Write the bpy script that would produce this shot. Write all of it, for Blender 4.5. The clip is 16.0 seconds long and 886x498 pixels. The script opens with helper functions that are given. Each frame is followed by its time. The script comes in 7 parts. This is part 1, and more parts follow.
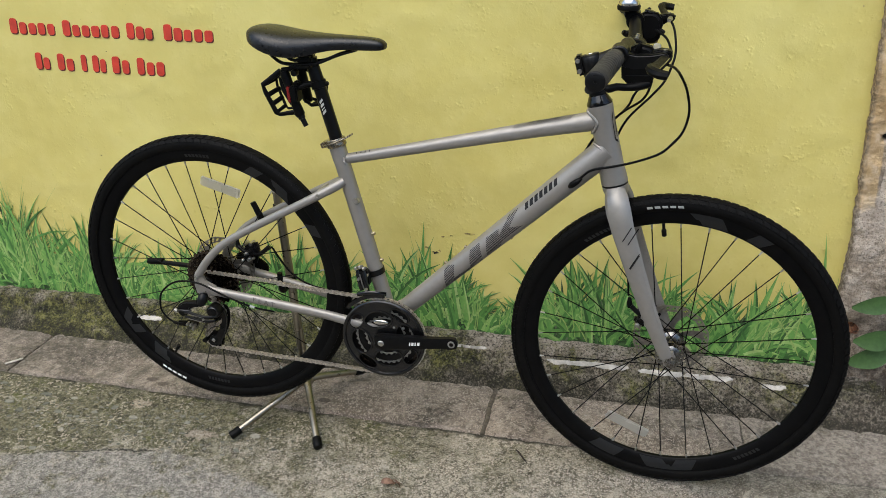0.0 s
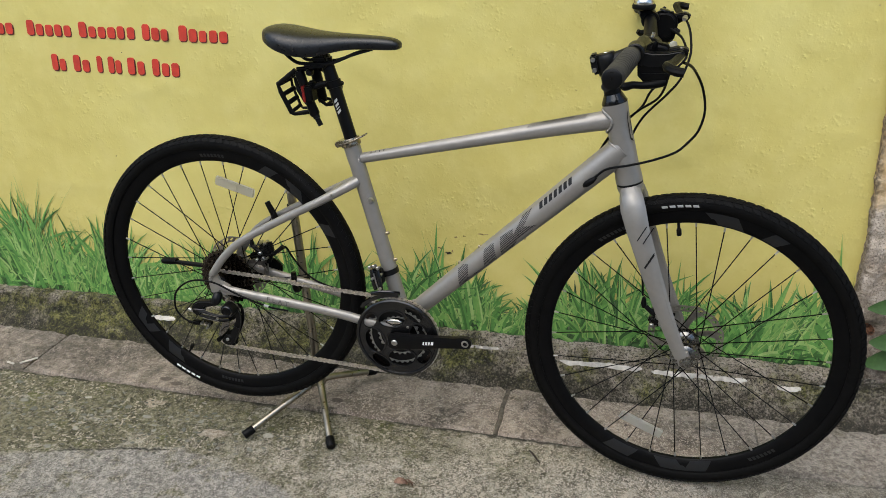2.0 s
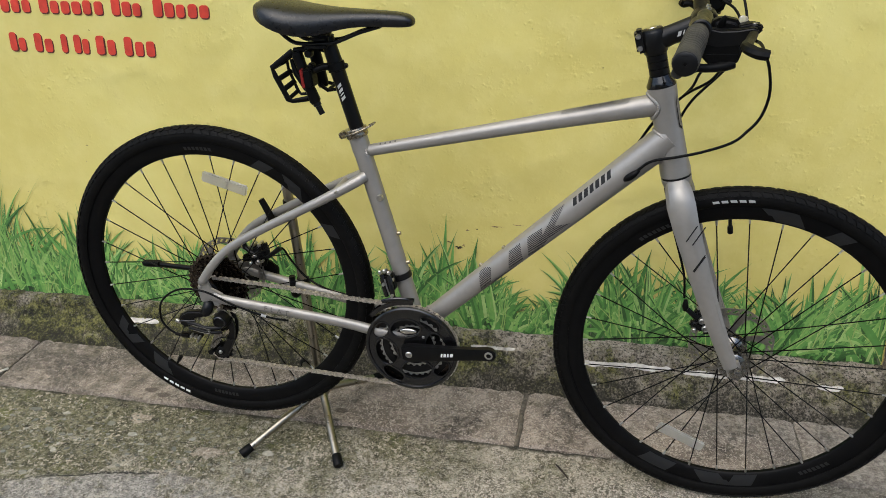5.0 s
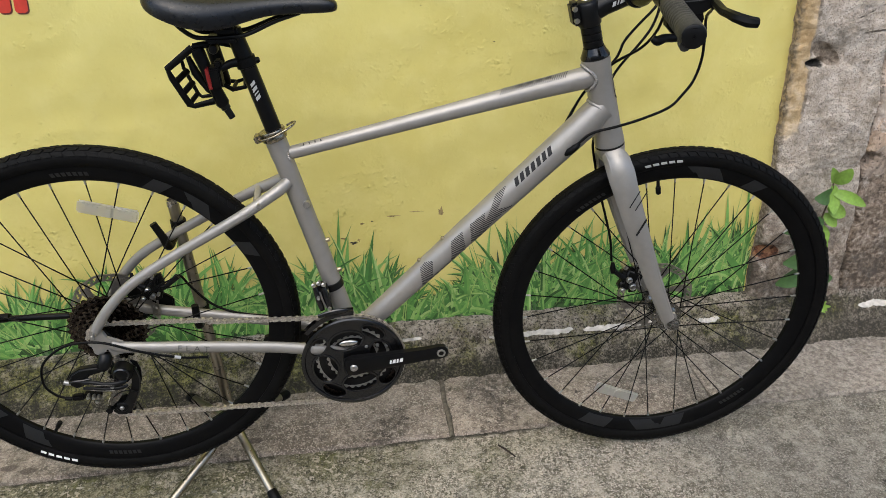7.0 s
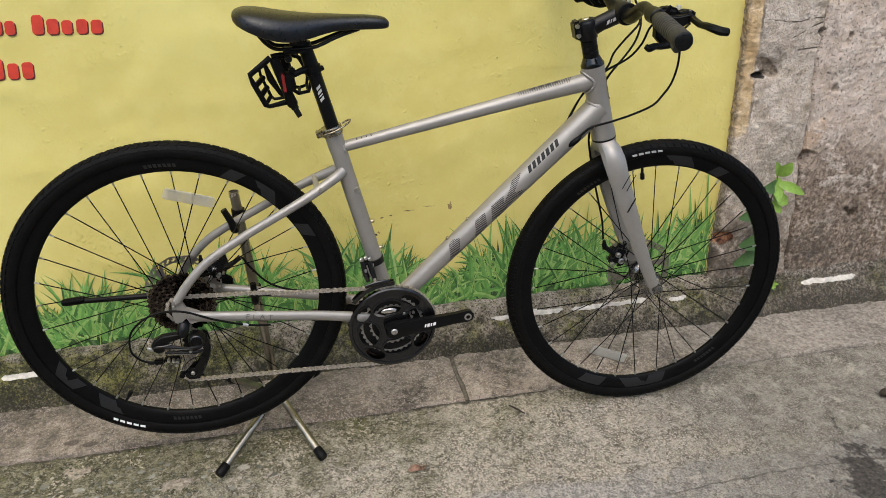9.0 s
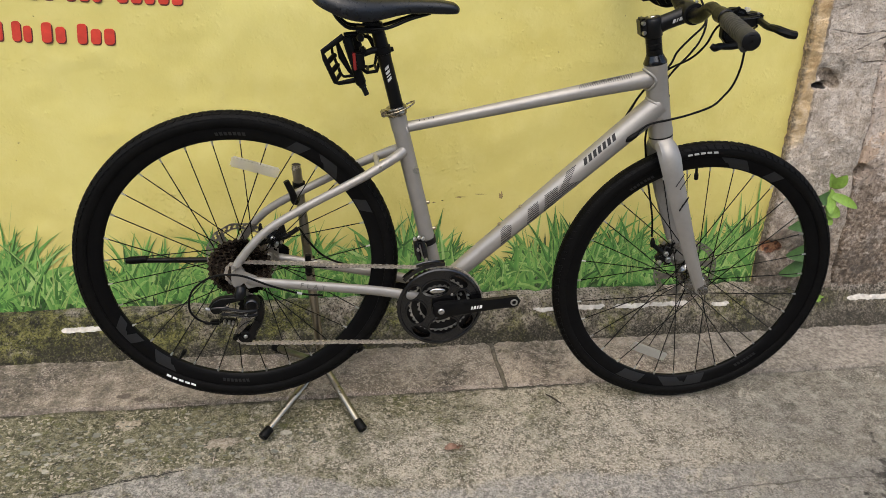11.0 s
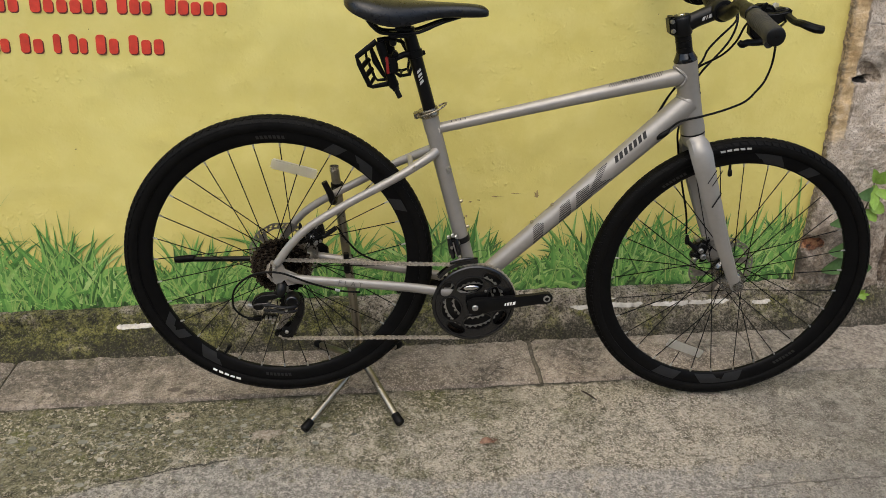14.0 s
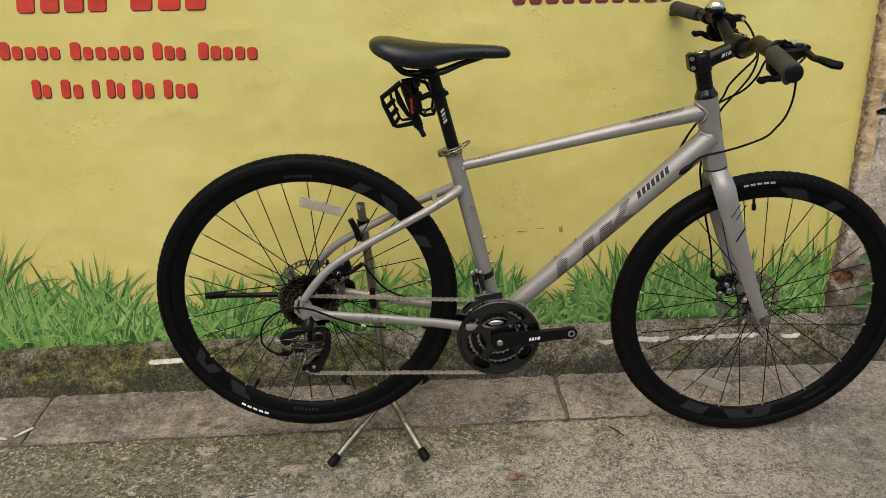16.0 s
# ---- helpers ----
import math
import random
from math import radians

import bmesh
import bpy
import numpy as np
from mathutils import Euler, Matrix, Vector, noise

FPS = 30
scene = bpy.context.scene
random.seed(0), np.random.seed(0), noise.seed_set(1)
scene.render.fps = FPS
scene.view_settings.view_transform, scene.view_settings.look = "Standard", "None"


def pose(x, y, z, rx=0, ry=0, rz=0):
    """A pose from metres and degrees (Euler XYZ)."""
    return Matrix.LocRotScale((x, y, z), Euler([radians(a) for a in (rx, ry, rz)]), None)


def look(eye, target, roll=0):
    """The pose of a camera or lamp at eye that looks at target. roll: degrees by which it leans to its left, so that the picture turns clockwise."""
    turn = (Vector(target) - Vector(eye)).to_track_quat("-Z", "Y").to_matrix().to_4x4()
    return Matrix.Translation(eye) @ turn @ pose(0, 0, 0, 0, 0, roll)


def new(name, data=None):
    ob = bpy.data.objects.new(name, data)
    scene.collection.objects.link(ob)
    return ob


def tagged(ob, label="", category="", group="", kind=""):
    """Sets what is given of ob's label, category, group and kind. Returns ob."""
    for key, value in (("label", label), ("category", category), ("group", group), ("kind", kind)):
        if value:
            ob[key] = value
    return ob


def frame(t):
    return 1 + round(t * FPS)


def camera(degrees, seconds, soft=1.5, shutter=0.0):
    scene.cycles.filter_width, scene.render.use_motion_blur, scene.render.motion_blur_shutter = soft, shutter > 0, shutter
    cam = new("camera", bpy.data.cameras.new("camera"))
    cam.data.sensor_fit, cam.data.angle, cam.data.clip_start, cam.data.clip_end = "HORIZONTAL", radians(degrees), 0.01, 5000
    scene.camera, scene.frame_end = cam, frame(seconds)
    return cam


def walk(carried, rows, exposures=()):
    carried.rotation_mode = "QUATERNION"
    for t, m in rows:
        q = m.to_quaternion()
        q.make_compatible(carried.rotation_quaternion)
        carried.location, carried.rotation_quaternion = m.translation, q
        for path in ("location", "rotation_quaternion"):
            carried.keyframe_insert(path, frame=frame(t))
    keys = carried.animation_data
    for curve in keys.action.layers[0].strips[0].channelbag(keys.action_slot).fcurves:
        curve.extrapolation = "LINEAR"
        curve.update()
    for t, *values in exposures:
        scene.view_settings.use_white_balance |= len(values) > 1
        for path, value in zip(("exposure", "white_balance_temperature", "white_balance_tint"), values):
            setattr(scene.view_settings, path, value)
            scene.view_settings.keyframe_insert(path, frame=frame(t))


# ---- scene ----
cam = camera(60.3, 16.0, soft=0.7)
PATH = [
    (0, (0.549, 0.608, 1.246), (0.105, 2.364, 0.396), -1.6),
    (0.5, (0.539, 0.598, 1.241), (0.097, 2.357, 0.399), -1.6),
    (1, (0.546, 0.602, 1.24), (0.089, 2.357, 0.397), -1.8),
    (1.5, (0.541, 0.601, 1.242), (0.08, 2.356, 0.401), -1.8),
    (2, (0.539, 0.6, 1.237), (0.072, 2.355, 0.398), -1.8),
    (2.5, (0.535, 0.601, 1.244), (0.069, 2.353, 0.401), -1.9),
    (3, (0.525, 0.598, 1.246), (0.066, 2.354, 0.408), -1.7),
    (3.5, (0.525, 0.598, 1.245), (0.065, 2.356, 0.409), -1.5),
    (5.8, (0.329, 0.881, 1.214), (0.036, 2.597, 0.23), -2.0),
    (6, (0.308, 0.898, 1.213), (0.082, 2.617, 0.216), -1.3),
    (6.5, (0.177, 0.912, 1.218), (0.276, 2.64, 0.215), -0.1),
    (7, (0.064, 0.853, 1.231), (0.296, 2.572, 0.234), -0.7),
    (7.5, (0.043, 0.72, 1.235), (0.304, 2.45, 0.266), -0.3),
    (8, (0.001, 0.663, 1.248), (0.307, 2.399, 0.304), 0.0),
    (8.5, (-0.096, 0.633, 1.255), (0.28, 2.365, 0.328), 0.0),
    (9, (-0.16, 0.603, 1.253), (0.233, 2.338, 0.338), 0.2),
    (9.5, (-0.193, 0.588, 1.25), (0.202, 2.322, 0.335), 1.2),
    (10, (-0.213, 0.578, 1.245), (0.141, 2.32, 0.33), 2.2),
    (12.5, (-0.184, 0.54, 1.236), (0.066, 2.294, 0.308), 2.0),
    (13, (-0.18, 0.536, 1.242), (0.042, 2.291, 0.308), 1.5),
    (13.5, (-0.18, 0.525, 1.245), (0.019, 2.284, 0.313), 1.1),
    (14, (-0.172, 0.513, 1.249), (-0.001, 2.283, 0.333), 0.6),
    (14.5, (-0.167, 0.506, 1.253), (-0.009, 2.286, 0.354), 0.3),
    (15, (-0.159, 0.5, 1.262), (-0.022, 2.296, 0.395), -0.0),
    (15.5, (-0.161, 0.499, 1.263), (-0.038, 2.305, 0.411), -0.4),
    (16, (-0.163, 0.495, 1.263), (-0.065, 2.309, 0.426), -0.8),
]
EXPOSURES = [(0.0, 0.88, 6340, 6), (3.5, 0.88, 6330, 6), (6.0, 0.98, 6300, 7), (9.0, 1.01, 6540, 8), (12.5, 0.99, 6740, 9), (13.3, 0.92, 6780, 9), (14.0, 0.82, 6820, 8), (14.5, 0.79, 6850, 8), (16.0, 0.78, 6920, 8)]
walk(cam, [(t, look(eye, target, roll)) for t, eye, target, roll in PATH], EXPOSURES)

# ---- sky and sun: bright overcast day over a narrow alley ----
world = bpy.data.worlds.new("world")
scene.world = world
world.use_nodes = True
wn = world.node_tree.nodes
sky = wn.new("ShaderNodeTexSky")
sky.sky_type = "NISHITA"
sky.sun_disc = False
sky.sun_elevation, sky.sun_rotation = radians(62), radians(200)
sky.air_density, sky.dust_density, sky.ozone_density = 1.0, 2.6, 1.0
wn["Background"].inputs["Strength"].default_value = 0.15
world.node_tree.links.new(sky.outputs["Color"], wn["Background"].inputs["Color"])
sun = new("sun", bpy.data.lights.new("sun", "SUN"))
sun.data.energy, sun.data.angle, sun.data.color = 1.0, radians(75), (1.0, 0.96, 0.89)
sun.matrix_world = look((-0.8, -0.6, 5.5), (0, 2, 0))


# ---- materials ----
def nodes_of(name):
    m = bpy.data.materials.new(name)
    m.use_nodes = True
    return m, m.node_tree, m.node_tree.nodes["Principled BSDF"]


def noise_at(t, scale, detail=6.0, rough=0.6, lacunarity=2.0, distort=0.0):
    pos = t.nodes.new("ShaderNodeNewGeometry")
    n = t.nodes.new("ShaderNodeTexNoise")
    for key, v in (("Scale", scale), ("Detail", detail), ("Roughness", rough), ("Lacunarity", lacunarity), ("Distortion", distort)):
        n.inputs[key].default_value = v
    t.links.new(pos.outputs["Position"], n.inputs["Vector"])
    return n.outputs["Fac"]


def speckle(t, scale, lo, hi, detail=2.0):
    """Crisp specks: 1 where the noise lies beyond lo..hi."""
    return ramp(t, noise_at(t, scale, detail, 0.5), [(lo, 0.0), (hi, 1.0)] if hi > lo else [(hi, 1.0), (lo, 0.0)])


def wave(t, v, freq, size, shift=0.0):
    return calc(t, "MULTIPLY", calc(t, "SINE", calc(t, "ADD", calc(t, "MULTIPLY", v, freq), shift)), size)


def near_to(t, a, b, half):
    """1 where a is within half of b, with a crisp edge."""
    d = calc(t, "DIVIDE", calc(t, "ABSOLUTE", calc(t, "SUBTRACT", a, b)), half)
    return ramp(t, d, [(0.5, 1.0), (1.0, 0.0)])


def hill(t, v, centre, width):
    q = calc(t, "DIVIDE", calc(t, "SUBTRACT", v, centre), width)
    return calc(t, "POWER", 2.718, calc(t, "MULTIPLY", calc(t, "MULTIPLY", q, q), -1.0))


def cells(t, scale, out="Color"):
    pos = t.nodes.new("ShaderNodeNewGeometry")
    v = t.nodes.new("ShaderNodeTexVoronoi")
    v.inputs["Scale"].default_value = scale
    t.links.new(pos.outputs["Position"], v.inputs["Vector"])
    return v.outputs[out]


def ramp(t, fac, stops):
    r = t.nodes.new("ShaderNodeValToRGB")
    els = r.color_ramp.elements
    while len(els) < len(stops):
        els.new(0.5)
    for e, (p, c) in zip(els, stops):
        e.position = p
        e.color = (*c, 1) if isinstance(c, tuple) else (c, c, c, 1)
    t.links.new(fac, r.inputs["Fac"])
    return r.outputs["Color"]


def blend(t, fac, a, b, mode="MIX"):
    n = t.nodes.new("ShaderNodeMix")
    n.data_type, n.blend_type = "RGBA", mode
    for sock, v in ((n.inputs[0], fac), (n.inputs[6], a), (n.inputs[7], b)):
        if isinstance(v, (int, float)):
            sock.default_value = v
        elif isinstance(v, tuple):
            sock.default_value = (*v, 1)
        else:
            t.links.new(v, sock)
    return n.outputs[2]


def calc(t, op, a, b=0.0, c=0.0):
    n = t.nodes.new("ShaderNodeMath")
    n.operation = op
    for sock, v in zip(n.inputs, (a, b, c)):
        if isinstance(v, (int, float)):
            sock.default_value = v
        else:
            t.links.new(v, sock)
    return n.outputs[0]


def place_of(t):
    pos = t.nodes.new("ShaderNodeNewGeometry")
    sep = t.nodes.new("ShaderNodeSeparateXYZ")
    t.links.new(pos.outputs["Position"], sep.inputs[0])
    return sep.outputs["X"], sep.outputs["Y"], sep.outputs["Z"]


def bump(t, bsdf, height, strength, distance):
    b = t.nodes.new("ShaderNodeBump")
    b.inputs["Strength"].default_value, b.inputs["Distance"].default_value = strength, distance
    t.links.new(height, b.inputs["Height"])
    t.links.new(b.outputs["Normal"], bsdf.inputs["Normal"])


def put(t, bsdf, key, v):
    if isinstance(v, (int, float)):
        bsdf.inputs[key].default_value = v
    elif isinstance(v, tuple):
        bsdf.inputs[key].default_value = (*v, 1)
    else:
        t.links.new(v, bsdf.inputs[key])


def simple(name, color, rough=0.5, metal=0.0, vary=0.18, scale=60.0, grain=0.0, grain_scale=600.0, coat=0.0, dust=0.0, gloss=0.5):
    """A small-part material: base colour with a soft mottling, uneven gloss, fine grain and a little dust."""
    m, t, b = nodes_of(name)
    f = noise_at(t, scale, 5)
    dark = tuple(c * (1 - vary) for c in color)
    light = tuple(min(1, c * (1 + vary)) for c in color)
    col = ramp(t, f, [(0.3, dark), (0.7, light)])
    if dust:
        d = ramp(t, noise_at(t, 23, 8, 0.7), [(0.45, 0.0), (0.75, 1.0)])
        col = blend(t, calc(t, "MULTIPLY", d, dust), col, (0.32, 0.29, 0.24))
    put(t, b, "Base Color", col)
    put(t, b, "Metallic", metal)
    r = ramp(t, noise_at(t, scale * 2.3, 6), [(0.3, max(0.02, rough - 0.08)), (0.7, min(1, rough + 0.1))])
    put(t, b, "Roughness", r)
    b.inputs["Coat Weight"].default_value = coat
    b.inputs["Specular IOR Level"].default_value = gloss
    if grain:
        bump(t, b, noise_at(t, grain_scale, 3), 0.5, grain)
    return m


def make_yellow():
    m, t, b = nodes_of("yellow_wall_paint")
    big = noise_at(t, 2.2, 5, 0.55)
    mid = noise_at(t, 14, 8, 0.65)
    col = ramp(t, big, [(0.3, (0.585, 0.495, 0.139)), (0.55, (0.648, 0.558, 0.170)), (0.75, (0.690, 0.610, 0.204))])
    col = blend(t, ramp(t, mid, [(0.45, 0.0), (0.72, 0.45)]), col, (0.72, 0.635, 0.24))
    worn = ramp(t, noise_at(t, 26, 10, 0.75, distort=0.4), [(0.60, 0.0), (0.68, 1.0)])
    col = blend(t, calc(t, "MULTIPLY", worn, 0.16), col, (0.50, 0.38, 0.13))
    specks = ramp(t, noise_at(t, 160, 4, 0.6), [(0.70, 0.0), (0.75, 0.45)])
    col = blend(t, specks, col, (0.36, 0.28, 0.10))
    put(t, b, "Base Color", col)
    put(t, b, "Roughness", ramp(t, mid, [(0.3, 0.55), (0.7, 0.75)]))
    # round grains of sand under the paint, gathered in patches
    grain = calc(t, "SMOOTH_MAX", calc(t, "SUBTRACT", 0.52, cells(t, 75, "Distance")), 0.0, 0.25)
    grain = calc(t, "ADD", grain, calc(t, "MULTIPLY", calc(t, "SMOOTH_MAX", calc(t, "SUBTRACT", 0.50, cells(t, 140, "Distance")), 0.0, 0.25), 0.6))
    patchy = ramp(t, noise_at(t, 5.5, 7, 0.72), [(0.50, 0.16), (0.66, 1.0)])
    patchy = calc(t, "MULTIPLY", patchy, ramp(t, noise_at(t, 45, 3, 0.6), [(0.44, 0.1), (0.58, 1.0)]))
    h = calc(t, "ADD", calc(t, "MULTIPLY", calc(t, "MULTIPLY", grain, patchy), 1.2), calc(t, "MULTIPLY", noise_at(t, 7, 3), 1.5))
    h = calc(t, "ADD", h, calc(t, "MULTIPLY", noise_at(t, 190, 3), 0.10))
    h = calc(t, "ADD", h, calc(t, "MULTIPLY", worn, 0.02))
    bump(t, b, h, 0.6, 0.005)
    return m


def make_old_plaster():
    m, t, b = nodes_of("old_bare_plaster")
    x, y, z = place_of(t)
    big, mid, fine = noise_at(t, 4.5, 9, 0.68), noise_at(t, 20, 9, 0.72), noise_at(t, 95, 5, 0.65)
    jitter = calc(t, "MULTIPLY", calc(t, "SUBTRACT", mid, 0.5), 0.03)
    # first coat beside the painted wall: pale, gritty
    pale = ramp(t, mid, [(0.36, (0.38, 0.31, 0.235)), (0.47, (0.55, 0.46, 0.37)), (0.60, (0.69, 0.605, 0.515))])
    worn = ramp(t, noise_at(t, 7, 9, 0.72), [(0.50, 0.0), (0.60, 0.65)])
    pale = blend(t, worn, pale, ramp(t, fine, [(0.42, (0.25, 0.21, 0.165)), (0.58, (0.48, 0.42, 0.35))]))
    pale = blend(t, calc(t, "MULTIPLY", speckle(t, 280, 0.45, 0.40, 3), 0.6), pale, (0.165, 0.135, 0.105))
    # second coat past the seam: smooth pinkish above, rough brown below
    old = ramp(t, mid, [(0.36, (0.46, 0.36, 0.28)), (0.50, (0.60, 0.49, 0.40)), (0.62, (0.71, 0.61, 0.53))])
    lowness = ramp(t, calc(t, "ADD", z, calc(t, "MULTIPLY", calc(t, "SUBTRACT", big, 0.5), 0.45)), [(0.42, 1.0), (0.62, 0.0)])
    rough = ramp(t, fine, [(0.38, (0.085, 0.056, 0.036)), (0.50, (0.225, 0.165, 0.118)), (0.62, (0.36, 0.285, 0.215))])
    old = blend(t, calc(t, "MULTIPLY", lowness, 0.9), old, rough)
    old = blend(t, ramp(t, noise_at(t, 10, 8, 0.7), [(0.52, 0.0), (0.60, 0.6)]), old, rough)
    bare = calc(t, "MULTIPLY", hill(t, calc(t, "ADD", x, calc(t, "MULTIPLY", calc(t, "SUBTRACT", z, 0.56), -0.25)), 1.335, 0.032), hill(t, z, 0.555, 0.055))
    old = blend(t, ramp(t, calc(t, "ADD", bare, calc(t, "MULTIPLY", calc(t, "SUBTRACT", mid, 0.5), 1.0)), [(0.42, 0.0), (0.50, 0.8)]), old, (0.56, 0.40, 0.28))
    left_on = ramp(t, noise_at(t, 13, 11, 0.80, distort=0.5), [(0.535, 0.0), (0.552, 0.75)])
    old = blend(t, left_on, old, ramp(t, fine, [(0.40, (0.50, 0.41, 0.335)), (0.6, (0.78, 0.69, 0.60))]))
    old = blend(t, calc(t, "MULTIPLY", speckle(t, 150, 0.40, 0.36, 4), 0.7), old, (0.075, 0.055, 0.040))
    seam = calc(t, "ADD", calc(t, "ADD", calc(t, "MULTIPLY", calc(t, "MAXIMUM", calc(t, "SUBTRACT", 0.80, z), 0.0), 0.078), 1.284), calc(t, "ADD", wave(t, z, 23, 0.004), wave(t, z, 61, 0.0022, 1.0)))
    col = blend(t, ramp(t, calc(t, "ADD", calc(t, "MULTIPLY", calc(t, "SUBTRACT", x, seam), 40.0), 0.5), [(0.45, 0.0), (0.55, 1.0)]), pale, old)
    # broken edge: dark gap, then a strip of bare ochre render down to knee height
    u = calc(t, "SUBTRACT", x, calc(t, "ADD", 1.058, calc(t, "MULTIPLY", calc(t, "MINIMUM", calc(t, "SUBTRACT", 0.92, z), 0.45), 0.060)))
    strip = calc(t, "MULTIPLY", ramp(t, calc(t, "ADD", u, calc(t, "MULTIPLY", jitter, 0.55)), [(0.032, 1.0), (0.036, 0.0)]), ramp(t, calc(t, "ADD", z, calc(t, "MULTIPLY", jitter, 4.0)), [(0.555, 0.0), (0.575, 1.0)]))
    col = blend(t, strip, col, ramp(t, noise_at(t, 26, 6, 0.6), [(0.36, (0.45, 0.30, 0.145)), (0.50, (0.61, 0.44, 0.245)), (0.64, (0.72, 0.57, 0.385))]))
    rim = calc(t, "MULTIPLY", near_to(t, calc(t, "ADD", u, calc(t, "MULTIPLY", jitter, 0.55)), 0.036, 0.005), ramp(t, calc(t, "ADD", z, calc(t, "MULTIPLY", jitter, 4.0)), [(0.555, 0.0), (0.575, 0.8)]))
    col = blend(t, calc(t, "MULTIPLY", rim, ramp(t, noise_at(t, 22, 4), [(0.42, 0.2), (0.55, 1.0)])), col, (0.15, 0.11, 0.075))
    gap = ramp(t, calc(t, "ADD", u, calc(t, "MULTIPLY", jitter, 0.3)), [(0.003, 1.0), (0.006, 0.0)])
    col = blend(t, calc(t, "MULTIPLY", gap, ramp(t, fine, [(0.42, 0.95), (0.58, 0.35)])), col, (0.16, 0.125, 0.09))
    # scar above the hollow
    scar = calc(t, "MULTIPLY", hill(t, x, 1.140, 0.040), hill(t, calc(t, "ADD", z, calc(t, "MULTIPLY", calc(t, "SUBTRACT", x, 1.140), 0.50)), 0.753, 0.024))
    col = blend(t, ramp(t, calc(t, "ADD", scar, calc(t, "MULTIPLY", calc(t, "SUBTRACT", mid, 0.5), 0.6)), [(0.40, 0.0), (0.47, 0.95)]), col, ramp(t, fine, [(0.4, (0.13, 0.095, 0.065)), (0.6, (0.33, 0.26, 0.19))]))
    # shade inside the hollow, put into the colour as near black
    hollow = calc(t, "ADD", calc(t, "MULTIPLY", hill(t, x, 1.119, 0.020), hill(t, calc(t, "ADD", z, calc(t, "MULTIPLY", jitter, 0.5)), 0.730, 0.008)), calc(t, "MULTIPLY", calc(t, "SUBTRACT", fine, 0.5), 0.5))
    col = blend(t, ramp(t, hollow, [(0.30, 0.0), (0.5, 1.0)]), col, (0.02, 0.016, 0.012))
    # broken brick in the low cavity, worn brown render round it
    brown = calc(t, "MULTIPLY", ramp(t, calc(t, "ADD", z, calc(t, "MULTIPLY", calc(t, "SUBTRACT", big, 0.5), 0.5)), [(0.27, 0.9), (0.42, 0.0)]), ramp(t, mid, [(0.40, 1.0), (0.58, 0.35)]))
    col = blend(t, brown, col, ramp(t, fine, [(0.38, (0.075, 0.052, 0.034)), (0.50, (0.19, 0.142, 0.10)), (0.62, (0.40, 0.33, 0.26))]))
    clay = calc(t, "MULTIPLY", hill(t, x, 1.112, 0.034), hill(t, calc(t, "ADD", z, calc(t, "MULTIPLY", jitter, 0.8)), 0.240, 0.026))
    clay = ramp(t, calc(t, "ADD", clay, calc(t, "MULTIPLY", calc(t, "SUBTRACT", mid, 0.5), 0.9)), [(0.42, 0.0), (0.50, 1.0)])
    col = blend(t, clay, col, ramp(t, noise_at(t, 48, 6, 0.65), [(0.40, (0.055, 0.026, 0.016)), (0.50, (0.27, 0.105, 0.050)), (0.60, (0.47, 0.24, 0.12))]))
    # hairline cracks and the seam itself
    thin = calc(t, "ADD", calc(t, "MULTIPLY", jitter, 0.30), wave(t, x, 41, 0.004))
    span = ramp(t, calc(t, "MULTIPLY", x, 0.5), [(0.552, 0.0), (0.557, 1.0)])
    span = calc(t, "MULTIPLY", span, ramp(t, calc(t, "MULTIPLY", x, 0.5), [(0.640, 1.0), (0.644, 0.0)]))
    lines = calc(t, "MAXIMUM", near_to(t, z, calc(t, "ADD", thin, 0.797), 0.0026), calc(t, "MAXIMUM", near_to(t, z, calc(t, "ADD", thin, 0.875), 0.002), near_to(t, z, calc(t, "ADD", calc(t, "MULTIPLY", calc(t, "SUBTRACT", x, 1.19), 0.35), calc(t, "ADD", thin, 0.833)), 0.0022)))
    broken = ramp(t, noise_at(t, 16, 5, 0.6), [(0.44, 0.0), (0.52, 0.9)])
    col = blend(t, calc(t, "MULTIPLY", calc(t, "MULTIPLY", lines, span), broken), col, (0.09, 0.07, 0.055))
    col = blend(t, calc(t, "MULTIPLY", near_to(t, calc(t, "ADD", x, calc(t, "MULTIPLY", jitter, 0.25)), seam, 0.0045), ramp(t, noise_at(t, 28, 5, 0.65), [(0.44, 0.1), (0.56, 0.95)])), col, (0.10, 0.078, 0.06))
    grime = ramp(t, noise_at(t, 11, 9, 0.75), [(0.47, 0.0), (0.58, 0.8)])
    damp = ramp(t, calc(t, "ADD", z, calc(t, "MULTIPLY", big, 0.4)), [(0.38, 1.0), (0.68, 0.0)])
    col = blend(t, calc(t, "MULTIPLY", grime, damp), col, (0.085, 0.07, 0.055))
    put(t, b, "Base Color", col)
    put(t, b, "Roughness", 0.9)
    h = calc(t, "ADD", calc(t, "MULTIPLY", mid, 1.4), calc(t, "MULTIPLY", fine, 0.9))
    h = calc(t, "SUBTRACT", h, calc(t, "MULTIPLY", calc(t, "MULTIPLY", calc(t, "MULTIPLY", lines, span), broken), 0.5))
    bump(t, b, h, 1.0, 0.010)
    return m


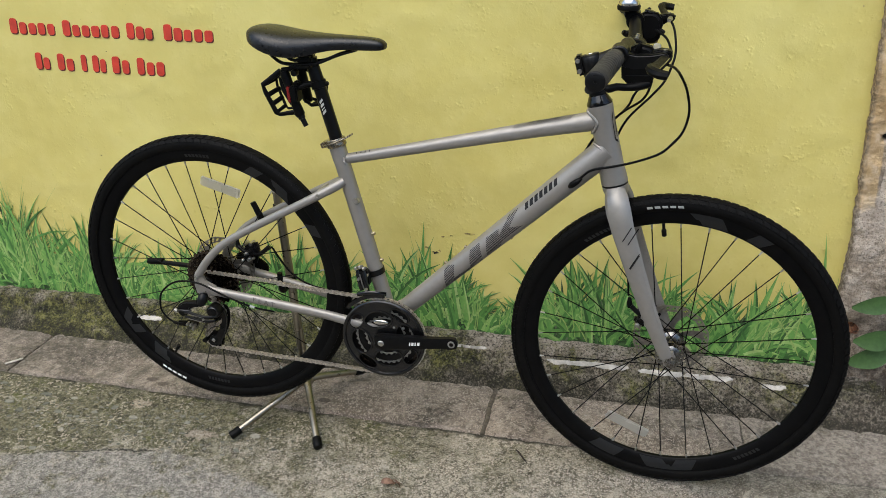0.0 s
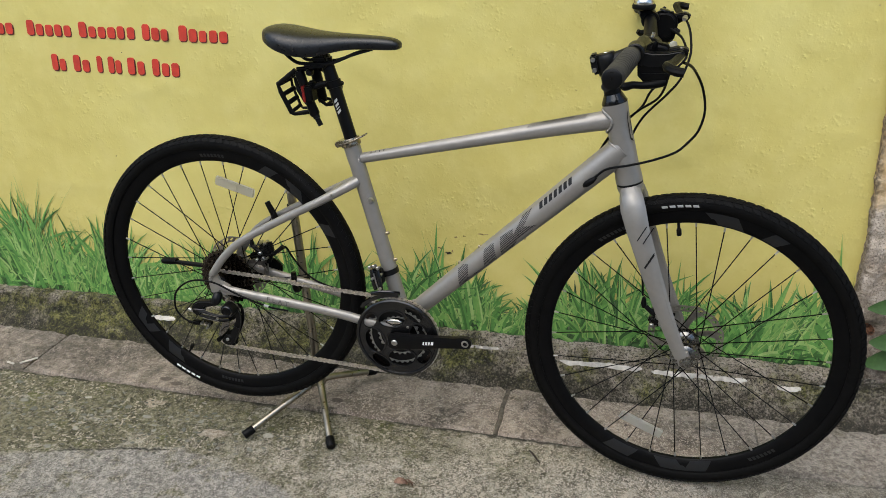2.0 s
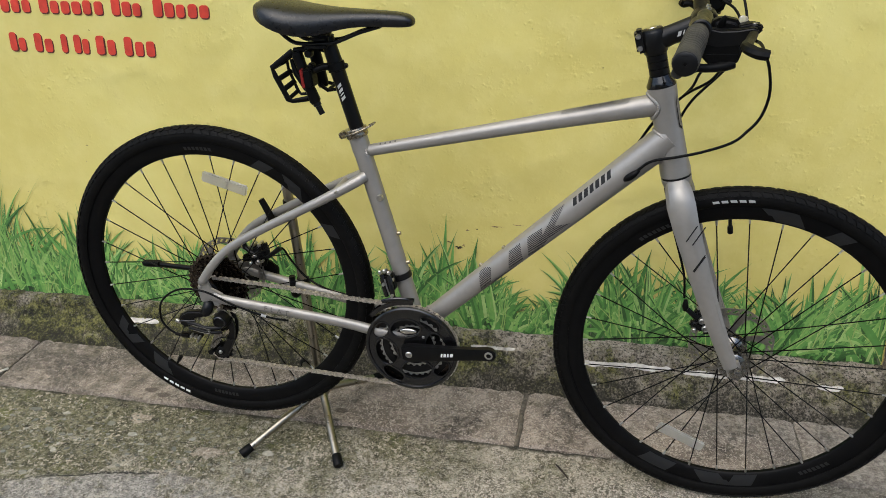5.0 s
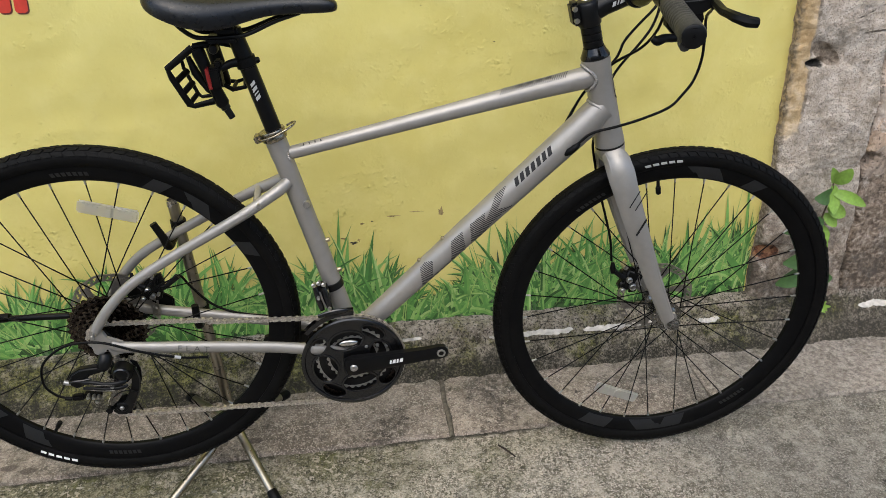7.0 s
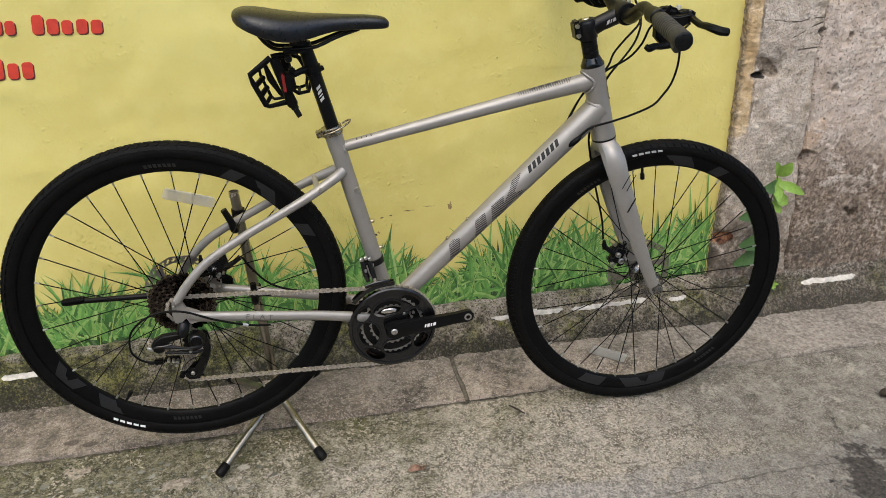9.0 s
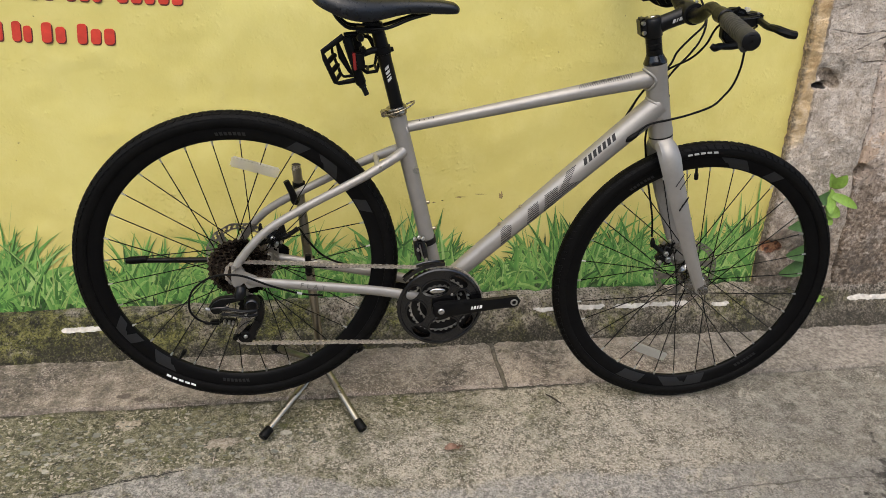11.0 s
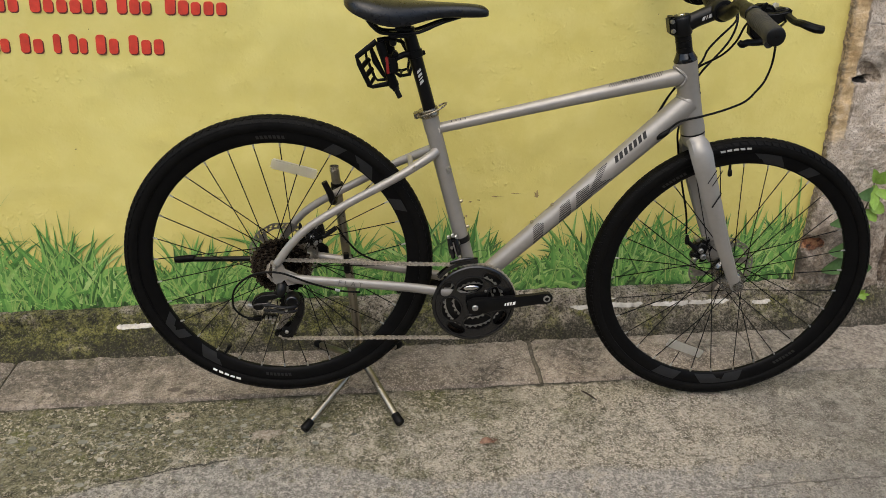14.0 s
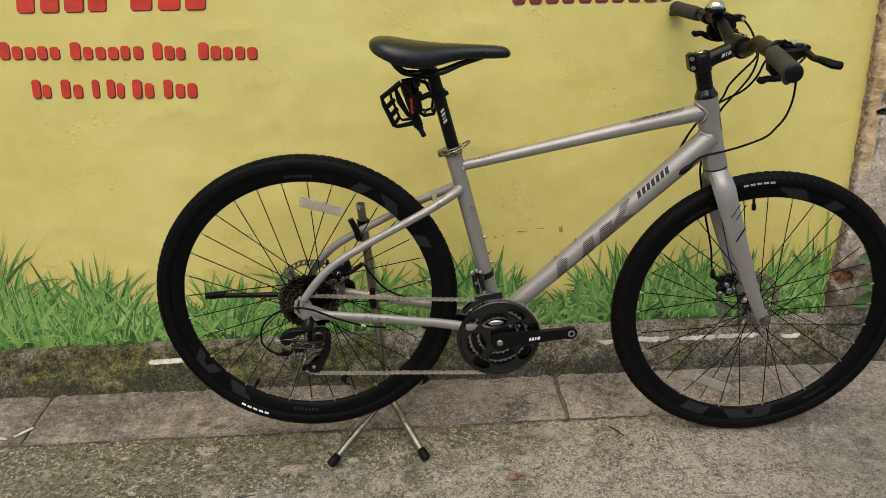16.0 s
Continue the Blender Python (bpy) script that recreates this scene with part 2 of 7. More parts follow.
def make_plinth():
    m, t, b = nodes_of("mossy_plinth_concrete")
    x, y, z = place_of(t)
    big, mid, fine, grit = noise_at(t, 5.5, 9, 0.68), noise_at(t, 40, 9, 0.82), noise_at(t, 120, 6, 0.74), noise_at(t, 210, 3, 0.6)
    col = ramp(t, mid, [(0.38, (0.085, 0.071, 0.050)), (0.49, (0.235, 0.197, 0.145)), (0.60, (0.46, 0.395, 0.31))])
    col = blend(t, ramp(t, fine, [(0.40, 0.9), (0.47, 0.0)]), col, (0.030, 0.025, 0.017))
    col = blend(t, ramp(t, fine, [(0.54, 0.0), (0.60, 0.75)]), col, (0.42, 0.365, 0.29))
    # flaking pale render along the upper edge, with crisp broken outlines
    level = calc(t, "ADD", z, calc(t, "MULTIPLY", calc(t, "SUBTRACT", noise_at(t, 17, 8, 0.7), 0.5), 0.14))
    flake = calc(t, "MULTIPLY", ramp(t, level, [(0.084, 0.0), (0.090, 1.0)]), ramp(t, noise_at(t, 11, 7, 0.7, distort=0.6), [(0.475, 0.0), (0.495, 1.0)]))
    bald = calc(t, "MULTIPLY", hill(t, x, 0.300, 0.075), hill(t, calc(t, "ADD", z, calc(t, "MULTIPLY", calc(t, "SUBTRACT", x, 0.300), -0.10)), 0.104, 0.024))
    flake = calc(t, "MAXIMUM", flake, ramp(t, calc(t, "ADD", bald, calc(t, "MULTIPLY", calc(t, "SUBTRACT", noise_at(t, 24, 8, 0.72), 0.5), 1.8)), [(0.50, 0.0), (0.54, 1.0)]))
    col = blend(t, calc(t, "MULTIPLY", flake, 0.9), col, ramp(t, fine, [(0.36, (0.17, 0.14, 0.108)), (0.50, (0.44, 0.375, 0.30)), (0.64, (0.62, 0.54, 0.45))]))
    # olive moss: thick along the left, thinning out to single cushions
    near = calc(t, "MULTIPLY", calc(t, "MAXIMUM", calc(t, "ADD", x, 0.55), -0.2), 0.075)
    lifted = calc(t, "MULTIPLY", calc(t, "ABSOLUTE", calc(t, "SUBTRACT", z, 0.062)), 1.5)
    moss = ramp(t, calc(t, "SUBTRACT", calc(t, "SUBTRACT", noise_at(t, 7, 9, 0.76), near), lifted), [(0.33, 0.0), (0.47, 0.92)])
    col = blend(t, moss, col, ramp(t, mid, [(0.41, (0.006, 0.007, 0.001)), (0.5, (0.080, 0.082, 0.011)), (0.58, (0.235, 0.222, 0.052))]))
    col = blend(t, calc(t, "MULTIPLY", calc(t, "SUBTRACT", speckle(t, 200, 0.60, 0.64, 2), calc(t, "MULTIPLY", moss, 0.5)), 0.6), col, (0.45, 0.40, 0.30))
    col = blend(t, calc(t, "MULTIPLY", speckle(t, 190, 0.43, 0.385, 2), 0.75), col, (0.016, 0.014, 0.008))
    # dark, broken-up band along the foot, and dirt towards the old wall
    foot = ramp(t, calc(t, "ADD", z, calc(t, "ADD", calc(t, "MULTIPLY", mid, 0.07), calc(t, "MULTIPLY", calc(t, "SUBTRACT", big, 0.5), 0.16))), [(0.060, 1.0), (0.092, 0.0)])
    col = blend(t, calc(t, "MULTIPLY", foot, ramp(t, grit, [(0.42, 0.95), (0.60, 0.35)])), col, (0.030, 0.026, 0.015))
    grime = ramp(t, calc(t, "ADD", calc(t, "MULTIPLY", calc(t, "SUBTRACT", x, 1.05), 2.0), noise_at(t, 9, 9, 0.76)), [(0.47, 0.0), (0.62, 0.75)])
    col = blend(t, calc(t, "MULTIPLY", grime, ramp(t, fine, [(0.42, 1.0), (0.58, 0.3)])), col, (0.060, 0.052, 0.037))
    put(t, b, "Base Color", col)
    put(t, b, "Roughness", 0.92)
    h = calc(t, "ADD", calc(t, "MULTIPLY", mid, 1.5), calc(t, "ADD", calc(t, "MULTIPLY", fine, 1.2), calc(t, "MULTIPLY", flake, 0.35)))
    bump(t, b, h, 1.0, 0.010)
    return m


def make_slab():
    m, t, b = nodes_of("worn_slab_concrete")
    x, y, z = place_of(t)
    n1, mid, fine = noise_at(t, 4.0, 8, 0.66), noise_at(t, 19, 10, 0.80), noise_at(t, 100, 6, 0.70)
    col = ramp(t, calc(t, "ADD", calc(t, "MULTIPLY", n1, 0.6), calc(t, "MULTIPLY", mid, 0.4)), [(0.43, (0.165, 0.133, 0.105)), (0.5, (0.300, 0.243, 0.194)), (0.57, (0.44, 0.360, 0.292))])
    col = blend(t, ramp(t, fine, [(0.39, 0.5), (0.45, 0.0)]), col, (0.145, 0.118, 0.093))
    col = blend(t, ramp(t, fine, [(0.54, 0.0), (0.59, 0.7)]), col, (0.50, 0.42, 0.345))
    crust = ramp(t, noise_at(t, 9, 10, 0.78, distort=0.5), [(0.53, 0.0), (0.57, 0.7)])
    col = blend(t, crust, col, ramp(t, fine, [(0.40, (0.22, 0.18, 0.145)), (0.6, (0.40, 0.335, 0.275))]))
    scuff = ramp(t, noise_at(t, 9, 10, 0.80, distort=0.8), [(0.53, 0.0), (0.59, 0.55)])
    col = blend(t, scuff, col, ramp(t, fine, [(0.40, (0.085, 0.072, 0.058)), (0.6, (0.20, 0.17, 0.138))]))
    col = blend(t, calc(t, "MULTIPLY", speckle(t, 300, 0.42, 0.38, 1), 0.45), col, (0.060, 0.050, 0.040))
    col = blend(t, calc(t, "MULTIPLY", speckle(t, 280, 0.58, 0.62, 1), 0.75), col, (0.56, 0.485, 0.405))
    blotch = calc(t, "MULTIPLY", ramp(t, noise_at(t, 6.5, 8, 0.75), [(0.50, 0.0), (0.58, 1.0)]), ramp(t, noise_at(t, 70, 6, 0.75), [(0.47, 1.0), (0.53, 0.0)]))
    col = blend(t, calc(t, "MULTIPLY", blotch, 0.6), col, (0.055, 0.045, 0.034))
    pits = speckle(t, 38, 0.30, 0.27, 3)
    col = blend(t, calc(t, "MULTIPLY", pits, 0.9), col, (0.05, 0.042, 0.034))
    grimy = calc(t, "MULTIPLY", ramp(t, calc(t, "ADD", calc(t, "MULTIPLY", x, 0.5), calc(t, "ADD", noise_at(t, 6, 9, 0.78), 0.30)), [(0.35, 0.80), (0.72, 0.0)]), ramp(t, mid, [(0.42, 1.0), (0.58, 0.2)]))
    col = blend(t, grimy, col, ramp(t, fine, [(0.38, (0.075, 0.063, 0.046)), (0.62, (0.21, 0.178, 0.138))]))
    for sx, sy in ((-0.712, 2.170), (-0.669, 2.156), (-0.190, 2.175)):
        spot = calc(t, "ADD", calc(t, "MULTIPLY", hill(t, x, sx, 0.020), hill(t, y, sy, 0.011)), calc(t, "MULTIPLY", calc(t, "SUBTRACT", fine, 0.5), 0.8))
        col = blend(t, ramp(t, spot, [(0.42, 0.0), (0.52, 0.7)]), col, (0.075, 0.055, 0.042))
    plain = ramp(t, calc(t, "ADD", x, calc(t, "MULTIPLY", calc(t, "SUBTRACT", n1, 0.5), 0.8)), [(0.62, 0.0), (0.95, 0.75)])
    col = blend(t, plain, col, ramp(t, fine, [(0.40, (0.155, 0.135, 0.112)), (0.5, (0.275, 0.243, 0.203)), (0.62, (0.41, 0.365, 0.307))]))
    green = ramp(t, calc(t, "SUBTRACT", noise_at(t, 8, 8, 0.7), calc(t, "MULTIPLY", calc(t, "SUBTRACT", 2.34, y), 1.6)), [(0.36, 0.0), (0.50, 0.7)])
    col = blend(t, calc(t, "MULTIPLY", green, ramp(t, mid, [(0.40, 1.0), (0.58, 0.15)])), col, ramp(t, fine, [(0.38, (0.05, 0.043, 0.022)), (0.62, (0.19, 0.165, 0.105))]))
    rnd = t.nodes.new("ShaderNodeObjectInfo")
    col = blend(t, 1.0, col, ramp(t, rnd.outputs["Random"], [(0.0, 0.94), (1.0, 1.06)]), "MULTIPLY")
    put(t, b, "Base Color", col)
    put(t, b, "Roughness", 0.88)
    h = calc(t, "SUBTRACT", calc(t, "ADD", calc(t, "MULTIPLY", fine, 1.6), calc(t, "MULTIPLY", mid, 0.25)), calc(t, "MULTIPLY", calc(t, "ADD", pits, blotch), 0.5))
    bump(t, b, h, 1.0, 0.006)
    return m


def make_ground():
    m, t, b = nodes_of("rough_mossy_concrete")
    x, y, z = place_of(t)
    big, mid, low, fine = noise_at(t, 3.1, 8, 0.66), noise_at(t, 17, 10, 0.80), noise_at(t, 52, 7, 0.74), noise_at(t, 130, 5, 0.70)
    dark_specks, light_specks = speckle(t, 260, 0.44, 0.405, 2), speckle(t, 230, 0.57, 0.605, 2)
    col = ramp(t, calc(t, "ADD", calc(t, "MULTIPLY", mid, 0.55), calc(t, "MULTIPLY", low, 0.45)), [(0.43, (0.145, 0.124, 0.085)), (0.5, (0.34, 0.298, 0.220)), (0.57, (0.58, 0.515, 0.40))])
    col = blend(t, ramp(t, fine, [(0.39, 0.55), (0.45, 0.0)]), col, (0.17, 0.143, 0.104))
    col = blend(t, ramp(t, fine, [(0.54, 0.0), (0.58, 0.8)]), col, (0.70, 0.62, 0.505))
    col = blend(t, calc(t, "MULTIPLY", dark_specks, 0.42), col, (0.085, 0.071, 0.050))
    col = blend(t, calc(t, "MULTIPLY", light_specks, 0.8), col, (0.80, 0.72, 0.60))
    # crisp beige flecks, gathered in drifts
    flecks = calc(t, "MULTIPLY", speckle(t, 115, 0.575, 0.592, 3), ramp(t, noise_at(t, 6, 7, 0.7), [(0.44, 0.12), (0.56, 1.0)]))
    worn = noise_at(t, 5.5, 9, 0.74, distort=0.3)
    col = blend(t, ramp(t, worn, [(0.36, 0.6), (0.46, 0.0)]), col, ramp(t, fine, [(0.4, (0.09, 0.078, 0.06)), (0.6, (0.23, 0.205, 0.165))]))
    col = blend(t, ramp(t, worn, [(0.54, 0.0), (0.60, 0.4)]), col, (0.44, 0.375, 0.295))
    lime = ramp(t, noise_at(t, 19, 10, 0.78, distort=0.4), [(0.570, 0.0), (0.592, 0.85)])
    col = blend(t, calc(t, "MULTIPLY", lime, calc(t, "SUBTRACT", 1.0, calc(t, "MULTIPLY", dark_specks, 0.6))), col, (0.54, 0.48, 0.385))
    # larger broken flakes of pale lime
    flake = ramp(t, noise_at(t, 8, 12, 0.82, distort=0.5), [(0.578, 0.0), (0.592, 0.8)])
    # pale scabs of old mortar in front of the slabs
    scab = calc(t, "MAXIMUM", calc(t, "MULTIPLY", hill(t, x, -0.46, 0.07), hill(t, y, 1.985, 0.026)), calc(t, "MULTIPLY", hill(t, x, -0.69, 0.06), hill(t, y, 2.070, 0.022)))
    scab = ramp(t, calc(t, "ADD", calc(t, "MULTIPLY", scab, 1.05), calc(t, "ADD", calc(t, "MULTIPLY", calc(t, "SUBTRACT", mid, 0.5), 3.4), calc(t, "MULTIPLY", calc(t, "SUBTRACT", low, 0.5), 1.6))), [(0.64, 0.0), (0.72, 0.8)])
    # green film: thick beside the slabs on the left, thinning to the right and the front
    away = calc(t, "MULTIPLY", calc(t, "ABSOLUTE", calc(t, "SUBTRACT", y, 2.06)), 0.42)
    away = calc(t, "ADD", away, calc(t, "MULTIPLY", calc(t, "ADD", calc(t, "MAXIMUM", x, -1.0), 0.30), 0.20))
    moss = ramp(t, calc(t, "SUBTRACT", noise_at(t, 7.5, 9, 0.80), away), [(0.34, 0.0), (0.50, 0.88)])
    col = blend(t, moss, col, ramp(t, low, [(0.36, (0.026, 0.025, 0.010)), (0.5, (0.135, 0.125, 0.058)), (0.62, (0.30, 0.275, 0.165))]))
    col = blend(t, calc(t, "MULTIPLY", calc(t, "MULTIPLY", moss, light_specks), 0.6), col, (0.40, 0.37, 0.27))
    col = blend(t, calc(t, "MULTIPLY", calc(t, "MULTIPLY", moss, dark_specks), 0.6), col, (0.022, 0.021, 0.010))
    bright = calc(t, "MULTIPLY", moss, ramp(t, noise_at(t, 10, 8, 0.7), [(0.56, 0.0), (0.64, 0.65)]))
    col = blend(t, bright, col, ramp(t, fine, [(0.4, (0.09, 0.10, 0.020)), (0.6, (0.21, 0.21, 0.055))]))
    col = blend(t, calc(t, "MULTIPLY", flecks, 0.8), col, (0.62, 0.54, 0.42))
    col = blend(t, scab, col, ramp(t, fine, [(0.38, (0.34, 0.27, 0.20)), (0.6, (0.68, 0.58, 0.465))]))
    # dark, uneven line in the crack along the slabs
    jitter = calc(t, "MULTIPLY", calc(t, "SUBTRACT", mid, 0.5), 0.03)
    crack_line = ramp(t, calc(t, "ADD", calc(t, "SUBTRACT", 2.128, y), jitter), [(0.003, 0.9), (0.011, 0.0)])
    col = blend(t, calc(t, "MULTIPLY", crack_line, ramp(t, noise_at(t, 9, 5), [(0.38, 0.10), (0.55, 1.0)])), col, (0.034, 0.030, 0.018))
    # smooth grey repair skim in front, with a broken edge
    edge = calc(t, "ADD", calc(t, "MULTIPLY", hill(t, x, -0.50, 0.30), 0.115), calc(t, "ADD", 1.795, calc(t, "MULTIPLY", calc(t, "SUBTRACT", big, 0.5), 0.10)))
    edge = calc(t, "ADD", edge, calc(t, "MULTIPLY", jitter, 1.4))
    inside = calc(t, "SUBTRACT", edge, y)
    skim = ramp(t, calc(t, "ADD", calc(t, "MULTIPLY", inside, 10.0), 0.5), [(0.42, 0.0), (0.62, 0.85)])
    skim_col = ramp(t, low, [(0.40, (0.255, 0.234, 0.208)), (0.5, (0.400, 0.368, 0.329)), (0.60, (0.57, 0.524, 0.469))])
    skim_col = blend(t, ramp(t, fine, [(0.53, 0.0), (0.58, 0.75)]), skim_col, (0.66, 0.607, 0.54))
    skim_col = blend(t, ramp(t, fine, [(0.41, 0.5), (0.46, 0.0)]), skim_col, (0.23, 0.21, 0.184))
    skim_col = blend(t, calc(t, "MULTIPLY", dark_specks, 0.5), skim_col, (0.14, 0.128, 0.112))
    holes = ramp(t, noise_at(t, 12, 9, 0.75), [(0.52, 1.0), (0.60, 0.15)])
    col = blend(t, calc(t, "MULTIPLY", skim, holes), col, skim_col)
    split = calc(t, "MULTIPLY", near_to(t, inside, 0.002, 0.0026), ramp(t, calc(t, "ADD", calc(t, "MULTIPLY", hill(t, x, -0.68, 0.22), 0.7), calc(t, "MULTIPLY", noise_at(t, 18, 4), 0.6)), [(0.66, 0.0), (0.80, 0.9)]))
    col = blend(t, split, col, (0.03, 0.026, 0.02))
    # plain grey concrete towards the old wall, with a cracked joint
    right = ramp(t, calc(t, "ADD", x, calc(t, "MULTIPLY", calc(t, "SUBTRACT", big, 0.5), 0.9)), [(0.62, 0.0), (0.90, 0.72)])
    grey = ramp(t, mid, [(0.41, (0.128, 0.115, 0.092)), (0.5, (0.23, 0.208, 0.170)), (0.59, (0.37, 0.338, 0.28))])
    grey = blend(t, ramp(t, fine, [(0.39, 0.4), (0.45, 0.0)]), grey, (0.14, 0.123, 0.10))
    grey = blend(t, ramp(t, worn, [(0.38, 0.6), (0.48, 0.0)]), grey, (0.19, 0.17, 0.142))
    grey = blend(t, lime, grey, (0.47, 0.43, 0.36))
    grey = blend(t, ramp(t, noise_at(t, 4.2, 8, 0.7), [(0.52, 0.0), (0.64, 0.6)]), grey, ramp(t, low, [(0.4, (0.16, 0.15, 0.10)), (0.6, (0.33, 0.30, 0.22))]))
    grey = blend(t, calc(t, "MULTIPLY", light_specks, 0.55), grey, (0.45, 0.41, 0.35))
    grey = blend(t, calc(t, "MULTIPLY", dark_specks, 0.3), grey, (0.09, 0.079, 0.063))
    col = blend(t, right, col, grey)
    col = blend(t, flake, col, ramp(t, fine, [(0.40, (0.40, 0.355, 0.285)), (0.6, (0.66, 0.595, 0.49))]))
    joint = calc(t, "MULTIPLY", near_to(t, y, calc(t, "ADD", 1.722, calc(t, "ADD", jitter, wave(t, x, 9, 0.006))), 0.0030), ramp(t, calc(t, "ADD", calc(t, "MULTIPLY", x, 0.5), calc(t, "MULTIPLY", noise_at(t, 15, 5), 0.3)), [(0.34, 0.0), (0.46, 0.6)]))
    col = blend(t, joint, col, (0.10, 0.087, 0.068))
    # black earth lying on the concrete by the old wall
    soil = calc(t, "SUBTRACT", noise_at(t, 9, 9, 0.78), calc(t, "MULTIPLY", calc(t, "ADD", calc(t, "ABSOLUTE", calc(t, "SUBTRACT", x, 1.12)), calc(t, "ABSOLUTE", calc(t, "SUBTRACT", y, 1.64))), 0.9))
    col = blend(t, ramp(t, soil, [(0.37, 0.0), (0.42, 0.9)]), col, ramp(t, fine, [(0.4, (0.02, 0.017, 0.013)), (0.6, (0.085, 0.071, 0.057))]))
    put(t, b, "Base Color", col)
    put(t, b, "Roughness", 0.9)
    h = calc(t, "ADD", calc(t, "MULTIPLY", fine, 1.2), calc(t, "SUBTRACT", calc(t, "MULTIPLY", light_specks, 0.3), calc(t, "MULTIPLY", dark_specks, 0.4)))
    h = calc(t, "ADD", h, calc(t, "ADD", calc(t, "MULTIPLY", low, 1.4), calc(t, "MULTIPLY", scab, 0.5)))
    h = calc(t, "SUBTRACT", calc(t, "ADD", h, calc(t, "MULTIPLY", mid, 1.6)), calc(t, "MULTIPLY", calc(t, "ADD", split, joint), 1.2))
    bump(t, b, h, 1.0, 0.008)
    return m


def make_islands(name, stops, rough=0.6, fine=80.0):
    """Colour by piece: each loose piece takes its own shade."""
    m, t, b = nodes_of(name)
    g = t.nodes.new("ShaderNodeNewGeometry")
    col = ramp(t, g.outputs["Random Per Island"], stops)
    col = blend(t, 0.5, col, blend(t, 1.0, col, ramp(t, noise_at(t, fine, 6), [(0.3, 0.55), (0.7, 1.35)]), "MULTIPLY"))
    put(t, b, "Base Color", col)
    put(t, b, "Roughness", rough)
    return m


def make_clear(name):
    m, t, b = nodes_of(name)
    put(t, b, "Base Color", (0.80, 0.78, 0.73))
    put(t, b, "Roughness", 0.30)
    b.inputs["Transmission Weight"].default_value = 0.80
    return m


YELLOW, PLASTER, PLINTH, SLAB, GROUND = make_yellow(), make_old_plaster(), make_plinth(), make_slab(), make_ground()
FRAME = simple("satin_silver_grey_paint", (0.285, 0.268, 0.244), 0.44, 0.5, 0.05, 40, coat=0.08)
BLACK = simple("black_anodised_metal", (0.0035, 0.0035, 0.0036), 0.36, 0.0, 0.25, 90, dust=0.005, gloss=0.22)
SATIN = simple("satin_black_paint", (0.0022, 0.0022, 0.0024), 0.36, 0.0, 0.2, 70, dust=0.003, gloss=0.18)
PLASTIC = simple("black_moulded_plastic", (0.0022, 0.0022, 0.0022), 0.46, 0.0, 0.25, 110, 0.0004, dust=0.005, gloss=0.12)
RUBBER = simple("black_tyre_rubber", (0.0030, 0.0029, 0.0028), 0.58, 0.0, 0.3, 70, 0.0006, 500, dust=0.006, gloss=0.09)
GRIP = simple("grip_rubber", (0.014, 0.013, 0.0102), 0.72, 0.0, 0.2, 90, 0.0006, 700, dust=0.08)
SADDLE = simple("saddle_vinyl", (0.0025, 0.0025, 0.0028), 0.31, 0.0, 0.15, 60, 0.0003, 1500, gloss=0.42)
RIM = simple("rim_black", (0.0025, 0.0025, 0.0027), 0.45, 0.0, 0.2, 60, dust=0.006, gloss=0.09)
RIM_MARK = simple("rim_grey_mark", (0.0072, 0.0080, 0.0092), 0.45, 0.1, 0.15, 60)
RIM_FAINT = simple("rim_faint_mark", (0.010, 0.010, 0.0105), 0.4, 0.2, 0.15, 60)
SPOKE = simple("black_spoke_wire", (0.003, 0.003, 0.003), 0.5, 0.0, 0.2, 90, gloss=0.12)
CHROME = simple("chrome_plated_steel", (0.62, 0.60, 0.56), 0.16, 1.0, 0.12, 35, dust=0.25)
STAND = simple("worn_chrome_tube", (0.30, 0.27, 0.215), 0.32, 1.0, 0.2, 30, dust=0.3)
STEEL = simple("brushed_steel", (0.45, 0.44, 0.42), 0.34, 1.0, 0.2, 120)
CHAIN = simple("oiled_chain_steel", (0.54, 0.50, 0.45), 0.38, 0.9, 0.5, 260)
COGS = simple("brown_black_cog_steel", (0.034, 0.027, 0.023), 0.26, 1.0, 0.85, 160)
COG_PALE = simple("paler_cog_steel", (0.080, 0.068, 0.056), 0.22, 1.0, 0.8, 200)
HUB_STEEL = simple("polished_hub_alloy", (0.20, 0.195, 0.185), 0.24, 1.0, 0.35, 90)
CLAMP = simple("bronzed_clamp_steel", (0.27, 0.235, 0.18), 0.26, 1.0, 0.35, 120)
ROTOR = simple("brake_rotor_steel", (0.27, 0.25, 0.225), 0.42, 0.9, 0.25, 90)
MARK = simple("black_decal", (0.009, 0.009, 0.009), 0.5, 0, 0.1, gloss=0.25)
HATCH = simple("dark_grey_hatch_decal", (0.030, 0.029, 0.029), 0.45, 0.1, 0.1)
WHITE = simple("white_decal", (0.72, 0.72, 0.70), 0.5, 0, 0.08)
PALE = simple("pale_grey_decal", (0.45, 0.45, 0.44), 0.4, 0.2, 0.1)
BRASS = simple("brassy_bolt", (0.36, 0.31, 0.22), 0.32, 1.0, 0.15)
RED = simple("red_sign_paint", (0.56, 0.045, 0.025), 0.5, 0, 0.22, 30, 0.001, 120)
RED_DARK = simple("dark_red_sign_edge", (0.10, 0.022, 0.014), 0.6, 0, 0.2, 30)
MAROON = simple("maroon_sign_paint", (0.16, 0.030, 0.028), 0.55, 0, 0.3, 40)
REFLECT_RED = simple("red_reflector_plastic", (0.19, 0.014, 0.011), 0.2, 0, 0.1, coat=0.6)
CLEAR_PALE = make_clear("clear_reflector_plastic_ribbed")
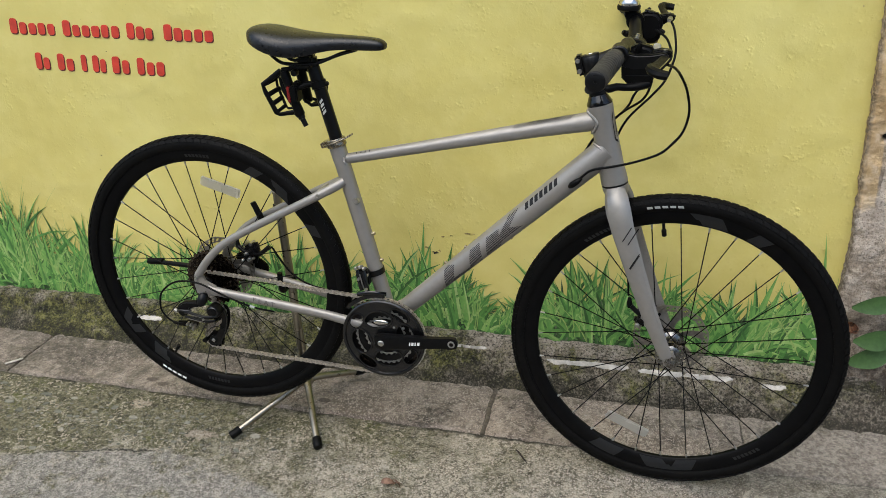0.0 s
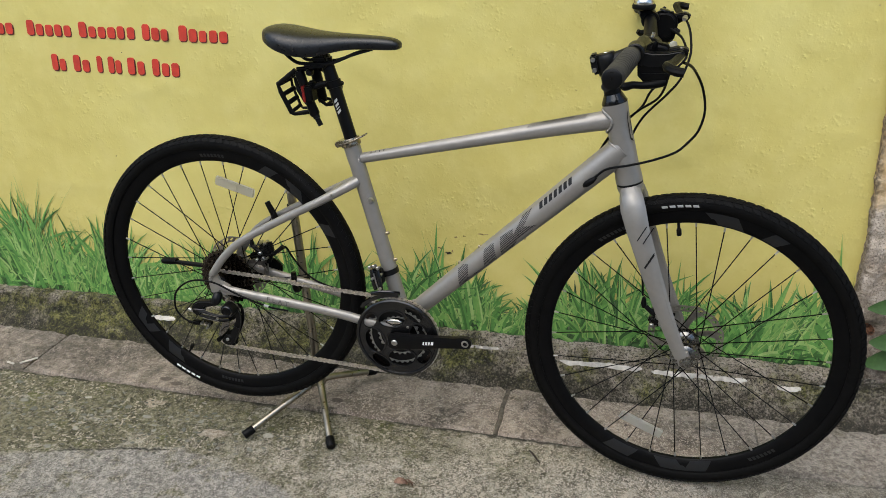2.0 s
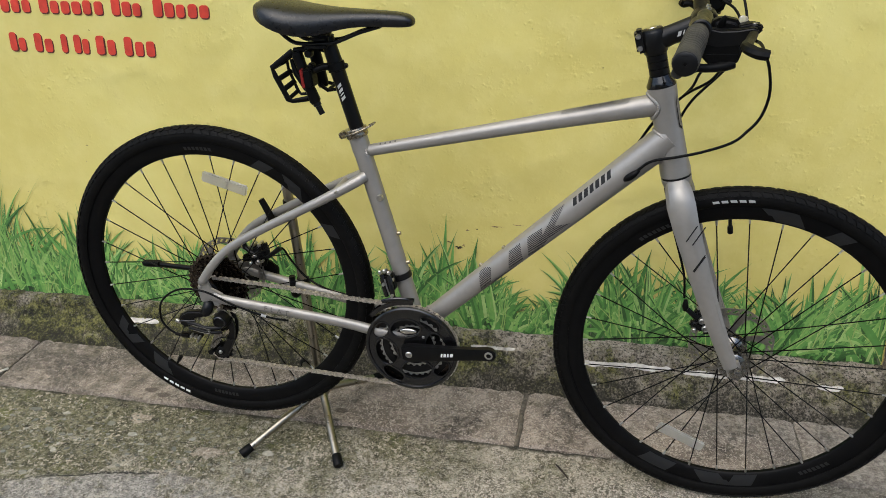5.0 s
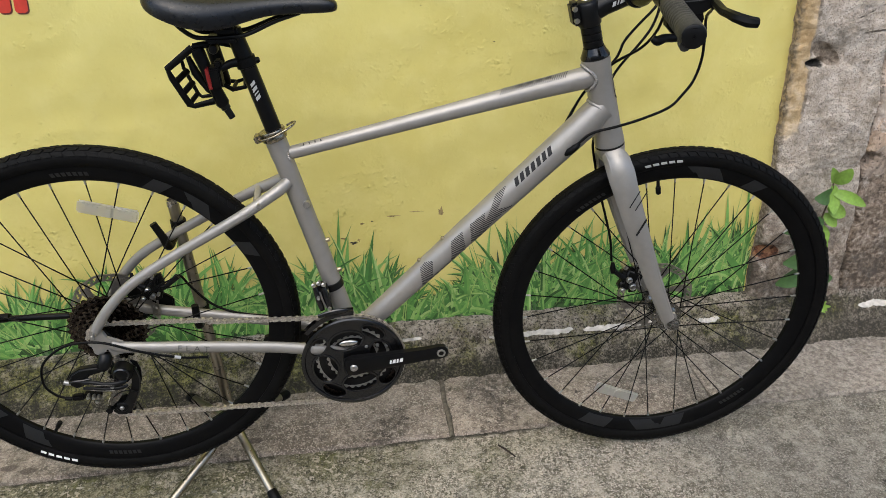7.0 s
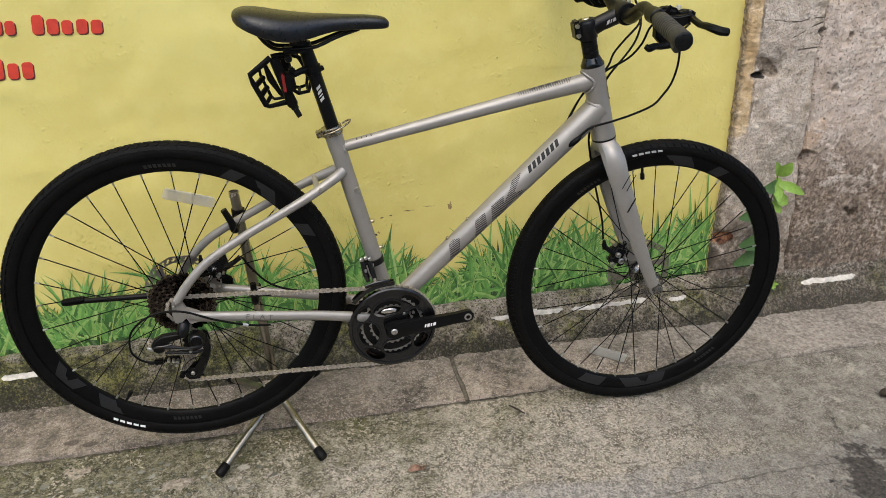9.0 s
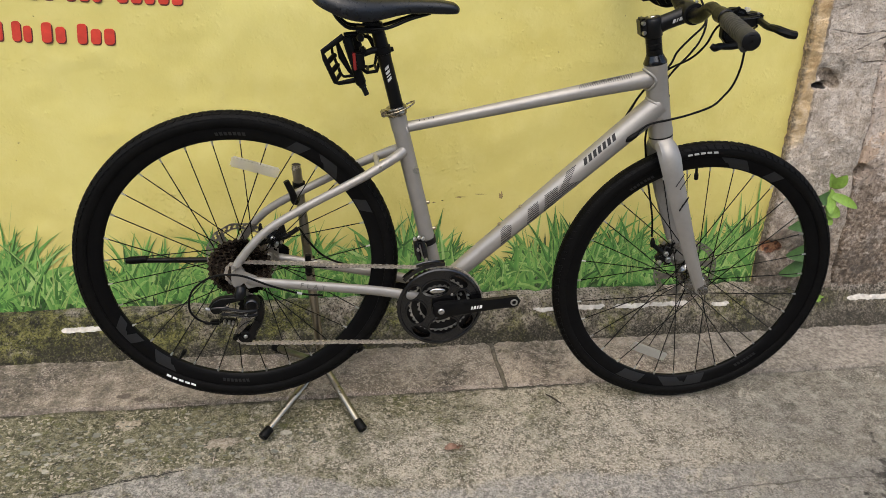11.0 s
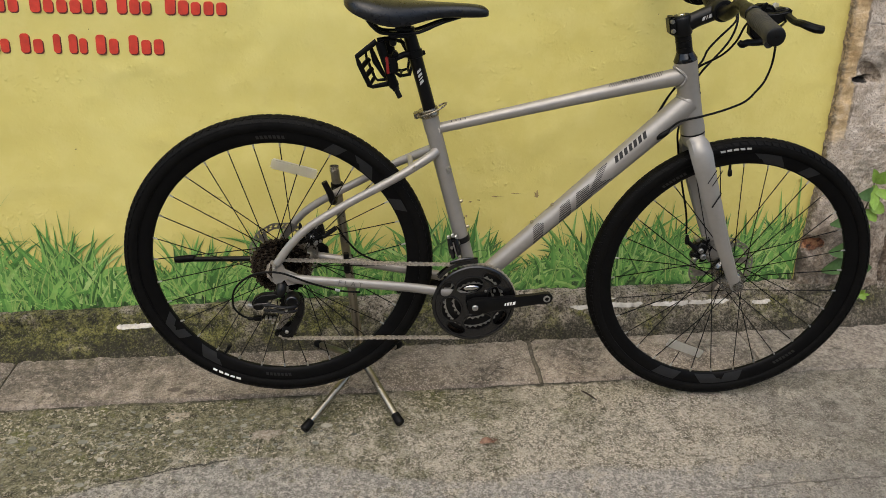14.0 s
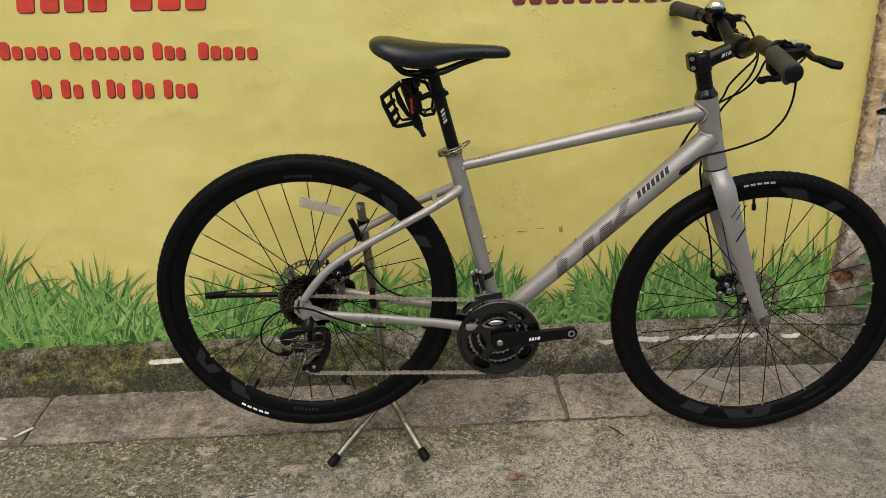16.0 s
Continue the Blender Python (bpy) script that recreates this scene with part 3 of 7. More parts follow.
PAINT_WHITE = simple("old_white_paint", (0.52, 0.485, 0.43), 0.85, 0, 0.3, 60, 0.002, 160, dust=0.5)
GRASS = make_islands("printed_grass_film", [(0.0, (0.030, 0.090, 0.022)), (0.25, (0.075, 0.215, 0.046)), (0.55, (0.135, 0.315, 0.070)), (0.82, (0.22, 0.41, 0.100)), (1.0, (0.38, 0.52, 0.19))], 0.45, 45)
GRASS_DARK = make_islands("printed_grass_shade", [(0.0, (0.014, 0.036, 0.012)), (0.5, (0.036, 0.11, 0.024)), (0.8, (0.07, 0.20, 0.04)), (1.0, (0.12, 0.13, 0.09))], 0.5, 70)
UNDER = simple("printed_undergrowth_film", (0.040, 0.085, 0.026), 0.5, 0.0, 0.75, 45)
GRASS_TIP = make_islands("printed_dry_grass", [(0.0, (0.22, 0.40, 0.10)), (0.5, (0.36, 0.44, 0.14)), (1.0, (0.14, 0.30, 0.08))], 0.5, 90)
LEAF = make_islands("fresh_leaf", [(0.0, (0.13, 0.24, 0.032)), (0.5, (0.22, 0.36, 0.055)), (1.0, (0.38, 0.50, 0.11))], 0.55, 150)
STEM = simple("brown_plant_stem", (0.075, 0.055, 0.03), 0.8)
TWIG = simple("dry_twig", (0.03, 0.018, 0.012), 0.85)
DRY_LEAF = simple("dry_curled_leaf", (0.17, 0.095, 0.06), 0.75, 0, 0.5, 150)
MORTAR = simple("earthy_mortar", (0.10, 0.085, 0.064), 0.95, 0, 0.6, 90, 0.004, 160)
LEAF_DEEP = make_islands("shaded_old_leaf", [(0.0, (0.030, 0.075, 0.018)), (1.0, (0.075, 0.155, 0.035))], 0.6, 120)
GLOSS = simple("gloss_black_plastic", (0.004, 0.004, 0.004), 0.40, 0.0, 0.2, 90, coat=0.0, gloss=0.16)
GUARD = simple("semi_gloss_black_guard", (0.0035, 0.0035, 0.0037), 0.16, 0.0, 0.15, 60, coat=0.0, gloss=0.55)
RING = simple("bright_ring_steel", (0.36, 0.35, 0.32), 0.36, 0.7, 0.3, 120)
NUT = simple("dark_zinc_nut", (0.19, 0.178, 0.16), 0.26, 0.9, 0.2, 120)
STONES = make_islands("flat_grey_green_stone", [(0.0, (0.105, 0.104, 0.080)), (0.5, (0.17, 0.164, 0.13)), (0.9, (0.24, 0.228, 0.182)), (1.0, (0.36, 0.33, 0.265))], 0.85, 160)
PEBBLES = make_islands("concrete_aggregate", [(0.0, (0.12, 0.108, 0.078)), (0.4, (0.19, 0.172, 0.128)), (0.8, (0.26, 0.235, 0.18)), (1.0, (0.36, 0.325, 0.26))], 0.85, 140)
CHIP = simple("bare_chipped_plaster", (0.30, 0.22, 0.095), 0.9, 0, 0.6, 130, 0.003, 200)
CHIP_DARK = simple("dark_plaster_hole", (0.045, 0.036, 0.022), 0.95, 0, 0.6, 150, 0.003, 200)
FAR_WALL = simple("weathered_grey_render", (0.38, 0.36, 0.33), 0.9, 0, 0.3, 2.5, 0.004, 60)


# ---- mesh helpers ----
def link(name, bm, material, parent=None, label="", m=None, smooth=True):
    me = bpy.data.meshes.new(name)
    bm.to_mesh(me)
    bm.free()
    me.materials.append(material)
    if smooth:
        me.shade_smooth()
        me.set_sharp_from_angle(angle=radians(38))
    ob = new(name, me)
    if parent is not None:
        ob.parent = parent
    if m is not None:
        ob.matrix_local = m
    if label:
        ob["label"] = label
    return ob


def part(name, bm, material, parent, label="", m=None, smooth=True):
    """One bmesh as one part under a thing or a part."""
    return link(name, bm, material, parent, label, m, smooth)


def thing(name, label, category, group="", at=None):
    ob = new(name)
    ob.empty_display_size = 0.05
    if at is not None:
        ob.matrix_world = at
    return tagged(ob, label, category, group)


def structure(name, bm, material, label, category, smooth=True):
    return tagged(link(name, bm, material, smooth=smooth), label, category, kind="structure")


def rings(bm, loops, closed=False, caps=True):
    """Skin a run of equal vertex loops."""
    rows = [[bm.verts.new(p) for p in loop] for loop in loops]
    n = len(rows[0])
    pairs = list(zip(rows, rows[1:])) + ([(rows[-1], rows[0])] if closed else [])
    for a, b in pairs:
        for i in range(n):
            j = (i + 1) % n
            bm.faces.new((a[i], a[j], b[j], b[i]))
    if caps and not closed:
        bm.faces.new(rows[0][::-1])
        bm.faces.new(rows[-1])
    return rows


def fix(bm):
    bmesh.ops.recalc_face_normals(bm, faces=bm.faces)
    return bm


def glide(points, steps=8):
    """A Catmull-Rom run through a few points."""
    p = [Vector(q) for q in points]
    p = [2 * p[0] - p[1]] + p + [2 * p[-1] - p[-2]]
    out = []
    for a, b, c, d in zip(p, p[1:], p[2:], p[3:]):
        for k in range(steps):
            t = k / steps
            out.append(0.5 * (2 * b + (c - a) * t + (2 * a - 5 * b + 4 * c - d) * t * t + (3 * b - a - 3 * c + d) * t ** 3))
    return out + [p[-2]]


def tube(points, radius, seg=14, squash=1.0, side=Vector((0, 1, 0)), bm=None, caps=True, smooth_steps=0):
    """A tube along points; radius: a number, or one for each point; squash: the width across 'side' over that along the other way."""
    if smooth_steps:
        if not isinstance(radius, (int, float)):
            n = (len(points) - 1) * smooth_steps
            radius = [float(np.interp(i / smooth_steps, range(len(points)), radius)) for i in range(n + 1)]
        points = glide(points, smooth_steps)
    pts = [Vector(p) for p in points]
    bm = bm or bmesh.new()
    loops = []
    for i, p in enumerate(pts):
        d = (pts[min(i + 1, len(pts) - 1)] - pts[max(i - 1, 0)]).normalized()
        s = side - d * side.dot(d)
        if s.length < 0.05:
            s = Vector((1, 0, 0)) - d * d.x
        s.normalize()
        u = d.cross(s)
        r = radius if isinstance(radius, (int, float)) else radius[i]
        loops.append([p + s * (r * squash * math.cos(a)) + u * (r * math.sin(a)) for a in (2 * math.pi * k / seg for k in range(seg))])
    rings(bm, loops, caps=caps)
    return fix(bm)


def turned(profile, seg=32, axis="y", bm=None, closed=False, centre=(0, 0, 0)):
    """A lathe form: profile of (radius, way along the axis)."""
    bm = bm or bmesh.new()
    c = Vector(centre)
    loops = []
    for k in range(seg):
        a = 2 * math.pi * k / seg
        ca, sa = math.cos(a), math.sin(a)
        loop = []
        for r, h in profile:
            q = {"y": (r * ca, h, r * sa), "z": (r * ca, r * sa, h), "x": (h, r * ca, r * sa)}[axis]
            loop.append(c + Vector(q))
        loops.append(loop)
    rows = [[bm.verts.new(p) for p in loop] for loop in loops]
    n = len(profile)
    for k in range(seg):
        a, b = rows[k], rows[(k + 1) % seg]
        for i in range(n if closed else n - 1):
            j = (i + 1) % n
            bm.faces.new((a[i], a[j], b[j], b[i]))
    if not closed:
        for i in (0, n - 1):
            if profile[i][0] > 1e-6:
                bm.faces.new([r[i] for r in rows])
    bmesh.ops.remove_doubles(bm, verts=bm.verts, dist=1e-6)
    return fix(bm)


def block(size, centre=(0, 0, 0), bevel=0.002, m=None, bm=None, seg=2):
    """A box with rounded edges."""
    b = bmesh.new()
    bmesh.ops.create_cube(b, size=1)
    bmesh.ops.scale(b, vec=size, verts=b.verts)
    if bevel:
        bmesh.ops.bevel(b, geom=b.edges[:], offset=bevel, segments=seg, affect="EDGES")
    if m is not None:
        bmesh.ops.transform(b, matrix=m, verts=b.verts)
    bmesh.ops.translate(b, vec=centre, verts=b.verts)
    if bm is None:
        return b
    me = bpy.data.meshes.new("t")
    b.to_mesh(me)
    b.free()
    bm.from_mesh(me)
    bpy.data.meshes.remove(me)
    return bm


def plate(outline, y0, y1, bm=None):
    """A flat plate in the x-z plane, from y0 to y1, with the outline given as (x, z)."""
    bm = bm or bmesh.new()
    a = [bm.verts.new((x, y0, z)) for x, z in outline]
    b = [bm.verts.new((x, y1, z)) for x, z in outline]
    bm.faces.new(a)
    bm.faces.new(b[::-1])
    n = len(a)
    for i in range(n):
        j = (i + 1) % n
        bm.faces.new((a[i], b[i], b[j], a[j]))
    return fix(bm)


def polar_plate(r0, r1, nr, na, keep, y0, y1, rim=None, bm=None):
    """A round plate about the y axis, from y0 to y1, of cells that 'keep' lets stand; rim(a) scales the outer radius."""
    bm = bm or bmesh.new()
    grid = {}

    def vert(i, k, s):
        key = (i, k % na, s)
        if key not in grid:
            a = 2 * math.pi * (k % na) / na
            top = r1 * (rim(a) if rim else 1)
            r = r0 + (top - r0) * i / nr
            grid[key] = bm.verts.new((r * math.cos(a), (y0, y1)[s], r * math.sin(a)))
        return grid[key]

    on = [[keep(r0 + (r1 - r0) * (i + 0.5) / nr, 2 * math.pi * (k + 0.5) / na) for k in range(na)] for i in range(nr)]
    for i in range(nr):
        for k in range(na):
            if not on[i][k]:
                continue
            q = [(i, k), (i, k + 1), (i + 1, k + 1), (i + 1, k)]
            bm.faces.new([vert(*p, 0) for p in q])
            bm.faces.new([vert(*p, 1) for p in reversed(q)])
            for (di, dk), (p, q2) in {(-1, 0): (q[0], q[1]), (0, 1): (q[1], q[2]), (1, 0): (q[2], q[3]), (0, -1): (q[3], q[0])}.items():
                ii, kk = i + di, (k + dk) % na
                if ii < 0 or ii >= nr or not on[ii][kk]:
                    bm.faces.new((vert(*p, 0), vert(*p, 1), vert(*q2, 1), vert(*q2, 0)))
    return fix(bm)


def joined(bm, other):
    me = bpy.data.meshes.new("t")
    other.to_mesh(me)
    other.free()
    bm.from_mesh(me)
    bpy.data.meshes.remove(me)
    return bm


def wob(x, y, z, scale, octaves=4):
    return noise.fractal(Vector((x, y, z)) * scale, 1.0, 2.0, octaves)


def spread(lo, hi, step, far_lo, far_hi, far_steps=10):
    """Grid lines: fine from lo to hi, ever wider out to the far ends."""
    mid = list(np.arange(lo, hi + step / 2, step))
    left = [lo - (lo - far_lo) * (k / far_steps) ** 3 for k in range(far_steps, 0, -1)]
    right = [mid[-1] + (far_hi - mid[-1]) * (k / far_steps) ** 3 for k in range(1, far_steps + 1)]
    return left + mid + right


def sheet(us, vs, at, back=None):
    """A relief sheet over grid lines us, vs by at(u, v); back(u, v) gives the far side, that closes it into a slab."""
    verts = [tuple(at(u, v)) for u in us for v in vs]
    nu, nv = len(us), len(vs)
    faces = [(i * nv + j, (i + 1) * nv + j, (i + 1) * nv + j + 1, i * nv + j + 1) for i in range(nu - 1) for j in range(nv - 1)]
    if back:
        rim = [(i, 0) for i in range(nu)] + [(nu - 1, j) for j in range(1, nv)] + [(i, nv - 1) for i in range(nu - 2, -1, -1)] + [(0, j) for j in range(nv - 2, 0, -1)]
        base = len(verts)
        verts += [tuple(back(us[i], vs[j])) for i, j in rim]
        n = len(rim)
        for k in range(n):
            a, b = rim[k], rim[(k + 1) % n]
            faces.append((b[0] * nv + b[1], a[0] * nv + a[1], base + k, base + (k + 1) % n))
        faces.append(tuple(base + k for k in range(n)))
    me = bpy.data.meshes.new("t")
    me.from_pydata(verts, [], faces)
    bm = bmesh.new()
    bm.from_mesh(me)
    bpy.data.meshes.remove(me)
    return fix(bm)


# ---- the alley ----
WALL_Y = 2.437


def ground_z(x, y):
    return 0.0030 * wob(x, y, 0, 9, 4) + 0.0026 * wob(x, y, 5, 40, 3) - 0.003


def wall_y(x, z):
    lumps = max(0.0, wob(x, 1.5, z, 16, 3) - 0.25) * 0.004
    return WALL_Y + 0.004 * wob(x, 0, z, 1.7, 2) - 0.0016 * wob(x, 3, z, 11, 4) - lumps


GX = spread(-1.75, 1.95, 0.014, -40, 40)
GY = spread(1.30, 2.46, 0.014, -40, 40)
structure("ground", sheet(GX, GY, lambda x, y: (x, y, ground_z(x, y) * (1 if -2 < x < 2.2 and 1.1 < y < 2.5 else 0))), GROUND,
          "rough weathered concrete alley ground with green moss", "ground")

WX, WZ = spread(-1.6, 1.10, 0.012, -5.0, 1.13, 4), spread(0.02, 1.16, 0.013, -0.05, 3.2, 6)
wall = structure("wall_north", sheet(WX, WZ, lambda x, z: (x, wall_y(x, z), z), lambda x, z: (x, WALL_Y + 0.16, z)), YELLOW,
                 "yellow painted plaster wall with uneven trowelled surface", "wall")


def edge_x(z):
    return 1.058 + 0.060 * min(0.92 - z, 0.45) + 0.004 * wob(0, 7, z, 7, 5) + 0.003 * wob(0, 2, z, 60, 3)


def seam_x(z):
    return 1.284 + 0.060 * max(0.0, 0.80 - z) ** 1.0 * 1.3 + 0.004 * math.sin(23 * z) + 0.0022 * math.sin(61 * z + 1)


def old_y(x, z):
    y = 2.399 - 0.006 * wob(x, 0, z, 4, 4) - 0.0045 * wob(x, 8, z, 19, 5) - 0.0025 * wob(x, 4, z, 70, 3)
    d = x - seam_x(z)
    y += 0.006 * (d > 0) + 0.010 * math.exp(-(d / 0.005) ** 2)
    # broken hollow under a ledge, and three lesser holes
    y += 0.030 * math.exp(-(((x - 1.117) / 0.022) ** 4 + ((z - 0.732 - 0.15 * (x - 1.117)) / 0.0085) ** 4) * max(0.3, 1 + 0.9 * wob(x, 2, z, 60, 3)))
    y += 0.012 * math.exp(-((x - 1.138) / 0.038) ** 4 - ((z - 0.755 + 0.45 * (x - 1.138)) / 0.020) ** 4)
    # cavity with a broken clay brick behind the plaster
    y += 0.022 * math.exp(-(((x - 1.112) / 0.034) ** 4 + ((z - 0.238) / 0.027) ** 4) * max(0.3, 1 + 0.9 * wob(x, 3, z, 45, 3)))
    for hx, hz, hr in ((1.318, 0.487, 0.017), (1.365, 0.684, 0.008), (1.376, 0.828, 0.006), (1.535, 0.285, 0.013), (1.505, 0.30, 0.008), (1.282, 0.84, 0.009)):
        y += 0.045 * math.exp(-(((x - hx) ** 2 + (z - hz) ** 2) / hr ** 2 * (1 + 0.8 * wob(x, 1, z, 50, 3))) ** 2)
    away = x - edge_x(z)
    return y + 0.016 * max(0.0, 1 - away / 0.03) ** 2


OX, OZ = [k * 0.0045 for k in range(112)] + [0.51 + k * 0.008 for k in range(44)] + [0.95, 1.2, 1.8, 3.0], spread(0.02, 1.02, 0.0055, -0.05, 3.2, 8)
structure("wall_east", sheet(OX, OZ, lambda u, z: (edge_x(z) + u, old_y(edge_x(z) + u, z), z), lambda u, z: (edge_x(z) + u, 2.62, z)), PLASTER,
          "old bare grey-brown plaster wall with holes and a broken edge", "wall")

# low sloping plinth at the foot of both walls
PROFILE = [(2.316, -0.02), (2.320, 0.004), (2.338, 0.028), (2.366, 0.056), (2.386, 0.083), (2.393, 0.098), (2.404, 0.107), (2.425, 0.110), (2.46, 0.112)]


def plinth_at(x, s):
    i = min(int(s), len(PROFILE) - 2)
    f = s - i
    (y0, z0), (y1, z1) = PROFILE[i], PROFILE[i + 1]
    low = max(0.0, min(1.0, (-x - 0.3) * 0.9))
    y = y0 + (y1 - y0) * f + 0.012 * low * (s < 7)
    z = (z0 + (z1 - z0) * f) * (1 - 0.10 * low)
    w = 0.008 * wob(x, 0, s * 0.03, 5, 3) + 0.007 * wob(x, 2, z * 1.0, 24, 4) + 0.0042 * wob(x, 6, z, 80, 3)
    return Vector((x, y - w * (0.4 if s < 1 else 1.0), z + 0.5 * w * (1 if s > 4 else 0)))


PX = spread(-1.7, 1.9, 0.010, -5, 4.0, 6)
PS = [k * 0.25 for k in range(33)]
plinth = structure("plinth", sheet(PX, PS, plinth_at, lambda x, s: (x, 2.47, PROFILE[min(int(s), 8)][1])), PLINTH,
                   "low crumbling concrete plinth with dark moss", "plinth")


def daub(x0, x1, s0, s1, seed, name="paint_streak"):
    us = [x0 + (x1 - x0) * k / 60 for k in range(61)]

    def at(u, v):
        f = (u - x0) / (x1 - x0)
        half = 0.5 * min(1.0, 12 * f + 0.25, 12 * (1 - f) + 0.25) * (0.86 + 0.16 * wob(u, seed, 0, 11, 3))
        s = (s0 + s1) / 2 + (s1 - s0) * (max(0.12, half) * v + 0.04 * wob(u, seed + 4, 0, 5, 2))
        return plinth_at(u, s) + Vector((0, -0.0016, 0.0009))

    return link(name, sheet(us, [-1, -0.5, 0, 0.5, 1], at), PAINT_WHITE, plinth, "patch of old white paint")


for k, row in enumerate(((-0.905, -0.80, 3.45, 3.9), (0.10, 0.216, 4.0, 4.6), (0.385, 0.604, 3.55, 4.0), (0.628, 0.868, 3.5, 3.95), (0.94, 0.998, 3.3, 3.75), (1.39, 1.59, 3.3, 3.85))):
    daub(*row, seed=k * 3.1)

# unseen wall, added to close the alley behind the camera and block front light
structure("unseen_wall_south", block((12, 0.2, 2.6), (0, -2.0, 1.3), 0.0), FAR_WALL, "unseen plain grey wall added behind the camera to close the alley and block light", "wall", False)

# ---- slabs along the wall ----
pavement = tagged(new("pavement"), "strip of worn concrete slabs along the plinth", "pavement", kind="structure")


def slab(x0, x1, y0, y1, seed):
    us = [x0 + (x1 - x0) * k / max(8, int((x1 - x0) / 0.016)) for k in range(max(8, int((x1 - x0) / 0.016)) + 1)]
    vs = [y0, y0 + 0.002, y0 + 0.005] + [y0 + (y1 - y0) * k / 18 for k in range(1, 19)]

    def at(x, y):
        inset = min(x - x0, x1 - x, y - y0)
        drop = 0.006 * max(0.0, 1 - inset / 0.005) ** 1.5
        wavy = 0.003 * wob(x, seed, 0, 3, 3) + 0.0016 * wob(x, seed, 3, 45, 3)
        side = 0.003 * wob(y, seed + 2, 0, 30, 3)
        yy = y + wavy * max(0.0, 1 - (y - y0) / 0.06)
        xx = x + side * (max(0.0, 1 - (x - x0) / 0.03) + max(0.0, 1 - (x1 - x) / 0.03))
        return xx, yy, 0.0055 + 0.0005 * wob(x, y, seed, 22, 3) - drop

    return link("slab", sheet(us, vs, at, lambda x, y: (x, y, -0.02)), SLAB, pavement)


for k, (x0, x1) in enumerate(((-2.3, -1.172), (-1.166, 0.247), (0.259, 0.885), (0.889, 1.95))):
    slab(x0, x1, 2.128, 2.372, 3.7 * k)
us = [2.128 + 0.24 * k / 40 for k in range(41)]
mortar = sheet(us, [0.0, 0.35, 0.65, 1.0], lambda y, v: (0.2465 + 0.0125 * v + 0.004 * wob(y, 3, 0, 14, 4), y, 0.0052 - 0.012 * abs(v - 0.5) + 0.0018 * wob(y, v, 4, 60, 3)))
link("mortar", mortar, MORTAR, pavement, "crumbling mortar joint")


# ---- printed grass film on the wall ----
rg = random.Random(11)


def tuft(x):
    """Height of the grass picture along the wall."""
    h = 0.135 + 0.075 * (0.5 + 0.5 * math.sin(x * 13.1 + 0.7)) + 0.05 * (0.5 + 0.5 * math.sin(x * 29.3 + 2.0))
    for c, w, d in ((-0.87, 0.055, 0.6), (0.225, 0.07, 0.55), (-0.46, 0.03, 0.3), (0.62, 0.03, 0.3)):
        h *= 1 - d * math.exp(-((x - c) / w) ** 2)
    return h * (1 + 0.28 * max(0.0, min(1.0, (-0.93 - x) / 0.12)))


def film_base(x):
    return 0.091 + 0.018 * max(0.0, min(1.0, (x + 1.2) / 1.5))


def blade(verts, faces, x, z, length, lean, curl, width, depth, mid=0.0):
    """One leaf of the picture: two flat halves either side of its rib."""
    n = 6
    spine = []
    px, pz, a = x, z, lean
    for k in range(n + 1):
        spine.append((px, pz, a))
        a += curl / n
        px += math.sin(a) * length / n
        pz += math.cos(a) * length / n
    for side in (-1, 1):
        base = len(verts)
        for k, (sx, sz, sa) in enumerate(spine):
            f = k / n
            w = width * (0.55 + 0.9 * f) * (1 - f) ** 1.1 if f < 1 else 0.0
            for o in (0.0, side * w):
                vx, vz = sx + math.cos(sa) * o, max(film_base(sx) - 0.004, sz - math.sin(sa) * o)
                vx = min(vx, edge_x(vz) - 0.004)
                verts.append((vx, wall_y(vx, vz) - 0.0015 - 0.3 * depth, vz))
        for k in range(n):
            q = base + 2 * k
            faces.append((q, q + 1, q + 3, q + 2) if side > 0 else (q + 1, q, q + 2, q + 3))


def film(name, count, material, label, low, tall, wide, d0, d1, lean=0.5):
    verts, faces = [], []
    for k in range(count):
        x = rg.uniform(-1.62, 1.085)
        top = tuft(x)
        length = top * rg.uniform(*tall)
        z = film_base(x) + rg.uniform(-0.004, low) * top
        a = rg.gauss(0, lean) + 0.9 * wob(x, 4.0, 1.0, 6.0, 2)
        blade(verts, faces, x, z, length, a * 0.5, a * rg.uniform(0.4, 1.6) + rg.gauss(0, 0.2), rg.uniform(*wide), d0 + (d1 - d0) * k / count)
    me = bpy.data.meshes.new(name)
    me.from_pydata(verts, [], faces)
    bm = bmesh.new()
    bm.from_mesh(me)
    bpy.data.meshes.remove(me)
    ob = link(name, bm, material, smooth=False)
    return tagged(ob, label, "wall sticker", kind="stuff")


def film_ground():
    """The closed, dark foot of the picture, with a ragged upper outline."""
    us = [-1.62 + 0.0045 * k for k in range(604)]

    def at(u, v):
        u = min(u, edge_x(0.12) - 0.006)
        rise = tuft(u) * (0.40 + 0.16 * wob(u, 2.0, 0, 22, 4) + 0.10 * abs(wob(u, 6.0, 0, 90, 2)))
        z = film_base(u) - 0.004 + max(0.012, rise) * v
        return u, wall_y(u, z) - 0.0012, z

    return tagged(link("printed_undergrowth", sheet(us, [0.0, 0.5, 1.0], at), UNDER, smooth=False), "dark green foot of the grass picture on the wall sticker", "wall sticker", kind="stuff")


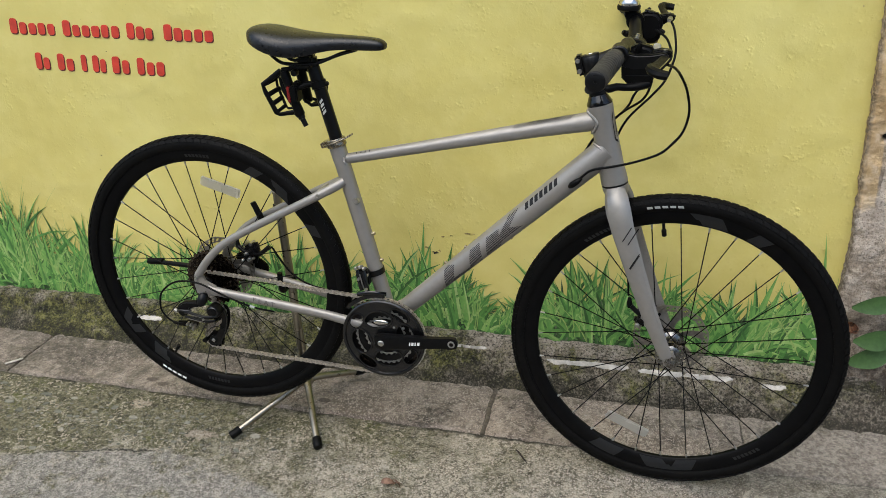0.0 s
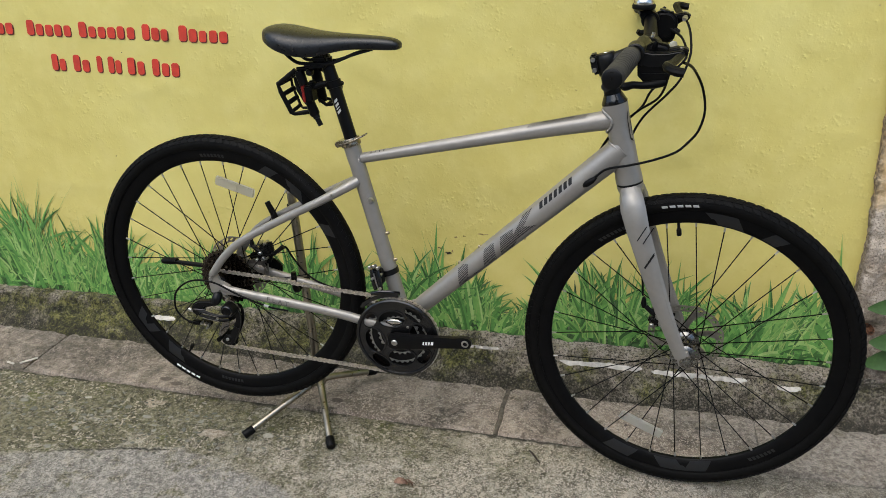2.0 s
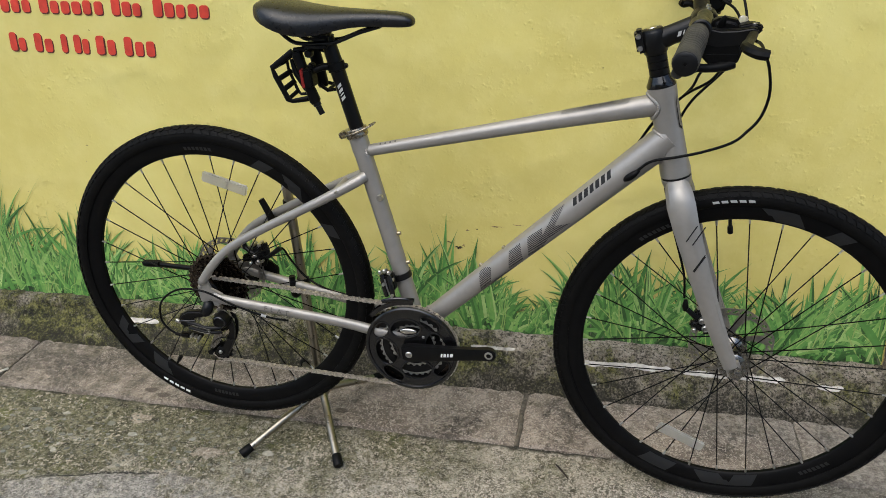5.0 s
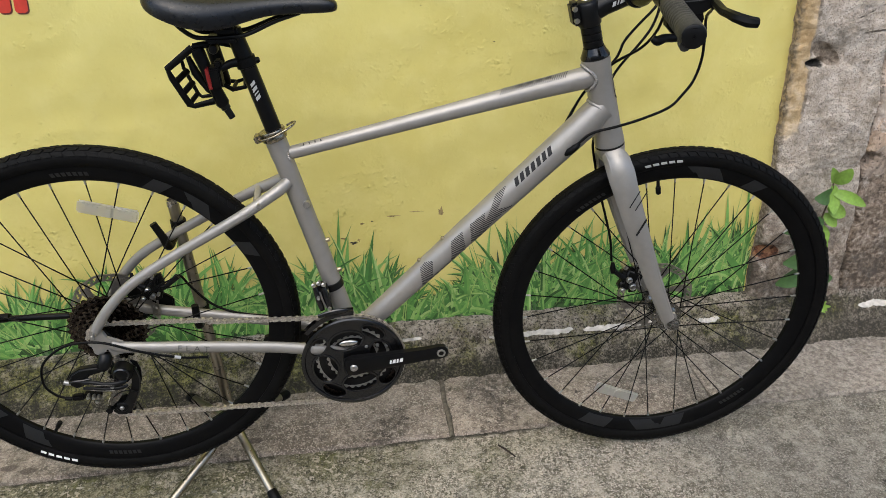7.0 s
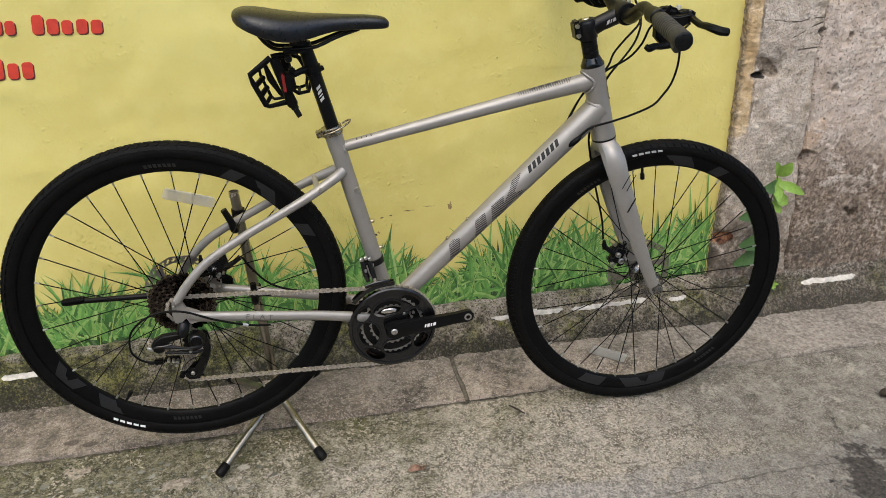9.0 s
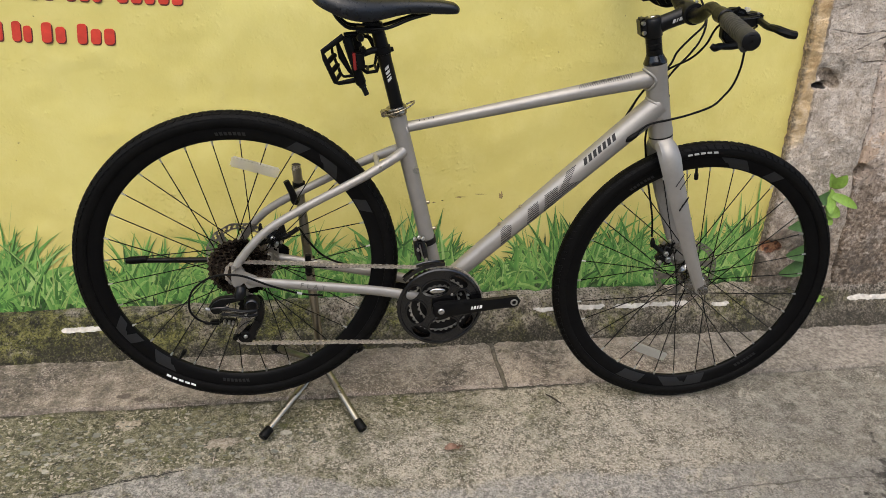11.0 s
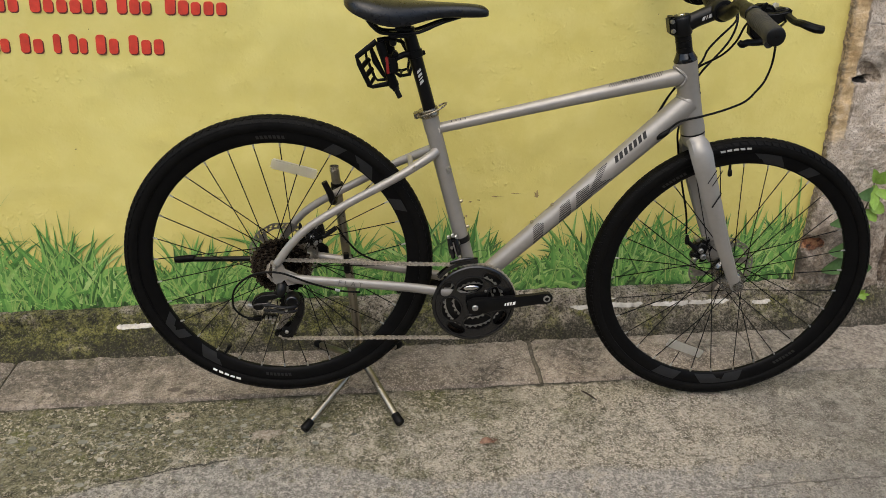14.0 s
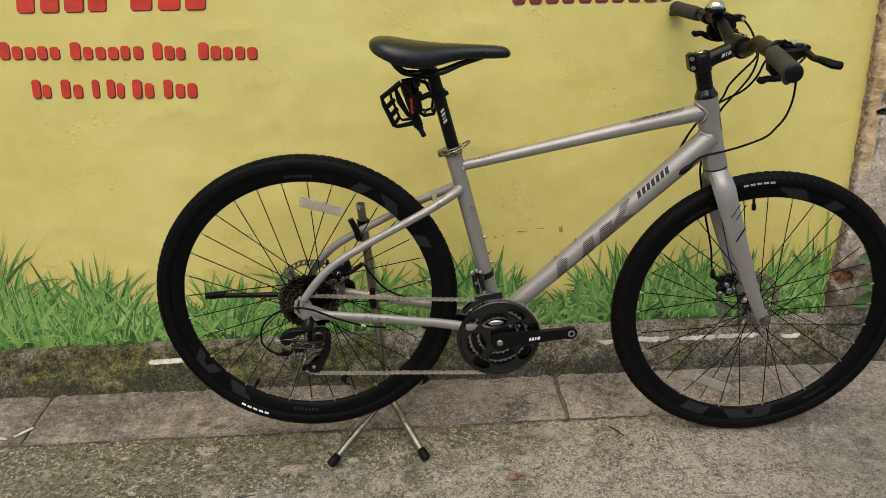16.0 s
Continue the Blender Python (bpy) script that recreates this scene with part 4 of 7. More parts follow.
film_ground()
film("printed_grass_shadow", 1700, GRASS_DARK, "dark green undergrowth printed on a wall sticker", 0.40, (0.25, 0.75), (0.006, 0.015), 0.0, 0.0012, 0.7)
film("printed_grass", 1250, GRASS, "green grass blades printed on a sticker along the wall", 0.42, (0.40, 1.08), (0.0060, 0.0165), 0.0013, 0.0040, 0.6)
film("printed_grass_tips", 150, GRASS_TIP, "thin yellow-green grass tips printed on a wall sticker", 0.3, (0.75, 1.25), (0.0014, 0.003), 0.0041, 0.0048, 0.4)


# ---- chipped places on the wall ----
def chip(x, z, w, h, seed, material, name="plaster_chip"):
    bm = bmesh.new()
    n = 22
    loop = []
    for k in range(n):
        a = 2 * math.pi * k / n
        r = 0.62 + 0.75 * wob(math.cos(a), math.sin(a), seed, 2.4, 4)
        px, pz = x + w * r * math.cos(a), z + h * r * math.sin(a)
        loop.append(bm.verts.new((px, wall_y(px, pz) - 0.0011, pz)))
    mid = bm.verts.new((x, wall_y(x, z) - 0.0006, z))
    for k in range(n):
        bm.faces.new((mid, loop[k], loop[(k + 1) % n]))
    return link(name, fix(bm), material, wall)


chips = [(0.066, 0.349, 0.014, 0.005, CHIP_DARK), (0.046, 0.362, 0.009, 0.006, CHIP), (0.078, 0.356, 0.006, 0.004, CHIP), (0.274, 0.416, 0.010, 0.011, CHIP),
         (0.088, 0.398, 0.008, 0.003, CHIP), (0.112, 0.403, 0.005, 0.002, CHIP_DARK), (0.16, 0.413, 0.022, 0.0025, CHIP), (0.215, 0.420, 0.026, 0.002, CHIP)]
for k, (x, z, w, h, mat) in enumerate(chips):
    chip(x, z, w, h, k * 5.3, mat)
for k in range(14):
    cx, cz = rg.uniform(-1.2, 1.02), rg.uniform(0.42, 1.06)
    r = rg.uniform(0.001, 0.0022)
    chip(cx, cz, r * rg.uniform(1, 1.8), r, k * 1.7, rg.choice((CHIP, CHIP, CHIP_DARK)))


# ---- sign lettering, shown as plain red bars ----
def letter_bars(name, words, z0, z1, label, slant=0.10, drop=0.0, seed=0, face=None):
    """A line of writing: words as (from, to, signs), one slanted bar for each sign, red with a dark lower edge."""
    rr = random.Random(seed)
    left = words[0][0]
    holder = thing(name, label, "wall sign", at=Matrix.Translation((left, WALL_Y, z0)))
    for x0, x1, count in words:
        step = (x1 - x0) / count
        for k in range(count):
            w = step * rr.uniform(0.70, 0.80)
            h = (z1 - z0) * (1.0 if k == 0 else rr.choice((0.72, 0.76, 0.80)))
            bx = x0 - left + k * step
            bz = drop * bx
            wy = min(wall_y(left + bx + i * w, z0 + bz + j * h) for i in (0, 0.5, 1) for j in (0, 0.5, 1)) - WALL_Y - 0.0005
            for mat, ox, oz, y0, y1, nm in ((RED_DARK, 0.0022, -0.0030, wy, wy + 0.004, "bar_edge"), (face or RED, 0.0, 0.0, wy - 0.0004, wy + 0.003, "bar")):
                r = min(0.42 * w, 0.007)
                o = []
                for cx, cz, a0 in ((r, r, 180), (w - r, r, 270), (w - r, h - r, 0), (r, h - r, 90)):
                    for e in range(5):
                        a = radians(a0 + 22.5 * e)
                        pz = cz + r * math.sin(a)
                        o.append((bx + ox + cx + r * math.cos(a) + slant * pz, bz + oz + pz))
                part(nm, plate(o, y0, y1), mat, holder)
    return holder


letter_bars("wall_sign_line", ((-1.262, -1.168, 3), (-1.130, -0.982, 5), (-0.963, -0.783, 6), (-0.766, -0.681, 3), (-0.656, -0.508, 5)), 0.9225, 0.963, "line of red sign lettering with dark edges on yellow wall", seed=1, drop=-0.0235)
letter_bars("wall_sign_line", ((-1.074, -1.026, 2), (-1.005, -0.946, 2), (-0.930, -0.909, 1), (-0.894, -0.846, 2), (-0.831, -0.772, 2), (-0.755, -0.668, 3)), 0.823, 0.868, "shorter line of red sign lettering on yellow wall", seed=2, drop=-0.025)
letter_bars("wall_sign_heading", ((-1.065, -0.845, 4), (-0.800, -0.606, 3)), 1.027, 1.15, "large red sign lettering with dark edges on yellow wall", seed=3, slant=0.16)
letter_bars("wall_sign_number", ((0.120, 0.53, 10),), 1.024, 1.086, "row of deep maroon sign figures on yellow wall", seed=4, slant=0.14, face=MAROON)


# ---- bicycle ----
bike = thing("bicycle", "silver-grey hybrid bicycle without pedals, held upright by a display stand", "bicycle", at=pose(0, 2.060, 0, -1.8, 0, 0))
REAR, FRONT, BB = Vector((-0.3905, 0.006, 0.4185)), Vector((0.6755, 0.0, 0.3475)), Vector((0.047, 0, 0.3235))
HEAD_TOP, HEAD_LOW = Vector((0.495, 0, 0.867)), Vector((0.534, 0, 0.711))
AXIS = (HEAD_TOP - HEAD_LOW).normalized()
STEER = Matrix.Translation(HEAD_LOW) @ Matrix.Rotation(radians(-2.6), 4, AXIS) @ Matrix.Translation(-HEAD_LOW)


def flat_patch(bm, corners):
    bm.faces.new([bm.verts.new(c) for c in corners])
    return bm


def tube_decal(bm, p0, p1, r0, r1, s0, s1, a0, a1, squash=1.0, skew=0.0, n=6, lift=0.0004):
    """A patch lying on a straight tube: from s0 to s1 along it (0..1), a0 to a1 degrees round it (0: towards the drive side, 90: up)."""
    p0, p1 = Vector(p0), Vector(p1)
    d = (p1 - p0).normalized()
    s = Vector((0, 1, 0)) - d * d.y
    s.normalize()
    u = s.cross(d) * -1
    if u.z < 0:
        u = -u
    rows = []
    for k in range(n + 1):
        a = radians(a0 + (a1 - a0) * k / n)
        row = []
        for e in (s0, s1):
            f = e + skew * (k / n)
            r = r0 + (r1 - r0) * f + lift
            row.append(bm.verts.new(p0.lerp(p1, f) - s * (r * squash * math.cos(a)) + u * (r * math.sin(a))))
        rows.append(row)
    for a, b in zip(rows, rows[1:]):
        bm.faces.new((a[0], a[1], b[1], b[0]))
    return bm


def weld(at_, along, r, squash=1.0):
    """A rippled weld bead round a joint."""
    along = Vector(along).normalized()
    s = Vector((0, 1, 0))
    u = along.cross(s).normalized()
    pts = [Vector(at_) + s * (r * squash * math.cos(a)) + u * (r * math.sin(a)) for a in (2 * math.pi * k / 72 for k in range(73))]
    return tube(pts, [0.0022 + 0.0009 * (k % 2) for k in range(73)], 7, side=along)


def saddle_weld(t0, t1, r, big):
    """A rippled bead along the curve where a straight tube meets the head tube."""
    d = (t1 - t0).normalized()
    s = Vector((0, 1, 0))
    u = d.cross(s).normalized()
    pts = []
    for k in range(181):
        a = 2 * math.pi * k / 180
        q = t0 + s * (min(r, big * 0.97) * math.cos(a)) + u * (r * math.sin(a))
        for i in range(700):
            p = q + d * (0.40 + 0.0005 * i)
            w = p - HEAD_LOW
            if (w - AXIS * w.dot(AXIS)).length < big:
                break
        pts.append(p)
    return tube(pts, [0.0027 + 0.0006 * math.sin(math.pi * k / 4) ** 2 for k in range(181)], 8, side=d)


# frame
TT0, TT1 = Vector((-0.046, 0, 0.727)), Vector((0.500, 0, 0.836))
DT0, DT1 = Vector((0.056, 0, 0.354)), Vector((0.517, 0, 0.779))
ST0, ST1 = Vector((0.056, 0, 0.330)), Vector((-0.0530, 0, 0.762))
down_tube = part("down_tube", tube([DT0, DT1], [0.0190, 0.0272], 36), FRAME, bike)
top_tube = part("top_tube", tube([TT0, TT0.lerp(TT1, 0.30) + Vector((0, 0, 0.0004)), TT0.lerp(TT1, 0.55) + Vector((0, 0, 0.0008)), TT0.lerp(TT1, 0.8) + Vector((0, 0, 0.001)), TT1], [0.0112, 0.0126, 0.0141, 0.0168, 0.0198], 28, 1.0, smooth_steps=3), FRAME, bike)
seat_tube = part("seat_tube", tube([ST0, ST0.lerp(ST1, 0.9), ST0.lerp(ST1, 0.93), ST1], [0.0172, 0.0172, 0.0182, 0.0182], 28), FRAME, bike)
hd = HEAD_LOW - HEAD_TOP
head_tube = part("head_tube", tube([HEAD_TOP, HEAD_TOP + hd * 0.06, HEAD_TOP + hd * 0.14, HEAD_TOP + hd * 0.8, HEAD_TOP + hd * 0.93, HEAD_LOW], [0.0245, 0.0245, 0.0235, 0.0245, 0.0265, 0.0265], 36), FRAME, bike)
part("bottom_bracket_shell", turned([(0.0, -0.036), (0.019, -0.036), (0.021, -0.034), (0.021, 0.034), (0.019, 0.036), (0.0, 0.036)], 28, centre=BB), FRAME, bike)
for t0, t1, r, tb in ((TT0, TT1, 0.0222, top_tube), (DT0, DT1, 0.0272, down_tube)):
    part("weld_bead", saddle_weld(t0, t1, r, 0.0246), FRAME, tb)
for p, tb, r, al in ((Vector((-0.0325, 0, 0.7287)), top_tube, 0.0145, TT1 - TT0), (DT0.lerp(DT1, 0.06), down_tube, 0.0198, DT1 - DT0)):
    part("weld_bead", weld(p, al, r, 0.92), FRAME, tb)
for side in (-1, 1):
    part("seat_stay", tube([(-0.038, side * 0.012, 0.682), (-0.060, side * 0.026, 0.670), (-0.125, side * 0.046, 0.637), (-0.240, side * 0.053, 0.578), (-0.318, side * 0.060, 0.533), (-0.362, side * 0.066, 0.492), (-0.392, side * 0.068, 0.452)],
                           [0.0105, 0.0105, 0.0092, 0.0088, 0.0088, 0.0090, 0.0092], 16, smooth_steps=6), FRAME, bike)
    part("chain_stay", tube([(0.038, side * 0.026, 0.334), (-0.02, side * 0.040, 0.350), (-0.10, side * 0.045, 0.368), (-0.24, side * 0.056, 0.392), (-0.345, side * 0.066, 0.410), (-0.372, side * 0.068, 0.420)],
                            [0.0125, 0.0122, 0.0110, 0.0108, 0.0110, 0.0098], 16, 0.8, smooth_steps=6), FRAME, bike)
    o = [(-0.402, 0.452), (-0.384, 0.456), (-0.376, 0.436), (-0.352, 0.424), (-0.350, 0.402), (-0.372, 0.398), (-0.379, 0.412), (-0.384, 0.408), (-0.392, 0.400), (-0.402, 0.405), (-0.405, 0.425)]
    part("dropout", plate(o, side * 0.0665 - 0.0035, side * 0.0665 + 0.0035), FRAME, bike)
part("stay_bridge", tube([(-0.094, -0.035, 0.656), (-0.094, 0.035, 0.656)], 0.006, 12), FRAME, bike)
for p in ((-0.393, -0.072, 0.4475), (-0.399, -0.072, 0.440), (-0.088, -0.047, 0.657)):
    part("frame_bolt", turned([(0.0, -0.002), (0.0032, -0.002), (0.004, -0.0005), (0.004, 0.004)], 12, centre=p), STEEL, bike)

# marks on the frame, as plain shapes
bm = bmesh.new()
for k in range(7):
    tube_decal(bm, DT0, DT1, 0.0190, 0.0272, 0.672 + k * 0.0208, 0.672 + k * 0.0208 + 0.0140, 24, 55, 1.0, 0.012)
part("brand_mark", bm, MARK, down_tube, "row of small black slanted bars")
bm = bmesh.new()
LOGO = (((0.256, -0.0190), (0.302, -0.0175), (0.345, 0.0120), (0.322, 0.0180), (0.300, 0.0165)),
        ((0.290, -0.0190), (0.395, -0.0200), (0.395, -0.0150), (0.300, -0.0120)),
        ((0.376, -0.0185), (0.436, -0.0195), (0.470, 0.0150), (0.424, 0.0150)),
        ((0.455, -0.0200), (0.516, -0.0195), (0.556, 0.0130), (0.500, 0.0150)),
        ((0.515, -0.0190), (0.548, -0.0100), (0.655, 0.0215), (0.612, 0.0215), (0.540, 0.0010)),
        ((0.530, -0.0120), (0.572, -0.0110), (0.632, -0.0130), (0.585, 0.0050), (0.552, 0.0030)))


def hatch(bm, outline, p0, p1, r0, r1, pitch=0.0058, fill=0.60):
    """Fine slanted stripes across a tube inside a convex outline of (way along, height across)."""
    lean = 0.36

    def span(e):
        vs = []
        for (xa, va), (xb, vb) in zip(outline, outline[1:] + outline[:1]):
            ea, eb = xa + lean * va, xb + lean * vb
            if (ea - e) * (eb - e) < 0:
                vs.append(va + (vb - va) * (e - ea) / (eb - ea))
        return (min(vs), max(vs)) if len(vs) > 1 else None

    lo, hi = min(x + lean * v for x, v in outline), max(x + lean * v for x, v in outline)
    d = (p1 - p0).normalized()
    up = Vector((-d.z, 0, d.x))
    for k in range(int(lo / pitch), int(hi / pitch) + 1):
        ends = [(e, span(e)) for e in (k * pitch, (k + fill) * pitch)]
        if any(q is None for e, q in ends):
            continue
        rows = []
        for e, (v0, v1) in ends:
            row = []
            for i in range(7):
                v = v0 + (v1 - v0) * i / 6
                f = e - lean * v
                r = r0 + (r1 - r0) * f + 0.0004
                w = max(-0.98, min(0.98, v / r))
                row.append(bm.verts.new(p0.lerp(p1, f) + up * (r * w) - Vector((0, r * math.sqrt(1 - w * w), 0))))
            rows.append(row)
        for i in range(6):
            bm.faces.new((rows[0][i], rows[1][i], rows[1][i + 1], rows[0][i + 1]))


for outline in LOGO:
    hatch(bm, outline, DT0, DT1, 0.0190, 0.0272)
part("hatched_mark", bm, HATCH, down_tube, "large dark hatched shapes")
bm = bmesh.new()
for k in range(30):
    tube_decal(bm, TT0 + Vector((0, 0, 0.0012)), TT1 + Vector((0, 0, 0.0012)), 0.0116, 0.0198, 0.690 + k * 0.0070, 0.6924 + k * 0.0070, 40, 84, 1.0, 0.016, 3)
for k in range(4):
    tube_decal(bm, TT0 + Vector((0, 0, 0.0012)), TT1 + Vector((0, 0, 0.0012)), 0.0116, 0.0198, 0.745 + k * 0.030, 0.745 + k * 0.030 + 0.021, 62, 74, 1.0, 0.004, 2, 0.0007)
part("hatched_mark", bm, HATCH, top_tube, "fine dark hatching with small bars")
bm = bmesh.new()
for k in range(4):
    tube_decal(bm, TT0 + Vector((0, 0, 0.0012)), TT1 + Vector((0, 0, 0.0012)), 0.0116, 0.0198, 0.075 + k * 0.018, 0.079 + k * 0.018, 42, 62, 1.0, 0.0, 2)
part("specks_mark", bm, HATCH, top_tube)
C0, C1 = Vector((-0.217, -0.0545, 0.3885)), Vector((-0.345, -0.066, 0.410))
fc = bpy.data.curves.new("lettering", "FONT")
fc.body, fc.size, fc.space_character = "FLAT", 0.0165, 1.75
fo = bpy.data.objects.new("lettering", fc)
scene.collection.objects.link(fo)
bm = bmesh.new()
bm.from_mesh(bpy.data.meshes.new_from_object(fo))
bpy.data.objects.remove(fo)
tilt = Matrix.Rotation(-math.atan2(C1.z - C0.z, C1.x - C0.x) + math.pi, 4, "Y")
part("small_mark", bm, simple("faded_grey_decal", (0.12, 0.115, 0.105), 0.45, 0.3, 0.1), bike, "small grey letters", Matrix.Translation(C0 + Vector((-0.046, -0.0128, 0.0058))) @ tilt @ Matrix.Rotation(radians(90), 4, "X"), smooth=False)
bm = bmesh.new()
corners = [(62, 0.90), (47, 0.80), (46, 0.58), (64, 0.545)]
for (a0, s0), (a1, s1), w in ((corners[0], corners[1], 0.032), (corners[1], corners[2], 0.0), (corners[2], corners[3], 0.032), ((70, 0.86), (61, 0.62), 0.0)):
    quad = [(a0, s0), (a1, s1), (a1 + (0 if w else 5), s1 + w), (a0 + (0 if w else 5), s0 + w)]
    bm.faces.new([bm.verts.new(HEAD_LOW.lerp(HEAD_TOP, q) + Vector((math.sin(radians(a)) * 0.0256, -math.cos(radians(a)) * 0.0256, 0))) for a, q in quad])
part("head_mark", bm, MARK, head_tube, "black angular outline mark")
for s in (0.310, 0.408):
    p = DT0.lerp(DT1, s) + Vector((-0.0128, 0, 0.0140))
    part("bottle_boss", turned([(0.0, 0.007), (0.003, 0.007), (0.0042, 0.005), (0.0042, 0.0), (0.006, -0.001), (0.006, -0.003)], 12, "z", centre=(0, 0, 0)), BRASS, down_tube, m=Matrix.Translation(p) @ Matrix.Rotation(radians(-42), 4, "Y"))
for z in (0.4915, 0.5545):
    p = ST0.lerp(ST1, (z - ST0.z) / (ST1.z - ST0.z)) + Vector((0.0165, 0, 0.0045))
    part("bottle_boss", turned([(0.0, 0.007), (0.003, 0.007), (0.0042, 0.005), (0.0042, 0.0), (0.006, -0.001), (0.006, -0.003)], 12, "z", centre=(0, 0, 0)), BRASS, seat_tube, m=Matrix.Translation(p) @ Matrix.Rotation(radians(75), 4, "Y"))
part("frame_port", turned([(0.0, -0.002), (0.0055, -0.002), (0.0065, 0.0), (0.0065, 0.004)], 16, centre=(-0.011, -0.0165, 0.640)), STEEL, seat_tube, "small oval cable port")
part("cable_port", tube([(0.446, -0.021, 0.703), (0.452, -0.0265, 0.709), (0.462, -0.0275, 0.717), (0.470, -0.0255, 0.724)], [0.004, 0.0065, 0.006, 0.003], 12, smooth_steps=4), PLASTIC, down_tube, "black cable entry port")

# seat clamp, post and saddle
sd = (ST1 - ST0).normalized()
turn_st = Vector((0, 0, 1)).rotation_difference(sd).to_matrix().to_4x4()
clamp = part("seat_clamp", turned([(0.0178, -0.009), (0.0212, -0.009), (0.0218, -0.007), (0.0218, -0.002), (0.0208, 0.0), (0.0218, 0.002), (0.0218, 0.006), (0.0208, 0.008), (0.0150, 0.008)], 32, "z"), CLAMP, bike, "polished quick-release seat clamp", Matrix.Translation(ST1 + sd * 0.004) @ turn_st)
part("clamp_lever", tube([(-0.026, -0.012, -0.001), (-0.014, -0.0235, 0.001), (0.006, -0.0255, 0.003), (0.026, -0.020, 0.006), (0.038, -0.010, 0.008), (0.041, 0.000, 0.009), (0.036, 0.008, 0.007), (0.024, 0.010, 0.004)], 0.0019, 10, 1.0, smooth_steps=6), CLAMP, clamp)
part("clamp_bolt", block((0.013, 0.024, 0.012), (-0.026, 0, 0), 0.002), CLAMP, clamp)
P0, P1 = Vector((-0.0490, 0, 0.760)), Vector((-0.0960, 0, 0.940))
post = part("seat_post", tube([P0, P0.lerp(P1, 0.70), P0.lerp(P1, 0.72), P0.lerp(P1, 0.76), P0.lerp(P1, 0.80), P1], [0.0138, 0.0138, 0.0142, 0.0142, 0.0138, 0.0128], 28), SATIN, bike)
bm = bmesh.new()
for s, w in ((0.375, 0.032), (0.425, 0.012), (0.455, 0.030), (0.502, 0.030)):
    tube_decal(bm, P0, P1, 0.0138, 0.0138, s, s + w, -22, 14, 1.0, 0.03)
part("post_mark", bm, PALE, post, "white slanted bars")
part("post_collar", tube([P0.lerp(P1, 0.67), P0.lerp(P1, 0.675), P0.lerp(P1, 0.751), P0.lerp(P1, 0.756)], [0.0150, 0.0168, 0.0168, 0.0150], 24), PLASTIC, post)
part("collar_bolt", tube([(-0.072, 0, 0.888), (-0.064, 0, 0.890), (-0.061, 0, 0.891)], [0.0052, 0.0052, 0.0038], 14), PLASTIC, post)
part("saddle_clamp", joined(joined(block((0.034, 0.040, 0.014), (-0.105, 0, 0.940), 0.004), block((0.048, 0.052, 0.009), (-0.112, 0, 0.928), 0.003)), tube([(-0.098, 0, 0.93), (-0.1035, 0, 0.956)], [0.014, 0.010], 18)), BLACK, bike)
part("saddle_bolt", turned([(0.0, -0.004), (0.006, -0.004), (0.0075, 0.0), (0.0075, 0.010)], 16, centre=(-0.127, -0.020, 0.914)), BLACK, bike)
saddle_rows = ((-0.226, 0.020, 0.995, 0.985), (-0.218, 0.044, 1.003, 0.974), (-0.198, 0.063, 1.006, 0.965), (-0.170, 0.070, 1.002, 0.953), (-0.140, 0.068, 0.996, 0.945), (-0.110, 0.058, 0.992, 0.943), (-0.080, 0.045, 0.989, 0.949),
               (-0.045, 0.033, 0.987, 0.957), (-0.005, 0.025, 0.985, 0.958), (0.030, 0.0215, 0.983, 0.957), (0.052, 0.020, 0.980, 0.957), (0.062, 0.016, 0.975, 0.958), (0.066, 0.008, 0.968, 0.961))
loops = []
for x, w, top, low in saddle_rows:
    loop = []
    for k in range(28):
        a = 2 * math.pi * k / 28
        c, s = math.cos(a), math.sin(a)
        y = w * math.copysign(abs(c) ** 0.75, c)
        if s >= 0:
            z = low + 0.006 + (top - low - 0.006) * abs(s) ** 0.62
        else:
            z = low + 0.006 - 0.006 * abs(s) ** 0.5 + 0.010 * (1 - abs(c)) * (w > 0.03)
        loop.append((x + 0.003, y, z + 0.003))
    loops.append(loop)
bm = bmesh.new()
rings(bm, loops)
saddle = part("saddle", fix(bm), SADDLE, bike, "smooth black vinyl saddle")
sub = saddle.modifiers.new("smooth", "SUBSURF")
sub.levels = sub.render_levels = 1
for side in (-1, 1):
    part("saddle_rail", tube([(-0.178, side * 0.030, 0.962), (-0.168, side * 0.026, 0.948), (-0.152, side * 0.022, 0.935), (-0.130, side * 0.021, 0.932), (-0.085, side * 0.021, 0.933), (-0.064, side * 0.020, 0.938), (-0.030, side * 0.014, 0.951), (0.010, side * 0.009, 0.962)], 0.0036, 10, smooth_steps=5), BLACK, saddle)

# fork and steering


def steered(bm):
    bmesh.ops.transform(bm, matrix=STEER, verts=bm.verts)
    return bm


